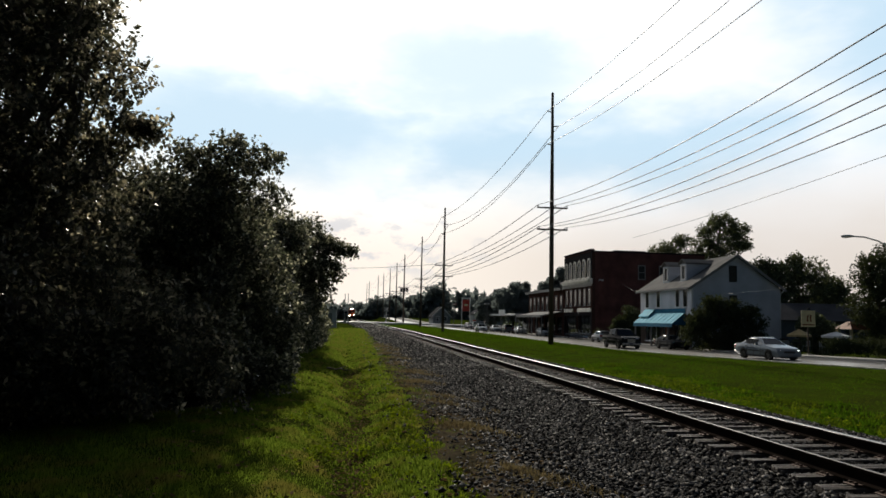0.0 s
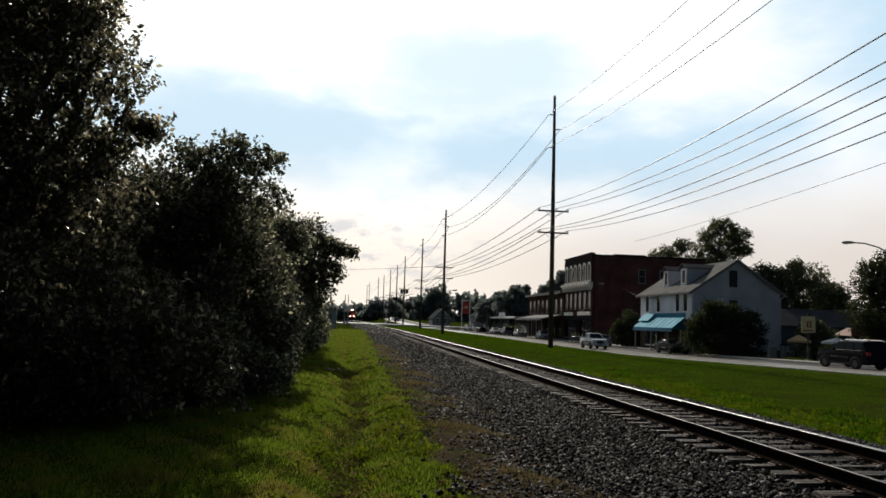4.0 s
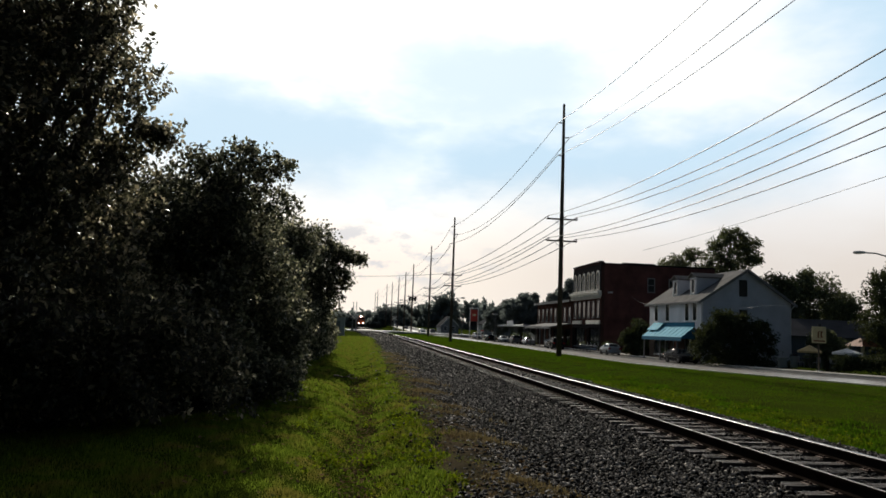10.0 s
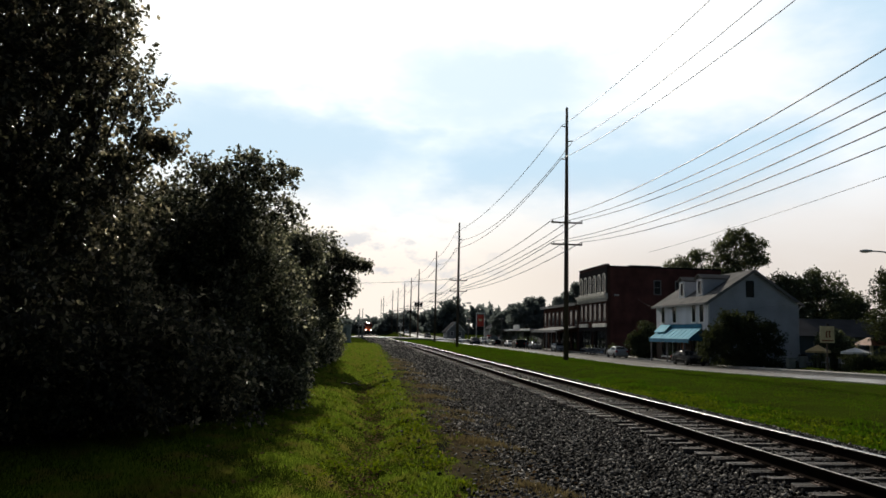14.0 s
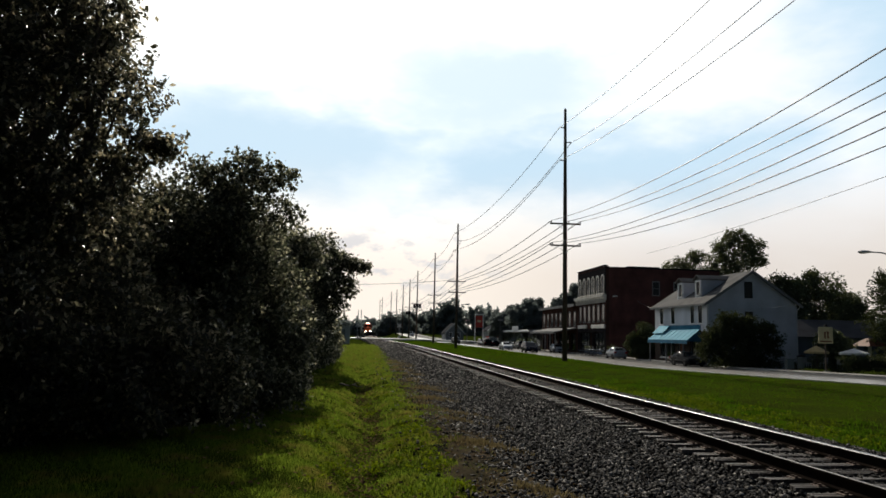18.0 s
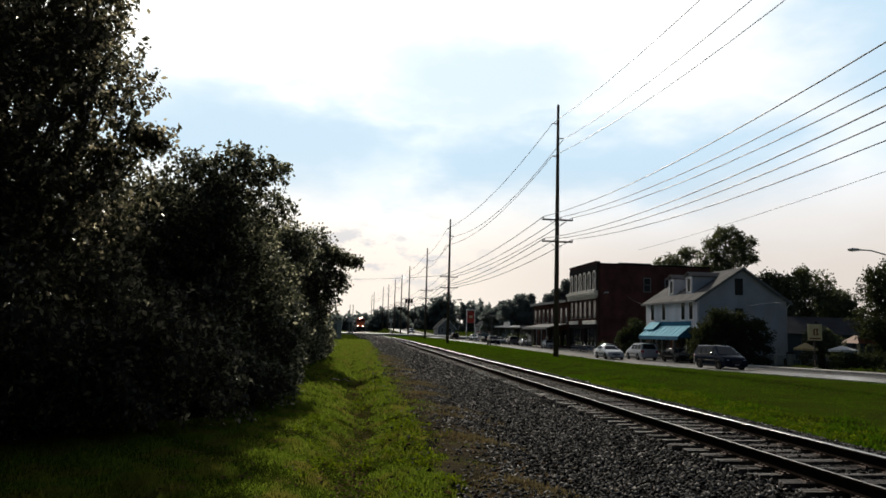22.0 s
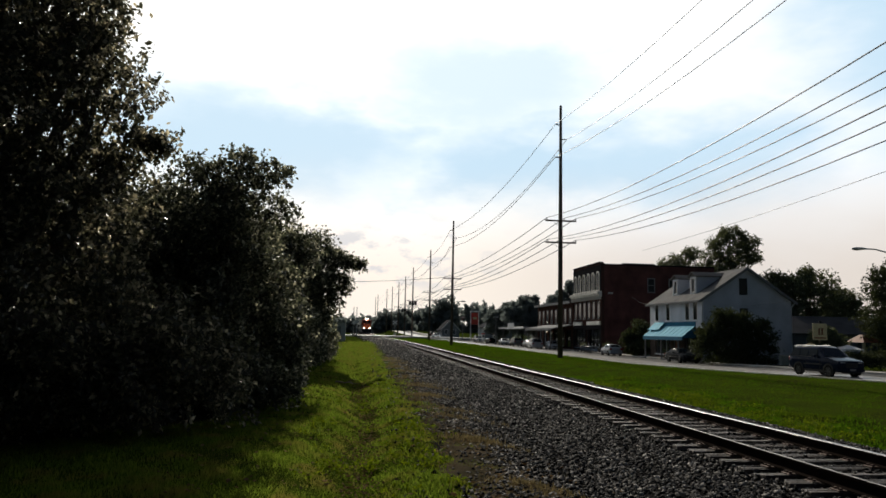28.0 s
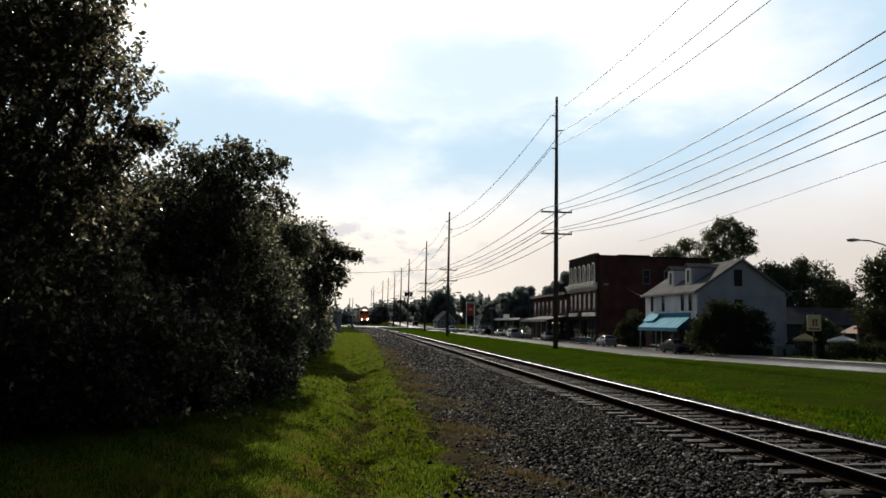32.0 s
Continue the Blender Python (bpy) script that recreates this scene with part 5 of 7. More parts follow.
def low_row():
    ob = thing("brick_shop_row", pose(32.0, 108.3, -0.8), "two-storey brown brick shop row with a porch roof", "building")
    W, H = 22.0, 7.2
    s = Shape()
    holes = [(1.0 + k * 3.6, 3.4 + k * 3.6, 0.5, 2.9) for k in range(6)]
    wall_cells(s, 0, W, 0, H, holes, "x", 0, 0.35)
    part("front_wall", s, M_BRICK_DARK, ob)
    part("side_wall", Shape().box(0.35, 12, 0, 0.3, 0, H), M_BRICK_DARK, ob)
    part("side_wall", Shape().box(0.35, 12, W - 0.3, W, 0, H), M_BRICK_DARK, ob)
    part("back_wall", Shape().box(11.7, 12, 0.3, W - 0.3, 0, H), M_BRICK_DARK, ob)
    part("roof", Shape().prism([(-0.6, -0.3, H), (12.3, -0.3, H + 0.5), (12.3, -0.3, H + 0.7), (-0.6, -0.3, H + 0.25)], (0, W + 0.6, 0)), M_SHINGLE, ob)
    part("eaves_board", Shape().box(-0.64, -0.6, -0.3, W + 0.3, H - 0.1, H + 0.3), M_EAVES, ob)
    for k in range(8):
        y = 1.4 + k * 2.75
        window(ob, "x", 0, y - 0.5, y + 0.5, 4.2, 6.3, depth=-0.008, bars=(1, 2), frame_mat=M_EAVES)
    for h in holes:
        window(ob, "x", 0, h[0], h[1], h[2], h[3], bars=(2, 1), frame_mat=M_SLATE)
    s = Shape().prism([(0, 0.5, 3.75), (-3.4, 0.5, 3.1), (-3.4, 0.5, 3.25), (0, 0.5, 3.95)], (0, 16.5, 0))
    p = part("porch_roof", s, M_EAVES, ob, "sloping porch roof")
    part("fascia", Shape().box(-3.45, -3.4, 0.5, 17.0, 2.95, 3.3), M_EAVES, p)
    for k in range(6):
        y = 0.8 + k * 3.1
        part("post", Shape().box(-3.3, -3.18, y - 0.06, y + 0.06, 0.1, 3.1), M_EAVES, p)
    return ob


def canopy_shop():
    ob = thing("canopy", pose(30.0, 133.0, -0.7), "white flat canopy on slim posts before a shop", "canopy")
    part("roof_slab", Shape().box(0, 8, 0, 29, 3.2, 3.55, bevel=0.04), M_TRIM, ob)
    part("raised_sign", Shape().prism([(-0.05, 9, 3.55), (-0.05, 15, 3.55), (-0.05, 14.5, 4.35), (-0.05, 9.5, 4.35)], (0.2, 0, 0)), M_TRIM, ob)
    for y in (0.4, 7, 14, 21, 28.4):
        for x in (0.3, 7.6):
            part("post", Shape().box(x - 0.1, x + 0.1, y - 0.1, y + 0.1, 0, 3.2), M_EAVES, ob)
    shop = thing("low_shop", pose(38.5, 132.0, -0.7), "low grey shop with a dark window front", "shop")
    s = Shape()
    holes = [(2, 8, 0.6, 2.6), (10, 12, 0.1, 2.5), (14, 24, 0.6, 2.6)]
    wall_cells(s, 0, 30, 0, 3.6, holes, "x", 0, 0.3)
    s.box(0.3, 9, 0, 0.3, 0, 3.6).box(0.3, 9, 29.7, 30, 0, 3.6).box(8.7, 9, 0.3, 29.7, 0, 3.6)
    part("wall", s, M_FARWALL, shop)
    part("roof", Shape().box(-0.2, 9.2, -0.2, 30.2, 3.6, 3.85), M_SLATE, shop)
    for h in holes:
        window(shop, "x", 0, *h, bars=(3, 1))


def gable_house(x, y, z, w, d, e, r, wall_mat, label, turn=0, roof_mat=None):
    ob = thing("far_house", pose(x, y, z, 0, 0, turn), label, "house")
    s = Shape()
    hs = [(w * 0.18, w * 0.34, 1.0, 2.3), (w * 0.62, w * 0.8, 1.0, 2.3)]
    wall_cells(s, 0, w, 0, e, hs, "y", 0, 0.2)
    s.prism([(0, 0, e), (w / 2, 0, r), (w, 0, e)], (0, 0.2, 0))
    s.prism([(0, d - 0.2, e), (w / 2, d - 0.2, r), (w, d - 0.2, e)], (0, 0.2, 0))
    s.box(0, 0.2, 0.2, d, 0, e).box(w - 0.2, w, 0.2, d, 0, e).box(0.2, w - 0.2, d - 0.2, d, 0, e)
    part("wall", s, wall_mat, ob)
    for h in hs:
        window(ob, "y", 0, *h, bars=(1, 2))
    k = (r - e) / (w / 2)
    for sx in (-1, 1):
        x0 = -0.4 if sx < 0 else w + 0.4
        part("roof", Shape().prism([(x0, -0.4, e - 0.4 * k), (w / 2, -0.4, r), (w / 2, -0.4, r + 0.2), (x0, -0.4, e - 0.4 * k + 0.2)], (0, d + 0.8, 0)), roof_mat or M_DARKROOF, ob)
        part("bargeboard", Shape().prism([(x0, -0.45, e - 0.4 * k - 0.1), (w / 2, -0.45, r - 0.1), (w / 2, -0.45, r + 0.22), (x0, -0.45, e - 0.4 * k + 0.22)], (0, 0.05, 0)), M_TRIM, ob)
    return ob


white_house()
brick_block()
low_row()
canopy_shop()
gable_house(25.0, 225.0, 0.0, 5.4, 12, 2.4, 5.2, M_FARWALL, "blue-grey house with a steep gable beyond the shops")
gable_house(40.0, 235.0, 0.0, 9, 12, 3.5, 6.5, M_FARWALL, "blue-grey house beyond the shops")


def long_shed():
    """Ridge along x, its eaves towards the garden."""
    ob = thing("low_building", pose(44.2, 78.0, -1.0), "low dark grey building with a grey roof behind the garden", "building")
    w, d, e, r = 15.0, 9.0, 3.3, 5.2
    s = Shape()
    holes = [(2.0, 3.2, 1.2, 2.6), (6.0, 7.2, 1.2, 2.6), (10.0, 11.2, 1.2, 2.6)]
    wall_cells(s, 0, w, 0, e, holes, "y", 0, 0.2)
    s.box(0.2, w - 0.2, d - 0.2, d, 0, e)
    for x in (0, w - 0.2):
        s.prism([(x, 0.2, 0), (x, d, 0), (x, d, e), (x, d / 2, r), (x, 0.2, e)], (0.2, 0, 0))
    part("wall", s, M_DARKWALL, ob)
    for h in holes:
        window(ob, "y", 0, *h, bars=(1, 2), frame_mat=M_EAVES)
    for sy in (0, 1):
        y0 = -0.4 if not sy else d + 0.4
        k = (r - e) / (d / 2) * 0.4
        part("roof", Shape().prism([(-0.4, y0, e - k), (-0.4, d / 2, r), (-0.4, d / 2, r + 0.15), (-0.4, y0, e - k + 0.15)], (w + 0.8, 0, 0)), M_DARKROOF, ob)


long_shed()
# ---- vehicles ----
def paint(name, c, c2=None, shine=0.25):
    return mat(name, c, 0.16, 0.0, color2=c2, spread=0.12, scale=1.5, fine=30, bump=0.0, coat=0.0, spec=shine)


P_WHITE = paint("white_car_paint", (0.48, 0.51, 0.55))
P_SILVER = paint("silver_car_paint", (0.15, 0.175, 0.21), shine=0.5)
P_PALE = paint("pale_silver_car_paint", (0.36, 0.38, 0.41), shine=0.5)
P_BLACK = paint("black_car_paint", (0.012, 0.013, 0.015), shine=0.02)
P_NAVY = paint("dark_blue_car_paint", (0.009, 0.014, 0.029), shine=0.04)
P_GREY = paint("grey_car_paint", (0.16, 0.17, 0.18))

# stations along the car: x from the nose, bottom, belt, top, half width, half width of the roof; the nose is at -y
SHAPES = {
    "sedan": dict(L=5.2, W=0.95, wheel=0.33, axles=(0.95, 3.95), st=[(0.0, 0.32, 0.62, 0.64, 0.72, 0.6), (0.12, 0.24, 0.70, 0.74, 0.88, 0.74), (0.6, 0.2, 0.82, 0.86, 0.94, 0.8),
             (1.55, 0.2, 0.93, 0.99, 0.95, 0.82), (2.35, 0.2, 0.97, 1.38, 0.95, 0.66), (2.75, 0.2, 0.98, 1.45, 0.95, 0.67), (3.45, 0.2, 0.99, 1.44, 0.95, 0.67),
             (4.25, 0.2, 1.0, 1.06, 0.95, 0.8), (4.95, 0.22, 0.95, 1.02, 0.92, 0.78), (5.15, 0.3, 0.85, 0.9, 0.82, 0.7), (5.2, 0.36, 0.7, 0.74, 0.76, 0.66)], cab=(3, 4, 6, 7)),
    "hatch": dict(L=4.2, W=0.88, wheel=0.31, axles=(0.8, 3.35), st=[(0.0, 0.32, 0.62, 0.64, 0.66, 0.56), (0.12, 0.24, 0.72, 0.76, 0.82, 0.7), (0.5, 0.2, 0.84, 0.88, 0.87, 0.74),
             (1.1, 0.2, 0.94, 1.0, 0.88, 0.76), (1.9, 0.2, 0.98, 1.42, 0.88, 0.62), (2.3, 0.2, 0.99, 1.48, 0.88, 0.62), (3.3, 0.2, 1.0, 1.44, 0.88, 0.62),
             (3.95, 0.2, 1.0, 1.08, 0.87, 0.74), (4.15, 0.28, 0.85, 0.9, 0.8, 0.7), (4.2, 0.34, 0.65, 0.7, 0.74, 0.66)], cab=(3, 4, 6, 7)),
    "van": dict(L=5.0, W=0.98, wheel=0.34, axles=(0.95, 3.95), st=[(0.0, 0.34, 0.66, 0.7, 0.74, 0.62), (0.12, 0.26, 0.78, 0.82, 0.92, 0.78), (0.5, 0.22, 0.92, 0.98, 0.97, 0.82),
             (1.05, 0.22, 1.03, 1.1, 0.98, 0.84), (1.95, 0.22, 1.07, 1.66, 0.98, 0.72), (2.4, 0.22, 1.08, 1.75, 0.98, 0.74), (4.6, 0.22, 1.08, 1.72, 0.98, 0.74),
             (4.9, 0.24, 1.05, 1.12, 0.96, 0.86), (4.97, 0.3, 0.8, 0.85, 0.92, 0.84), (5.0, 0.38, 0.6, 0.65, 0.88, 0.8)], cab=(3, 4, 6, 7)),
    "suv": dict(L=4.8, W=0.95, wheel=0.37, axles=(0.9, 3.75), st=[(0.0, 0.4, 0.78, 0.82, 0.76, 0.66), (0.1, 0.32, 0.92, 0.96, 0.9, 0.78), (0.5, 0.3, 1.02, 1.06, 0.94, 0.82),
             (1.35, 0.3, 1.1, 1.16, 0.95, 0.84), (1.95, 0.3, 1.14, 1.68, 0.95, 0.72), (2.3, 0.3, 1.15, 1.75, 0.95, 0.74), (4.3, 0.3, 1.15, 1.72, 0.95, 0.74),
             (4.65, 0.3, 1.12, 1.18, 0.94, 0.84), (4.77, 0.36, 0.9, 0.95, 0.9, 0.82), (4.8, 0.44, 0.7, 0.75, 0.86, 0.8)], cab=(3, 4, 6, 7)),
    "compact": dict(L=4.75, W=0.92, wheel=0.37, axles=(0.85, 3.75), st=[(0.0, 0.45, 0.82, 0.86, 0.78, 0.68), (0.1, 0.36, 0.96, 1.0, 0.88, 0.78), (0.45, 0.34, 1.04, 1.08, 0.91, 0.8),
             (1.4, 0.34, 1.1, 1.16, 0.92, 0.82), (1.95, 0.34, 1.13, 1.66, 0.92, 0.68), (2.15, 0.34, 1.14, 1.72, 0.92, 0.7), (2.85, 0.34, 1.14, 1.7, 0.92, 0.7),
             (3.0, 0.34, 1.14, 1.16, 0.92, 0.87), (4.65, 0.38, 1.13, 1.15, 0.92, 0.87), (4.75, 0.5, 1.1, 1.13, 0.9, 0.85)], cab=(3, 4, 6, 7)),
    "pickup": dict(L=5.9, W=1.0, wheel=0.40, axles=(1.05, 4.75), st=[(0.0, 0.45, 0.9, 0.94, 0.86, 0.74), (0.1, 0.36, 1.06, 1.1, 0.96, 0.84), (0.5, 0.34, 1.14, 1.18, 0.99, 0.86),
             (1.55, 0.34, 1.2, 1.26, 1.0, 0.88), (2.1, 0.34, 1.24, 1.8, 1.0, 0.76), (2.4, 0.34, 1.25, 1.88, 1.0, 0.78), (3.65, 0.34, 1.25, 1.86, 1.0, 0.78),
             (3.8, 0.34, 1.25, 1.27, 1.0, 0.95), (5.8, 0.38, 1.24, 1.26, 1.0, 0.95), (5.9, 0.5, 1.2, 1.24, 0.98, 0.92)], cab=(3, 4, 6, 7)),
}


def vehicle(kind, body_mat, label, category, lit=False, size=0.9):
    """A car whose nose looks to -y, on its wheels at z=0."""
    S = SHAPES[kind]
    run = 0.90 * size
    S = dict(st=[(r[0] * run, *[v * size for v in r[1:]]) for r in S["st"]], W=S["W"] * size, L=S["L"] * run, wheel=S["wheel"] * size,
             axles=tuple(a * run for a in S["axles"]), cab=S["cab"])
    st, W, L = S["st"], S["W"], S["L"]
    ob = thing({"sedan": "sedan_car", "hatch": "hatchback_car", "van": "minivan", "suv": "suv_car", "pickup": "pickup_truck", "compact": "pickup_truck"}[kind], pose(0, 0, 0), label, category)
    y_of = lambda u: u - L / 2
    rings = []
    for u, zb, zl, zt, w, wr in st:
        y = y_of(u)
        tall = zt - zl > 0.2
        half = [(w * 0.84, zb), (w * 0.95, zb + 0.1), (w * 0.99, zb + (zl - zb) * 0.35), (w, zb + (zl - zb) * 0.6), (w * 0.985, zb + (zl - zb) * 0.85), (w * 0.945, zl), (wr + 0.02 if tall else (w * 0.95 + wr) / 2 + 0.03, zt - (0.06 if tall else 0.02)),
                (wr * 0.86, zt), (0.0, zt + 0.015)]
        rings.append([(x, y, z) for x, z in half] + [(-x, y, z) for x, z in reversed(half[:-1])])
    body = part("body", Shape().loft(rings), body_mat, ob, smooth=True)
    body.data.set_sharp_from_angle(angle=radians(34))
    # windows lie just outside the cab
    a, b, c, d = S["cab"]

    def glass(name, quad, m0=0.07, m1=0.1, out=(0, 0, 0)):
        q = [Vector(p) for p in quad]
        n = (q[1] - q[0]).cross(q[3] - q[0]).normalized()
        mid = sum(q, Vector()) / 4
        if n.dot(mid - Vector((0, 0, 0.8))) < 0:
            n = -n
        def bil(s, t):
            return q[0].lerp(q[1], s).lerp(q[3].lerp(q[2], s), t) + n * 0.03
        pts = [bil(m0, m1), bil(1 - m0, m1), bil(1 - m0, 1 - m1), bil(m0, 1 - m1)]
        part(name, Shape().prism(pts, -n * 0.06), M_SCREEN if name == "windscreen" else M_CARGLASS, body)

    R = rings
    k = len(R[0])
    glass("windscreen", [R[a][6], R[a][k - 7], R[b][k - 8], R[b][7]], 0.06, 0.06)
    glass("rear_window", [R[d][6], R[d][k - 7], R[c][k - 8], R[c][7]], 0.08, 0.1)
    cuts = {"sedan": ((0.02, 0.5), (0.54, 0.98)), "hatch": ((0.0, 0.5), (0.54, 1.0)), "van": ((0.0, 0.32), (0.35, 0.66), (0.69, 1.0)),
            "suv": ((0.0, 0.34), (0.37, 0.68), (0.71, 1.0)), "pickup": ((0.0, 0.55), (0.6, 1.0)), "compact": ((0.0, 1.0),)}[kind]
    for s in (0, 1):
        g = lambda i, j: Vector(R[i][j if not s else k - 1 - j])
        lo0, hi0, lo1, hi1 = g(b, 5), g(b, 6), g(c, 5), g(c, 6)
        for t0, t1 in cuts:
            glass("side_window", [lo0.lerp(lo1, t0), lo0.lerp(lo1, t1), hi0.lerp(hi1, t1), hi0.lerp(hi1, t0)], 0.03, 0.1)
        if kind in ("sedan", "hatch", "suv"):
            glass("quarter_window", [g(c, 5), g(d, 5).lerp(g(c, 5), 0.45), g(c, 6).lerp(g(d, 6), 0.3), g(c, 6)], 0.05, 0.12)
        sg = 1 if not s else -1
        part("mirror", Shape().box(sg * W + (0 if sg > 0 else -0.2), sg * W + (0.2 if sg > 0 else 0), y_of(st[a][0] + 0.45), y_of(st[a][0] + 0.57), st[a][2] + 0.0, st[a][2] + 0.15, bevel=0.03), body_mat, body)
        wf, zf = st[1][4], st[1][2]
        part("headlight", Shape().box(sg * wf * 0.62 - 0.16, sg * wf * 0.62 + 0.16, y_of(0.02), y_of(0.2), zf - 0.17, zf - 0.02, bevel=0.03), M_LAMP_ON if lit else M_LAMP_OFF, body)
        zr = st[-3][2]
        part("tail_light", Shape().box(sg * W * 0.8 - 0.13, sg * W * 0.8 + 0.13, y_of(L - 0.16), y_of(L + 0.005), zr - 0.24, zr - 0.03, bevel=0.02), M_TAIL, body)
        for t in (0.3, 0.62):
            yy = y_of(st[b][0] + t * (st[d][0] - st[b][0]))
            part("door_handle", Shape().box(sg * W - 0.02, sg * W + 0.02, yy - 0.09, yy + 0.09, st[b][2] - 0.13, st[b][2] - 0.1), M_PLASTIC, body)
        part("window_trim", Shape().tube([Vector(g(b, 5)) + Vector((sg * 0.012, 0, 0.01)), Vector(g(c, 5)) + Vector((sg * 0.012, 0, 0.01))], 0.018, 5), M_PLASTIC, body)
        yc, zc = (y_of(S["axles"][0]) + y_of(S["axles"][1])) / 2, st[3][1] + (st[3][2] - st[3][1]) * 0.52
        half_run = (S["axles"][1] - S["axles"][0]) / 2 - S["wheel"] - 0.1
        part("rub_strip", Shape().box(sg * W - 0.012, sg * W + 0.012, yc - half_run, yc + half_run, zc - 0.035, zc + 0.035, bevel=0.005), M_PLASTIC, body)
        for t in (0.0, 0.5, 1.0):
            yy = y_of(st[a][0] + 0.25) * (1 - t) + y_of(st[c][0] + 0.05) * t
            part("door_seam", Shape().box(sg * W - 0.008, sg * W + 0.003, yy - 0.008, yy + 0.008, st[3][1] + 0.12, st[3][2] - 0.12), M_PLASTIC, body)
        part("sill_trim", Shape().box(sg * (W - 0.03) - 0.03, sg * (W - 0.03) + 0.03, y_of(S["axles"][0] + 0.45), y_of(S["axles"][1] - 0.45), st[3][1] - 0.02, st[3][1] + 0.1), M_PLASTIC, body)
    part("grille", Shape().box(-0.38, 0.38, y_of(-0.01), y_of(0.12), st[1][1] + 0.22, st[1][2] - 0.06, bevel=0.02), M_CHROME if kind == "pickup" else M_PLASTIC, body)
    part("number_plate", Shape().box(-0.17, 0.17, y_of(-0.075), y_of(-0.05), st[1][1] + 0.08, st[1][1] + 0.18), M_EAVES, body)
    part("lower_grille", Shape().box(-W * 0.6, W * 0.6, y_of(-0.01), y_of(0.2), st[1][1] - 0.06, st[1][1] + 0.03, bevel=0.01), M_PLASTIC, body)
    part("front_bumper", Shape().box(-W * 0.9, W * 0.9, y_of(-0.05), y_of(0.16), st[1][1] + 0.02, st[1][1] + 0.22, bevel=0.05), M_CHROME if kind == "pickup" else body_mat, body)
    part("rear_bumper", Shape().box(-W * 0.92, W * 0.92, y_of(L - 0.15), y_of(L + 0.05), st[-2][1] + 0.02, st[-2][1] + 0.22, bevel=0.05), M_CHROME if kind == "pickup" else body_mat, body)
    if kind in ("pickup", "compact"):
        u0, u1, zt = st[-3][0] + 0.08, st[-1][0] - 0.12, st[-2][3]
        part("load_bed", Shape().box(-W * 0.86, W * 0.86, y_of(u0), y_of(u1), zt + 0.002, zt + 0.03), M_PLASTIC, body)
        for sg in (-1, 1):
            part("bed_rail", Shape().box(sg * W * 0.9 - 0.04, sg * W * 0.9 + 0.04, y_of(u0), y_of(u1), zt, zt + 0.07, bevel=0.012), body_mat, body)
    if kind == "suv":
        for sg in (-1, 1):
            part("roof_rail", Shape().tube([(sg * 0.62 * size, y_of(u * size), z * size) for u, z in ((2.26, 1.74), (2.44, 1.81), (3.85, 1.79), (4.04, 1.72))], 0.022, 6), M_STEEL, body)
    r = S["wheel"]
    wheels = []
    for ax in S["axles"]:
        for sg in (-1, 1):
            w = new("wheel")
            w.parent = ob
            w.matrix_basis = pose(sg * (W - 0.085), y_of(ax), r)
            prof = [(-0.11, r * 0.62), (-0.115, r * 0.9), (-0.08, r), (0.08, r), (0.115, r * 0.9), (0.11, r * 0.62)]
            n = 20
            tyre = Shape().loft([[(px, math.cos(2 * math.pi * q / n) * pr, math.sin(2 * math.pi * q / n) * pr) for px, pr in prof] for q in range(n + 1)], close=True, caps=False)
            part("tyre", tyre, M_TYRE, w, smooth=True)
            rim = Shape().tube([(-0.06, 0, 0), (0.06, 0, 0)], r * 0.56, 16).tube([(-0.108, 0, 0), (0.108, 0, 0)], r * 0.16, 10)
            for q in range(5):
                t = 2 * math.pi * q / 5
                rim.box(-0.105, 0.105, -0.032, 0.032, 0.04, r * 0.58, pose(0, 0, 0, math.degrees(t), 0, 0))
            part("rim", rim, M_RIM, w)
            arch = [(sg * (W + 0.004), y_of(ax) + math.cos(t) * (r + 0.06), r + math.sin(t) * (r + 0.06)) for t in np.linspace(-0.5, math.pi + 0.5, 15)]
            part("wheel_arch", Shape().prism(arch, (-sg * 0.02, 0, 0)), M_PLASTIC, body)
            wheels.append(w)
    ob["wheels"] = len(wheels)
    return ob


def lane_pose(y, off, away=False):
    """Where a car stands on the road at y, off metres from the near edge."""
    x = float(road_x(y)) + off
    dx = (float(road_x(y + 1)) - float(road_x(y - 1))) / 2
    z = float(road_z(y)) + 0.05 * (1 - abs(off - 4.5) / 4.5)
    turn = -math.degrees(math.atan(dx))
    return pose(x, y, z, 0, 0, turn + (180 if away else 0))


# parked along the far kerb
PARKED = [("sedan", P_BLACK, "black parked sedan at the kerb", 65.4, 7.2, False), ("hatch", P_PALE, "silver parked hatchback at the kerb", 84.7, 7.2, True),
          ("hatch", P_WHITE, "white parked hatchback at the kerb", 111.5, 7.2, False), ("sedan", P_PALE, "silver parked sedan at the kerb", 127.2, 7.2, True),
          ("suv", P_GREY, "grey parked suv at the kerb", 137.5, 7.2, True), ("sedan", P_WHITE, "white parked sedan by the canopy", 147.5, 7.2, False),
          ("sedan", P_BLACK, "black parked sedan by the canopy", 160.2, 7.2, True), ("suv", P_PALE, "silver parked suv by the red sign", 174.2, 7.2, False)]
for kind, pm, lab, y, off, away in PARKED:
    v = vehicle(kind, pm, lab, "car")
    v.matrix_basis = lane_pose(y, off, away)

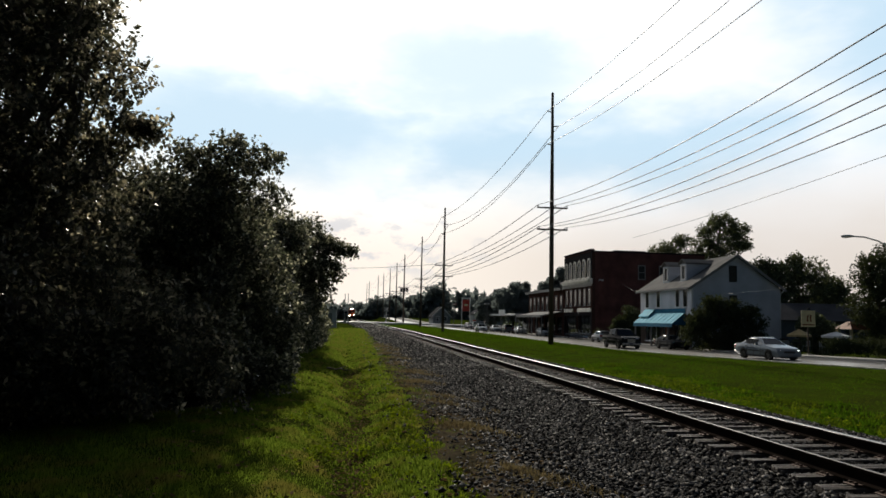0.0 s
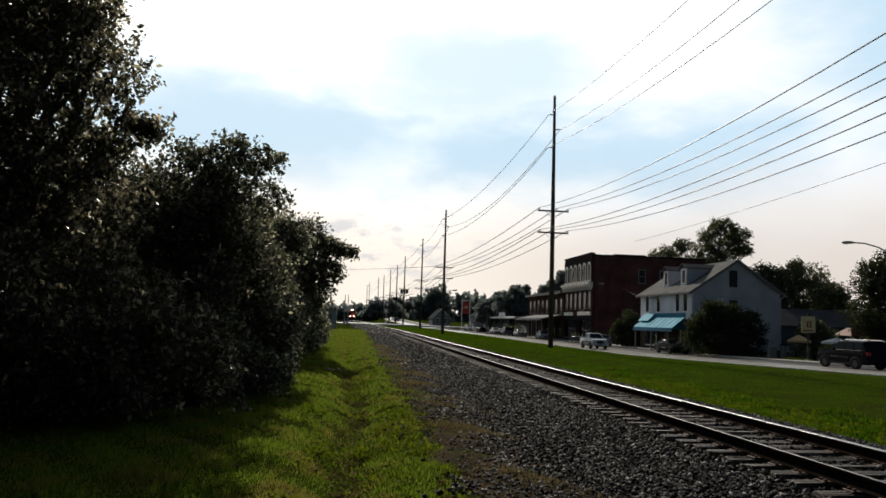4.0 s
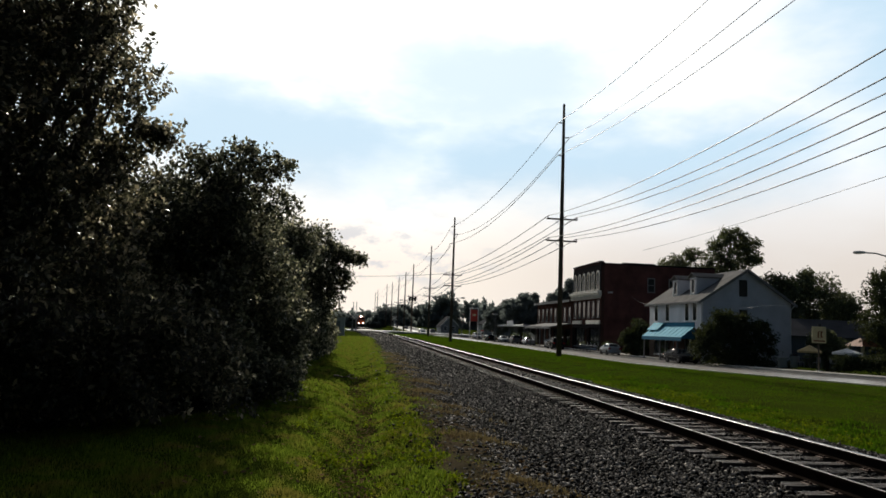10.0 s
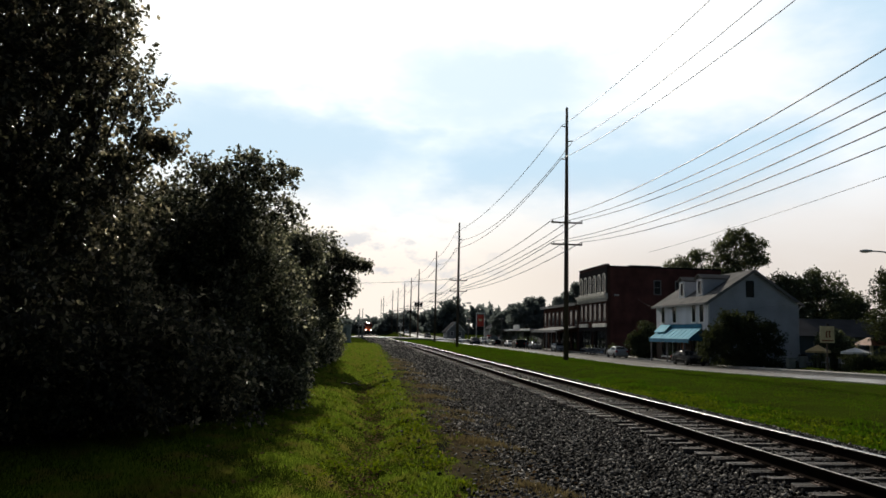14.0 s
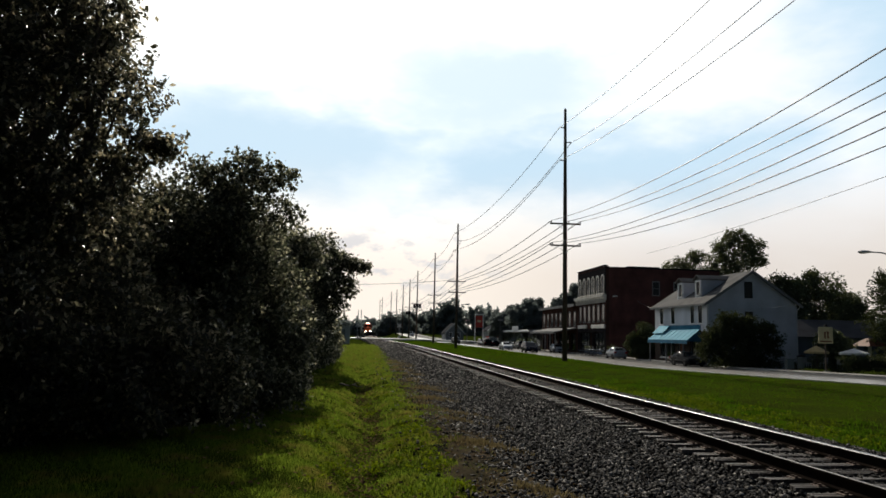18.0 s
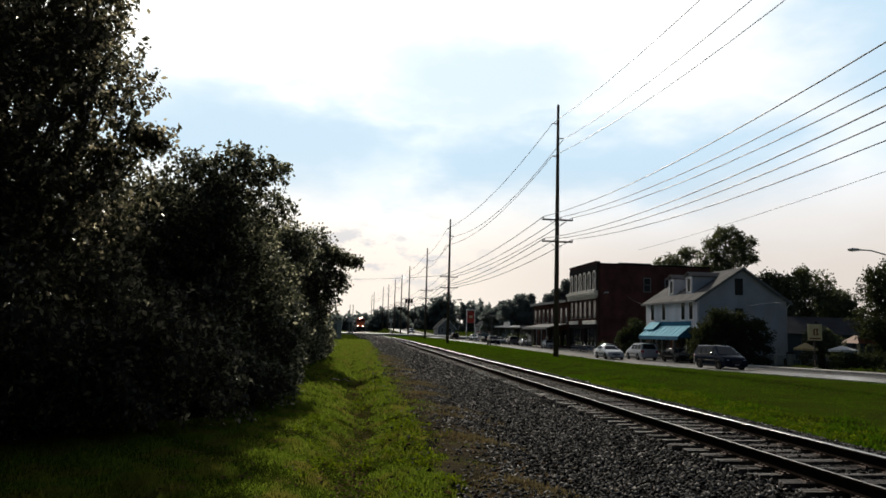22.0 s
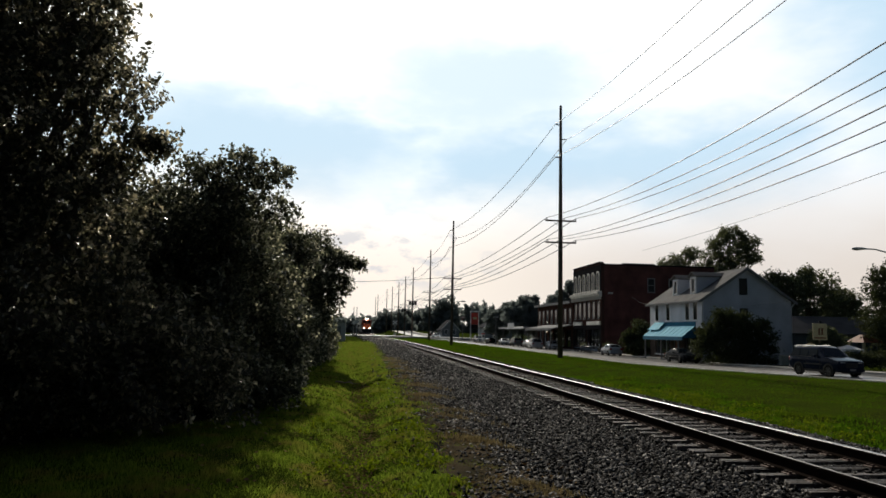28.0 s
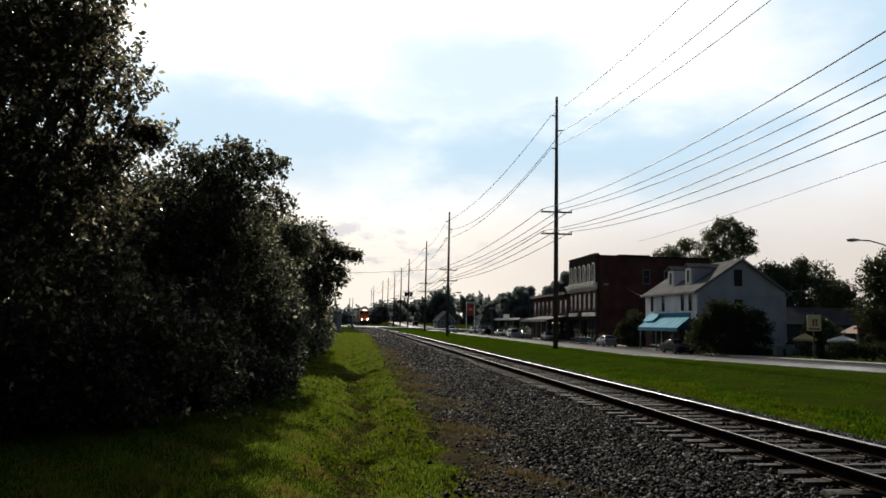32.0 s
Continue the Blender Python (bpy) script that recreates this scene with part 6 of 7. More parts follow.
# ---- train ----
def locomotive():
    """Nose to -y, wheels on the rail head."""
    ob = thing("locomotive", pose(0, 0, 0), "orange and black diesel locomotive with lit headlamps", "locomotive")
    part("frame", Shape().box(-1.5, 1.5, 0.3, 21, 0.95, 1.4, bevel=0.04), M_PLASTIC, ob)
    nose = Shape().loft([[(x * w, y, z0 + (z1 - z0) * zz) for x, zz in ((-1, 0), (1, 0), (1, 0.8), (0.7, 1), (-0.7, 1), (-1, 0.8))]
                         for y, w, z0, z1 in ((0.9, 1.0, 1.4, 3.0), (1.1, 1.15, 1.4, 3.25), (2.4, 1.2, 1.4, 3.3))])
    part("nose", nose, M_ORANGE, ob, "orange nose")
    cab = Shape().loft([[(x, y, z) for x, z in ((-1.5, 1.4), (1.5, 1.4), (1.5, zt - 0.5), (0.9, zt), (-0.9, zt), (-1.5, zt - 0.5))] for y, zt in ((2.4, 4.55), (2.7, 4.75), (5.2, 4.75))])
    part("cab", cab, M_ORANGE, ob, "orange cab")
    for x0, x1 in ((-1.15, -0.15), (0.15, 1.15)):
        part("windscreen", Shape().box(x0, x1, 2.37, 2.4, 3.4, 4.1), M_GLASS, ob)
    part("hood", Shape().loft([[(x, y, z) for x, z in ((-1.0, 1.4), (1.0, 1.4), (1.0, 4.2), (0.7, 4.55), (-0.7, 4.55), (-1.0, 4.2))] for y in (5.2, 20.4)]), M_ORANGE, ob)
    part("pilot", Shape().prism([(-1.4, 0.1, 0.15), (1.4, 0.1, 0.15), (1.5, 0.3, 1.0), (-1.5, 0.3, 1.0)], (0, 0.2, 0)), M_PLASTIC, ob, "black pilot plate")
    part("coupler", Shape().box(-0.15, 0.15, -0.5, 0.3, 0.7, 1.0, bevel=0.04), M_PLASTIC, ob)
    for sx in (-1, 1):
        part("ditch_light", Shape().tube([(sx * 0.88, 0.2, 1.65), (sx * 0.88, 0.32, 1.65)], 0.17, 12), M_TRAINLAMP, ob, "glowing ditch lamp")
        part("headlight", Shape().tube([(sx * 0.28, 2.26, 4.5), (sx * 0.28, 2.4, 4.5)], 0.17, 12), M_TRAINLAMP, ob, "glowing headlamp")
        part("handrail", Shape().tube([(sx * 1.45, 0.5, 1.4), (sx * 1.45, 0.5, 2.4), (sx * 1.45, 2.3, 2.4)], 0.025, 6), M_TRIM, ob)
        part("number_board", Shape().box(sx * 0.9 - 0.3, sx * 0.9 + 0.3, 2.33, 2.4, 4.25, 4.45), M_TRIM, ob)
    part("fuel_tank", Shape().box(-1.3, 1.3, 8, 13, 0.25, 0.95, bevel=0.1), M_PLASTIC, ob)
    for y in (2.5, 4.6, 6.7, 14.3, 16.4, 18.5):
        for sx in (-1, 1):
            part("wheel", Shape().tube([(sx * 0.69, y, 0.53), (sx * 0.82, y, 0.53)], 0.53, 20), M_STEEL, ob)
    return ob


def hopper(y):
    ob = thing("rail_wagon", pose(0, 0, 0), "dark covered rail wagon behind the locomotive", "rail wagon", "train wagons")
    part("body", Shape().loft([[(x, yy, z) for x, z in ((-1.0, zb), (1.0, zb), (1.5, 2.0), (1.5, 4.2), (0.9, 4.55), (-0.9, 4.55), (-1.5, 4.2), (-1.5, 2.0))] for yy, zb in ((0.3, 1.6), (1.5, 1.0), (15, 1.0), (16.2, 1.6))]), M_GREYPAINT, ob)
    part("frame", Shape().box(-1.4, 1.4, 0, 16.5, 0.9, 1.0), M_PLASTIC, ob)
    for yy in (1.2, 3.0, 13.5, 15.3):
        for sx in (-1, 1):
            part("wheel", Shape().tube([(sx * 0.69, yy, 0.45), (sx * 0.82, yy, 0.45)], 0.45, 18), M_STEEL, ob)
    return ob

# ---- street furniture and small things ----
def umbrella(x, y, z, r, top, canvas, label, drop=0.5):
    ob = thing("garden_umbrella", pose(x, y, z), label, "umbrella")
    n = 8
    rim = [(math.cos(2 * math.pi * k / n) * r, math.sin(2 * math.pi * k / n) * r, top - drop) for k in range(n)]
    for k in range(n):
        a, b = Vector(rim[k]), Vector(rim[(k + 1) % n])
        part("canopy_panel", Shape().prism([a, b, (0, 0, top)], (0, 0, 0.015)), canvas, ob)
        part("rib", Shape().tube([(0, 0, top - 0.03), a - Vector((0, 0, 0.02))], 0.012, 5), M_STEEL, ob)
        part("valance", Shape().prism([a, b, b - Vector((0, 0, 0.14)), a - Vector((0, 0, 0.14))], (0, 0.01, 0)), canvas, ob)
    part("pole", Shape().tube([(0, 0, 0), (0, 0, top + 0.1)], 0.025, 8), M_POLE, ob)
    part("base", Shape().tube([(0, 0, 0), (0, 0, 0.06), (0, 0, 0.1)], [0.28, 0.28, 0.06], 16), M_PLASTIC, ob)
    return ob


umbrella(37.0, 57.0, -0.5, 0.95, 1.85, M_TAN, "tan garden umbrella over a table")
umbrella(38.9, 55.0, -0.5, 1.1, 1.7, M_WHITECANVAS, "white garden umbrella behind the hedge", 0.36)

# cafe tables and chairs under them
def garden_table(x, y, z):
    ob = thing("garden_table", pose(x, y, z), "dark round garden table under the umbrella", "table")
    part("tabletop", Shape().tube([(0, 0, 0.7), (0, 0, 0.74)], 0.5, 20), M_PLASTIC, ob)
    part("leg", Shape().tube([(0.06, 0, 0), (0.06, 0, 0.7)], 0.03, 8), M_PLASTIC, ob)
    part("foot", Shape().tube([(0.06, 0, 0), (0.06, 0, 0.04)], 0.28, 16), M_PLASTIC, ob)


def garden_chair(x, y, z, turn):
    ob = thing("garden_chair", pose(x, y, z, 0, 0, turn), "pale garden chair beside the table", "chair", "chairs in the garden")
    part("seat", Shape().box(-0.23, 0.23, -0.22, 0.22, 0.42, 0.46, bevel=0.01), M_STEEL, ob)
    part("backrest", Shape().box(-0.22, 0.22, 0.2, 0.24, 0.5, 0.88, bevel=0.01), M_STEEL, ob)
    for sx in (-0.2, 0.2):
        part("leg", Shape().tube([(sx, -0.2, 0), (sx, -0.19, 0.43)], 0.014, 6), M_STEEL, ob)
        part("leg", Shape().tube([(sx, 0.24, 0), (sx, 0.2, 0.43), (sx, 0.22, 0.88)], 0.014, 6), M_STEEL, ob)


garden_table(37.0, 57.5, -0.5)
garden_table(38.9, 55.6, -0.5)
for x, y, t in ((36.3, 57.2, 90), (37.8, 57.3, -80), (38.1, 55.5, 85), (39.7, 55.4, -90)):
    garden_chair(x, y, -0.5, t)

# sign board on a post, with a dark emblem
sg = thing("sign_board", pose(33.6, 50.6, -0.55), "cream sign board with a brown emblem on a post", "sign")
part("post", Shape().tube([(0, 0.06, 0), (0, 0.06, 3.3)], 0.05, 8), M_POLE, sg)
part("panel", Shape().box(-0.56, 0.56, -0.03, 0.03, 2.1, 3.3, bevel=0.015), M_SIGNCREAM, sg)
e = part("emblem", Shape().prism([(-0.15, -0.036, 2.5), (0.02, -0.036, 2.45), (-0.02, -0.036, 2.75), (0.05, -0.036, 2.98), (-0.12, -0.036, 2.92)], (0, 0.005, 0)), M_BROWN, sg, "brown emblem")
part("emblem", Shape().prism([(0.1, -0.036, 2.45), (0.28, -0.036, 2.5), (0.2, -0.036, 2.72), (0.28, -0.036, 2.95), (0.1, -0.036, 3.0)], (0, 0.005, 0)), M_BROWN, sg, "brown emblem")
part("lettering_bar", Shape().box(-0.45, 0.45, -0.036, -0.031, 2.2, 2.3), M_BROWN, sg)
part("finial", Shape().tube([(0.1, 0.06, 3.3), (0.1, 0.06, 3.5)], [0.12, 0.1], 8), M_PLASTIC, sg)
part("foot", Shape().box(-0.15, 0.2, -0.1, 0.2, 0, 0.12), M_KERB, sg)

# street lamp on a bent arm
sl = thing("street_lamp", pose(35.9, 44.5, -0.4), "grey cobra-head street lamp on a curved arm", "street lamp")
part("mast", Shape().tube([(0, 0, 0), (0, 0, 4), (0, 0, 7.2)], [0.11, 0.09, 0.07], 10), M_LAMPGREY, sl)
part("arm", Shape().tube([(0, 0, 6.9), (-0.4, 0, 7.35), (-1.2, 0, 7.75), (-2.2, 0, 7.98), (-3.2, 0, 8.0)], [0.06, 0.055, 0.05, 0.048, 0.045], 8), M_LAMPGREY, sl)
part("lamp_head", Shape().loft([[(x, math.cos(a) * w, 8.0 + dz + math.sin(a) * h) for a in np.linspace(0, 2 * math.pi, 10, endpoint=False)] for x, w, h, dz in
     ((-2.9, 0.05, 0.05, 0.0), (-3.15, 0.13, 0.09, 0.0), (-3.5, 0.17, 0.12, -0.02), (-3.75, 0.13, 0.09, -0.03), (-3.85, 0.04, 0.04, -0.02))]), M_LAMPGREY, sl)

# clipped hedge along the garden
rng = np.random.default_rng(8)
hb = [(36.6 + 0.8 * k, 52.4 + 0.05 * k, 0.05, 0.8, 0.7, 0.75) for k in range(14)]
hd = leaf_cloud("hedge", None, hb, 16000, 0.11, M_LEAF_DARK, 140, 0.3, 0.2, 2.0)
tagged(hd, "dark clipped hedge before the garden", "hedge")
hb = [(31.4 + 0.7 * k, 63.0, -0.45, 0.7, 0.6, 0.55) for k in range(12)]
tagged(leaf_cloud("hedge", None, hb, 9000, 0.11, M_LEAF_DARK, 141, 0.3, 0.2, 2.0), "low dark hedge at the foot of the house", "hedge")

# box and bin before the house
bx = thing("utility_box", pose(34.3, 56.5, -0.55), "pale metal utility box beside the pavement", "utility box")
part("body", Shape().box(-0.3, 0.3, -0.22, 0.22, 0.0, 0.75, bevel=0.03), M_GREYPAINT, bx)
part("lid", Shape().box(-0.33, 0.33, -0.25, 0.25, 0.75, 0.81, bevel=0.02), M_GREYPAINT, bx)
bn = thing("litter_bin", pose(36.0, 57.6, -0.55), "grey litter bin beside the house", "bin")
part("body", Shape().tube([(0, 0, 0), (0, 0, 0.95)], [0.27, 0.32], 14), M_GREYPAINT, bn)
part("lid", Shape().tube([(0, 0, 0.95), (0, 0, 1.05), (0, 0, 1.12)], [0.34, 0.32, 0.12], 14), M_SLATE, bn)

# kiosk with a red-brown roof
kk = thing("kiosk", pose(44.0, 60.4, -0.6), "small open kiosk with a red-brown hipped roof", "kiosk")
part("roof", Shape().loft([[(0.0, -0.3, 2.0), (1.9, -0.3, 2.0), (1.9, 2.3, 2.0), (0.0, 2.3, 2.0)], [(0.7, 0.8, 2.7), (1.2, 0.8, 2.7), (1.2, 1.2, 2.7), (0.7, 1.2, 2.7)]]), M_BROWN, kk)
for x in (0.2, 1.7):
    for y in (0.0, 2.0):
        part("post", Shape().box(x - 0.09, x + 0.09, y - 0.09, y + 0.09, 0, 2.0), M_SIGNCREAM, kk)
part("counter", Shape().box(0.3, 1.6, 0.0, 0.3, 0.0, 0.95), M_SIGNCREAM, kk)

# motorcycles parked before the brick building
def motorcycle(x, y, z, turn):
    ob = thing("motorcycle", pose(x, y, z, 0, 8, turn), "parked motorcycle with pale panels", "motorcycle", "motorcycles at the kerb")
    for yy in (-0.72, 0.72):
        n = 18
        prof = [(-0.06, 0.24), (-0.05, 0.31), (0.05, 0.31), (0.06, 0.24)]
        part("wheel", Shape().loft([[(px, yy + math.cos(2 * math.pi * q / n) * pr, 0.31 + math.sin(2 * math.pi * q / n) * pr) for px, pr in prof] for q in range(n + 1)], caps=False), M_TYRE, ob)
        part("rim", Shape().tube([(-0.03, yy, 0.31), (0.03, yy, 0.31)], 0.12, 12), M_RIM, ob)
    part("engine", Shape().box(-0.17, 0.17, -0.3, 0.25, 0.22, 0.6, bevel=0.06), M_CHROME, ob)
    part("tank", Shape().loft([[(math.cos(a) * w, yv, 0.78 + math.sin(a) * h) for a in np.linspace(0, 2 * math.pi, 10, endpoint=False)] for yv, w, h in ((-0.45, 0.06, 0.06), (-0.3, 0.16, 0.14), (0.0, 0.15, 0.12), (0.12, 0.08, 0.05))]), P_SILVER, ob)
    part("saddle", Shape().box(-0.14, 0.14, 0.08, 0.75, 0.7, 0.82, bevel=0.05), M_PLASTIC, ob)
    part("fork", Shape().tube([(0, -0.72, 0.31), (0, -0.48, 0.95)], 0.04, 8), M_CHROME, ob)
    part("handlebar", Shape().tube([(-0.38, -0.35, 1.02), (-0.1, -0.45, 0.98), (0.1, -0.45, 0.98), (0.38, -0.35, 1.02)], 0.016, 6), M_CHROME, ob)
    part("screen", Shape().prism([(-0.2, -0.52, 0.95), (0.2, -0.52, 0.95), (0.14, -0.42, 1.3), (-0.14, -0.42, 1.3)], (0, 0.01, 0)), M_WHITECANVAS, ob)
    part("fender", Shape().box(-0.08, 0.08, 0.5, 1.05, 0.6, 0.7, bevel=0.03), P_SILVER, ob)


for k in range(5):
    y = 93.0 + 1.5 * k
    motorcycle(float(road_x(y)) + 8.0, y, float(road_z(y)) + 0.01, 62)

# stone planters on the pavement
for y in (90.5, 100.8):
    pl = thing("planter", pose(31.3, y, -0.45), "pale stone planter with low plants", "planter")
    part("tub", Shape().tube([(0, 0, 0), (0, 0, 0.45), (0, 0, 0.5)], [0.35, 0.45, 0.48], 12), M_STONEWORK, pl)
    pt = leaf_cloud("plants", pl, [(0, 0, 0.65, 0.45, 0.45, 0.3)], 600, 0.12, M_LEAF_FAR, 150 + int(y), 0.2, 0.1)
    tagged(pt, kind="stuff")

# signal cabinet and crossing signals
cb = thing("signal_cabinet", pose(-3.3, 111.5, -0.3), "grey-green metal signal cabinet beside the track", "cabinet")
part("body", Shape().box(-1.25, 1.1, -1.2, 1.2, 0.15, 2.95, bevel=0.03), M_CABINET, cb)
part("roof", Shape().prism([(-1.35, -1.3, 2.95), (-0.1, -1.3, 3.1), (1.2, -1.3, 2.95)], (0, 2.6, 0)), M_GREYPAINT, cb)
part("door", Shape().box(-0.45, 0.45, -1.23, -1.2, 0.3, 2.4, bevel=0.005), M_GREYPAINT, cb)
part("handle", Shape().box(0.3, 0.34, -1.27, -1.23, 1.2, 1.4), M_STEEL, cb)
part("plinth", Shape().box(-1.3, 1.15, -1.25, 1.25, 0, 0.15), M_KERB, cb)


def crossing_signal(x, y, z, h):
    ob = thing("crossing_signal", pose(x, y, z), "grey crossing signal mast with dark lamp hoods", "signal")
    part("mast", Shape().tube([(0, 0, 0), (0, 0, h)], 0.09, 8), M_STEEL, ob)
    part("base", Shape().box(-0.3, 0.3, -0.3, 0.3, 0, 0.7, bevel=0.05), M_STEEL, ob)
    arm = part("lamp_arm", Shape().tube([(-0.6, -0.1, 2.6), (0.6, -0.1, 2.6)], 0.04, 6), M_STEEL, ob)
    for sx in (-0.55, 0.55):
        part("lamp_hood", Shape().tube([(sx, -0.35, 2.6), (sx, -0.1, 2.6)], [0.26, 0.24], 12), M_PLASTIC, arm)
    for a in (38, -38):
        part("crossbuck_blade", Shape().box(-0.75, 0.75, -0.14, -0.11, -0.1, 0.1, pose(0, 0, 3.6, 0, a, 0)), M_TRIM, ob)


crossing_signal(-0.95, 188.0, 0.1, 7.4)
crossing_signal(-1.75, 190.0, 0.1, 7.4)
crossing_signal(9.5, 203.0, 0.3, 4.2)

# tall red sign between white posts, lamp posts and forecourt posts
rs = thing("pylon_sign", pose(26.6, 170.0, -0.4), "tall red sign panel between two pale posts", "sign")
for x in (-0.95, 0.95):
    part("post", Shape().box(x - 0.09, x + 0.09, -0.1, 0.1, 0, 7.0), M_TRIM, rs)
part("top_bar", Shape().box(-1.1, 1.1, -0.15, 0.15, 6.8, 7.05), M_TRIM, rs)
part("panel", Shape().box(-0.8, 0.8, -0.12, 0.12, 3.9, 6.6, bevel=0.02), M_SIGNRED, rs)
part("emblem", Shape().box(-0.4, 0.4, -0.13, -0.12, 5.1, 5.6), M_SIGNCREAM, rs)
part("price_panel", Shape().box(-0.8, 0.8, -0.1, 0.1, 2.9, 3.8), M_SLATE, rs)
for x, y, h in ((27.2, 146.0, 5.2), (24.6, 176.0, 5.6)):
    lp = thing("lamp_post", pose(x, y, -0.5), "pale lamp post on the forecourt", "lamp post")
    part("mast", Shape().tube([(0, 0, 0), (0, 0, h)], 0.09, 8), M_EAVES, lp)
    part("lamp_head", Shape().box(-0.5, 0.5, -0.2, 0.2, h, h + 0.22, bevel=0.03), M_STEEL, lp)
for x, y in ((29.0, 172.0), (31.0, 168.0)):
    pp = thing("fuel_pump", pose(x, y, -0.4), "white and red pump on the forecourt", "pump")
    part("body", Shape().box(-0.35, 0.35, -0.3, 0.3, 0, 1.6, bevel=0.04), M_TRIM, pp)
    part("display", Shape().box(-0.25, 0.25, -0.32, -0.3, 1.0, 1.4), M_SLATE, pp)
    part("topper", Shape().box(-0.4, 0.4, -0.2, 0.2, 1.6, 1.9), M_SIGNRED, pp)

# thin dark forked bar in the grass
rng = np.random.default_rng(77)
fb = Shape()
branch(fb, (-0.75, 25.0, -0.16), (0.0, 23.9, -0.14), 0.035, 0.012, rng, 0.05)
branch(fb, (-0.4, 24.5, -0.15), (-0.05, 24.7, -0.05), 0.018, 0.006, rng, 0.06)
tagged(new("dark_forked_bar", fb.mesh("dark_forked_bar", M_BARK)), "thin dark forked bar lying in the grass", "branch")

# ---- grass ----
def blades(name, x, y, h, material, seed, lean=0.35, wide=0.09, simple=False):
    rng = np.random.default_rng(seed)
    n = len(x)
    z = ground_z(x, y) - 0.03
    a = rng.uniform(0, 6.28, n)
    w = h * wide * rng.uniform(0.7, 1.4, n)
    la, ll = rng.uniform(0, 6.28, n), h * lean * rng.uniform(0.2, 1.5, n)
    ca, sa = np.cos(a) * w, np.sin(a) * w
    b0 = np.stack((x - ca, y - sa, z), -1)
    b1 = np.stack((x + ca, y + sa, z), -1)
    mx, my = x + np.cos(la) * ll * 0.3, y + np.sin(la) * ll * 0.3
    m0 = np.stack((mx - ca * 0.8, my - sa * 0.8, z + h * 0.55), -1)
    m1 = np.stack((mx + ca * 0.8, my + sa * 0.8, z + h * 0.55), -1)
    tip = np.stack((x + np.cos(la) * ll, y + np.sin(la) * ll, z + h * rng.uniform(0.85, 1.05, n)), -1)
    if simple:
        F = (3 * np.arange(n)[:, None] + np.array((0, 1, 2))).ravel()
        return new(name, fast_mesh(name, np.stack((b0, b1, tip), 1).reshape(-1, 3), F, np.full(n, 3), material))
    V = np.stack((b0, b1, m1, m0, tip), 1).reshape(-1, 3)
    i = 5 * np.arange(n)[:, None]
    F = np.concatenate((i + np.array((0, 1, 2)), i + np.array((0, 2, 3)), i + np.array((3, 2, 4))), 1).ravel()
    return new(name, fast_mesh(name, V, F, np.full(3 * n, 3), material))


def clumpy(x, y, f, s):
    """0 to 1: uneven growth."""
    return 0.5 + 0.25 * (np.sin(x * f + s) * np.sin(y * f * 0.8 + s * 2) + np.sin(x * f * 2.7 + y * f * 1.9 + s))


def grass_band(n, d0, d1, y0, y1, h, seed, material, label, power=1.6, name="grass", edge=None, from_road=False, simple=False):
    rng = np.random.default_rng(seed)
    y = y0 + (y1 - y0) * rng.random(n) ** power
    u = rng.random(n)
    x = track_x(y) + d0 + (d1 - d0) * u
    if from_road:
        x = track_x(y) + d0 + (road_x(y) + 0.95 - track_x(y) - d0) * u
    c = clumpy(x, y, 1.9, seed)
    keep = rng.random(n) < 0.35 + 0.9 * c
    if edge == "ballast":
        keep &= rng.random(n) < np.clip((x - bush_edge(y) + 0.5) / 0.8, 0, 1)
        keep &= rng.random(n) > 0.6 * clumpy(x, y, 2.5, 9) * np.exp(-((x - 0.15 - 0.12 * np.sin(y * 0.45)) / 0.2) ** 2) * (y < 30)
        keep &= rng.random(n) < np.clip((-4.55 + 0.25 * np.sin(y * 0.8) + 0.5 * (clumpy(x, y, 1.3, 3) - 0.5) - (x - track_x(y))) / 0.4, 0, 1)
    if edge == "fringe":
        keep &= rng.random(n) < np.clip(1 - np.abs(x - track_x(y) + 4.3 + 0.2 * np.sin(y * 0.7)) / 0.75, 0, 1) * np.clip(6.0 * clumpy(x, y, 1.9, 4) - 3.7, 0, 1)
    x, y, c = x[keep], y[keep], c[keep]
    hh = h * (0.45 + 0.9 * c) * rng.uniform(0.5, 1.3, len(x)) * (1 + 0.012 * (y - y0))
    return tagged(blades(name, x, y, hh, material, seed, wide=0.16 if simple else 0.09, simple=simple), label, "grass", kind="stuff")


grass_band(170000, -11.5, -4.2, 6.0, 17, 0.055, 201, M_BLADE, "green uneven grass beside the gravel", edge="ballast")
grass_band(90000, -11.0, -3.6, 16, 60, 0.085, 202, M_BLADE, "green uneven grass beside the gravel", edge="ballast", simple=True)
grass_band(230000, -5.4, -3.2, 3.5, 50, 0.10, 203, M_BLADE_DRY, "dry brownish grass and weeds along the gravel", name="dry_grass", edge="fringe")
grass_band(120000, 2.6, 14, 9, 75, 0.05, 204, M_LAWN, "green mown grass between the railway and the street", from_road=True, simple=True)

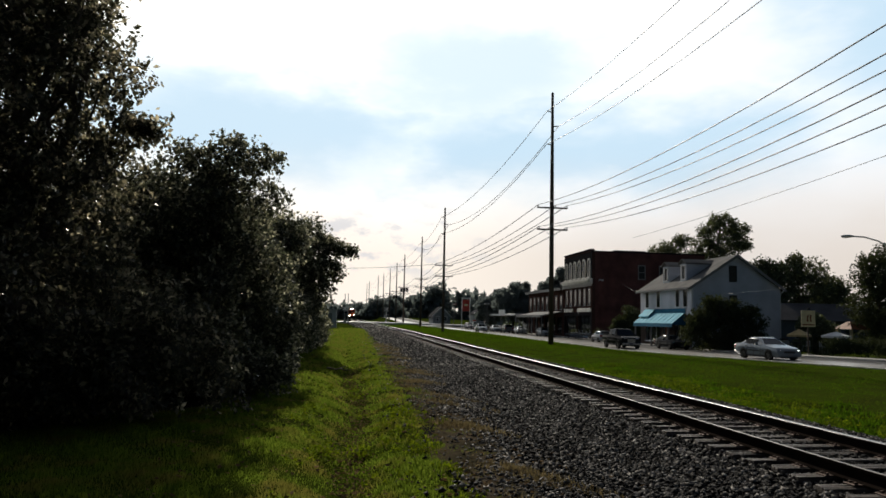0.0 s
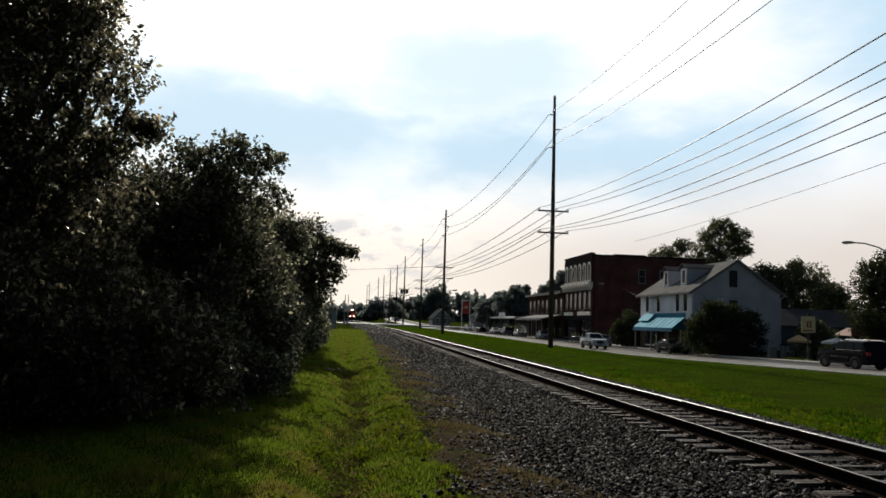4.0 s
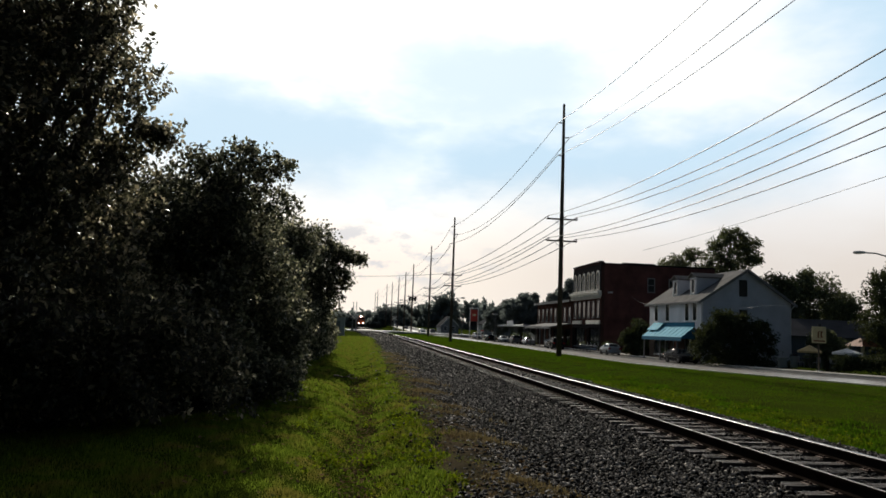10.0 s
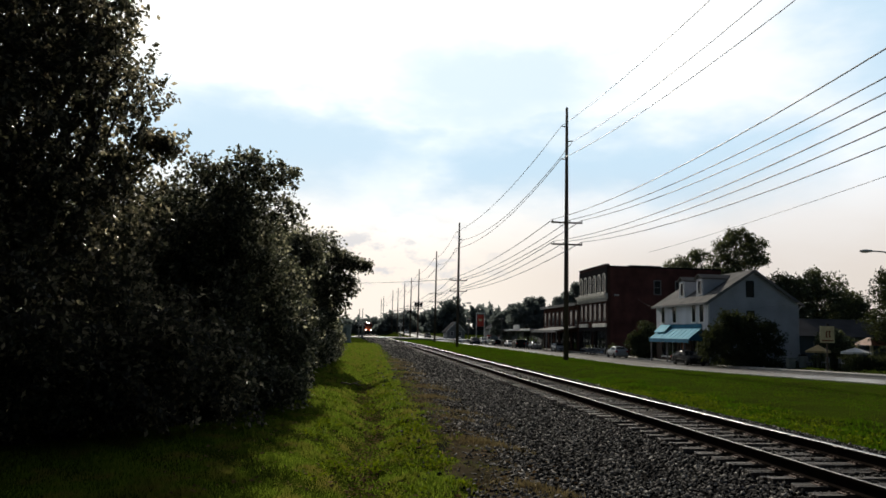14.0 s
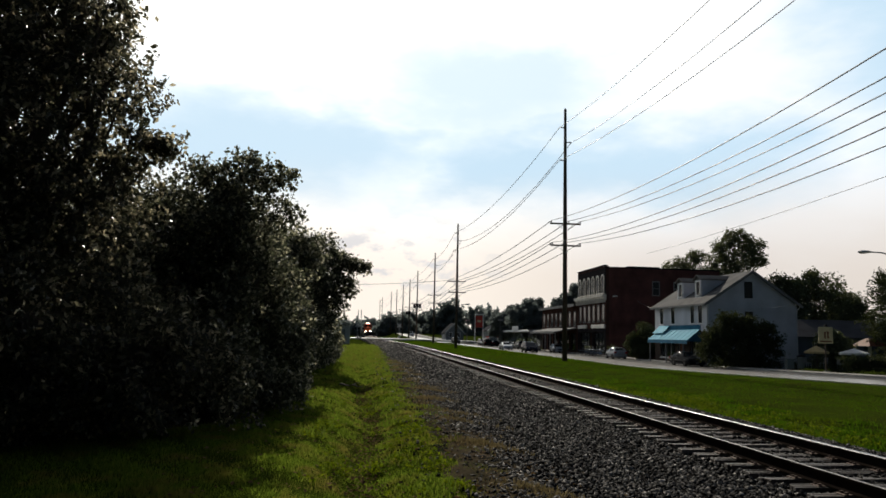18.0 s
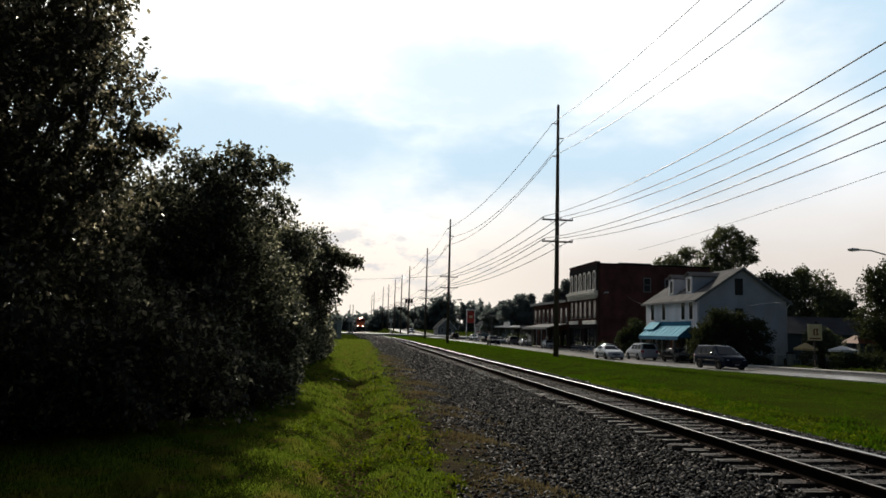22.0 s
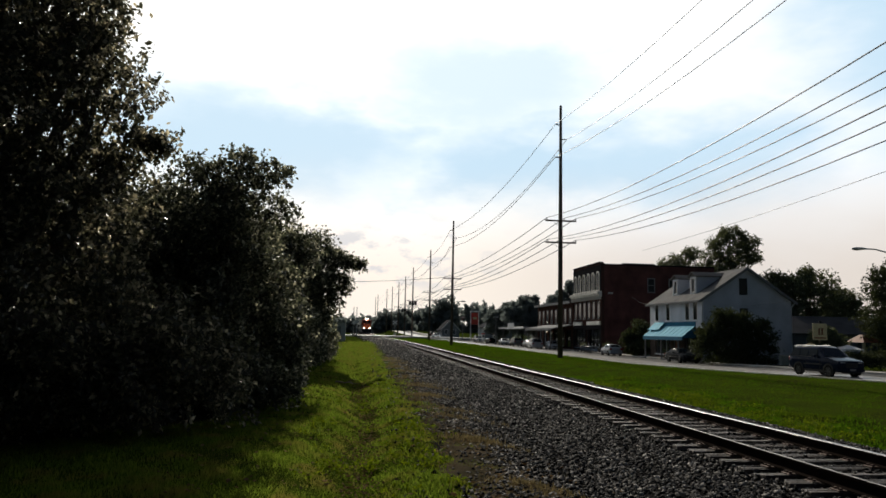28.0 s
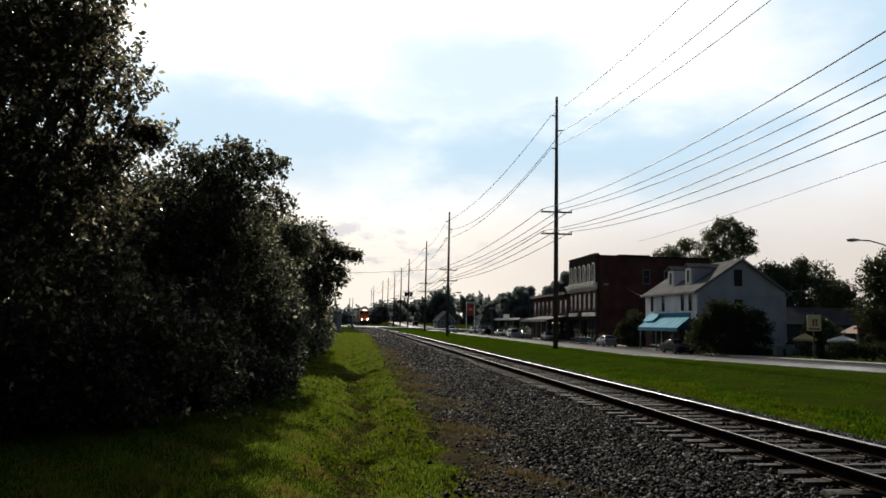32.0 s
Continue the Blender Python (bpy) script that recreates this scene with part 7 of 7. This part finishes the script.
grass_band(45000, 2.7, 7.0, 8, 38, 0.085, 205, M_LAWN, "taller uneven green grass along the track bed", simple=True)
grass_band(60000, -11.5, -3.6, 6.2, -9, 0.07, 206, M_BLADE, "green uneven grass beside the gravel", edge="ballast", power=1.0, simple=True)
grass_band(9000, -6.8, -3.4, 3.6, -9, 0.085, 207, M_BLADE_DRY, "dry brownish grass and weeds along the gravel", name="dry_grass", edge="fringe", power=1.0)
grass_band(16000, 2.6, 14, 9, -14, 0.06, 208, M_LAWN, "green mown grass between the railway and the street", from_road=True, simple=True, power=1.0)
grass_band(30000, -11.0, -3.6, 58, 112, 0.16, 209, M_BLADE, "green uneven grass beside the gravel", edge="ballast", simple=True, power=1.0)
grass_band(50000, 2.6, 14, 73, 185, 0.12, 210, M_LAWN, "green mown grass between the railway and the street", from_road=True, simple=True, power=1.1)


def fallen_leaves(n, seed):
    """Curled brown leaves lying in the grass, thickest along the shallow ditch and the gravel's edge."""
    rng = np.random.default_rng(seed)
    y = 4 + 26 * rng.random(n) ** 1.5
    side = rng.random(n)
    x = np.where(side < 0.5, 0.15 + 0.12 * np.sin(y * 0.45) + rng.normal(0, 0.16, n), np.where(side < 0.75, 1.9 + rng.normal(0, 0.45, n), rng.uniform(-2.5, 1.8, n)))
    z = ground_z(x, y) + rng.uniform(0.015, 0.06, n)
    a, s = rng.uniform(0, 6.28, n), rng.uniform(0.016, 0.034, n)
    ca, sa = np.cos(a) * s, np.sin(a) * s
    up = rng.uniform(-0.5, 0.9, (4, n)) * s
    P = [np.stack((x + u * ca - v * sa, y + u * sa + v * ca, z + up[k]), -1) for k, (u, v) in enumerate(((-1.2, 0), (0, -0.7), (1.3, 0), (0, 0.7)))]
    i = 4 * np.arange(n)[:, None]
    F = np.concatenate((i + np.array((0, 1, 2)), i + np.array((0, 2, 3))), 1).ravel()
    tagged(new("fallen_leaves", fast_mesh("fallen_leaves", np.stack(P, 1).reshape(-1, 3), F, np.full(2 * n, 3), M_FALLEN)),
           "brown fallen leaves scattered in the grass", "leaves", kind="stuff")


fallen_leaves(4200, 61)


def weeds(n, d0, d1, y0, y1, seed, label):
    """Low clumps of broad-leaved weeds."""
    rng = np.random.default_rng(seed)
    blobs = []
    for _ in range(n):
        y = y0 + (y1 - y0) * rng.random() ** 1.4
        x = float(track_x(y)) + d0 + (d1 - d0) * rng.random()
        w = rng.uniform(0.14, 0.42)
        blobs.append((x, y, float(ground_z(x, y)) + 0.03, w, w * rng.uniform(0.7, 1.3), rng.uniform(0.08, 0.2)))
    tagged(leaf_cloud("weeds", None, blobs, n * 170, 0.042, M_WEED, seed, 0.2, 0.1, 3.0, per_twig=6, spray=1.4), label, "weeds", kind="stuff")


weeds(190, 2.8, 6.2, 8, 30, 221, "low clumps of green weeds in the grass by the track bed")
weeds(45, -7.2, -5.0, 7, 26, 222, "low clumps of green weeds in the grass beside the gravel")
# ---- ties under the rails ----
rng = np.random.default_rng(31)
def tie_mesh(seed):
    """A sawn tie, its top cupped and split along the grain, its ends ragged."""
    r = np.random.default_rng(seed)
    s = Shape()
    edges = np.linspace(-0.115, 0.115, 5) + np.concatenate(([0], r.uniform(-0.015, 0.015, 3), [0]))
    for k in range(4):
        top = -0.002 - r.uniform(0, 0.014) - 0.006 * abs(k - 1.5)
        s.box(-1.3 + r.uniform(0, 0.06), 1.3 - r.uniform(0, 0.06), edges[k] + 0.003, edges[k + 1] - 0.003, -0.175, top, bevel=0.006)
    return s.mesh("tie", M_TIE)


TIES = [tie_mesh(k) for k in range(6)]
for k in range(300):
    y = -5.71 + k * 0.4953
    piece("tie", TIES[k * 7 % 6], track, pose(float(track_x(y)) + rng.normal(0, 0.025), y + rng.normal(0, 0.012), float(track_z(y)) - 0.168 + rng.normal(0, 0.006), rng.normal(0, 1.0), 0, rng.normal(0, 0.5)))
s = Shape()
for k in range(280, 700):
    y = 4.2 + k * 0.4953
    s.box(float(track_x(y)) - 1.3, float(track_x(y)) + 1.3, y - 0.115, y + 0.115, float(track_z(y)) - 0.33, float(track_z(y)) - 0.178)
tagged(part("far_ties", s, M_TIE, track), kind="stuff")
s = Shape().box(-0.18, 0.18, -0.09, 0.09, -0.006, 0.008, bevel=0.003)
for q in (-0.13, 0.13):
    s.box(q - 0.02, q + 0.02, -0.06, -0.03, 0.008, 0.03).box(q - 0.02, q + 0.02, 0.03, 0.06, 0.008, 0.03)
PLATE = s.mesh("tie_plate", M_PLATE)
for k in range(150):
    for r in (-0.7535, 0.7535):
        piece("tie_plate", PLATE, track, pose(6.45 + r, -5.71 + k * 0.4953, -0.172))

# ---- what moves ----
LOCO = locomotive()
WAGONS = [hopper(k) for k in range(4)]
TRAIN_Y = [(0, 334), (6, 318), (14, 293), (20, 268), (25.5, 247), (32, 223)]
# kind, paint, label, category, lamps lit, drives away, offset on the road, size, (seconds, metres along the street)
TRAFFIC = [
    ("sedan", P_SILVER, "silver sedan driving along the street", "car", True, False, 2.3, 0.92, [(0, 42.7), (0.5, 36.7), (1, 30.7), (6, -30), (10, -66), (32, -66)]),
    ("pickup", P_BLACK, "black pickup truck driving along the street", "truck", False, False, 2.3, 0.95, [(0, 65.4), (1, 50.0), (1.5, 43.0), (2, 36.6), (4, 11), (10, -58), (32, -58)]),
    ("compact", P_WHITE, "white single-cab pickup truck driving along the street", "truck", False, False, 2.3, 0.92,
     [(0, 138), (1, 124.3), (2, 109.0), (3, 91.4), (3.5, 82.3), (5.5, 46.9), (6, 39.6), (6.5, 33.0), (9, 0), (14, -48), (32, -48)]),
    ("suv", P_BLACK, "black suv driving away along the street", "car", False, True, 5.3, 0.92, [(0, -6), (4, 39.3), (5.5, 56.4), (7, 73.8), (8, 85.0), (9, 94.0), (10, 102.2), (14, 132), (20, 175), (32, 262)]),
    ("van", P_NAVY, "dark blue minivan driving along the street", "minivan", False, False, 2.3, 0.92,
     [(0, 338), (8, 236), (17, 122.0), (18, 109.1), (19, 93.8), (20, 77.8), (21, 62.4), (22, 48.6), (23, 37.2), (24, 26), (28, -20), (32, -60)]),
    ("sedan", P_WHITE, "white sedan driving along the street", "car", False, False, 2.3, 0.92,
     [(0, 352), (8, 257), (17, 141), (20, 99.4), (21, 85.2), (22, 70.2), (23, 55.8), (24, 42.8), (24.5, 36.9), (26, 19), (30, -25), (32, -42)]),
    ("van", P_PALE, "silver minivan driving away along the street", "minivan", False, True, 5.3, 0.92,
     [(0, -85), (9, -80), (18, 18), (19.5, 37.0), (20, 43.2), (21, 55.9), (22, 69.3), (23, 81.5), (24, 91.8), (28, 115.4), (30, 121.0), (32, 128.2)]),
    ("suv", P_NAVY, "dark suv with pale roof rails driving along the street", "car", False, False, 2.3, 0.92,
     [(0, 403), (12, 257), (22, 131.1), (23, 117.9), (24, 103.2), (25, 87.0), (25.5, 78.2), (27.5, 45.7), (28, 38.6), (28.5, 32.0), (30, 13), (32, -10)]),
    ("pickup", P_WHITE, "white pickup truck far down the street", "truck", False, False, 2.3, 0.92, [(0, 412), (20, 264), (28, 206.6), (30, 193.0), (32, 177.0)]),
]
for row in TRAFFIC:
    row[-1].sort()


def on_track(y, back=0.0):
    y = y + back
    dx = (float(track_x(y + 10)) - float(track_x(y))) / 10
    return pose(float(track_x(y)), y, float(track_z(y)), 0, 0, -math.degrees(math.atan(dx)))


DRIVEN = [(vehicle(kind, pm, lab, cat, lit, size), off, away, rows) for kind, pm, lab, cat, lit, away, off, size, rows in TRAFFIC]


def motions():
    walk(LOCO, [(t, on_track(y)) for t, y in TRAIN_Y])
    for k, w in enumerate(WAGONS):
        walk(w, [(t, on_track(y, 22.0 + 17.0 * k)) for t, y in TRAIN_Y])
    for ob, off, away, rows in DRIVEN:
        walk(ob, [(t, lane_pose(y, off, away)) for t, y in rows])
        # wheels roll
        ts, ys = [r[0] for r in rows], [r[1] for r in rows]
        for w in [c for c in ob.children if c.name.startswith("wheel")]:
            base = w.matrix_basis.copy()
            r = base.translation.z
            turn, keys, last = 0.0, [], None
            for f in range(0, 961):
                y = float(np.interp(f / 30, ts, ys))
                seen = 25 < y < 115
                if last is not None and seen:
                    turn += min(abs(y - last) / r, 1.5)
                last = y
                if f in (0, 960) or seen:
                    keys.append((f / 30, turn))
            walk(w, [(t, base @ pose(0, 0, 0, math.degrees(a), 0, 0)) for t, a in keys])


motions()
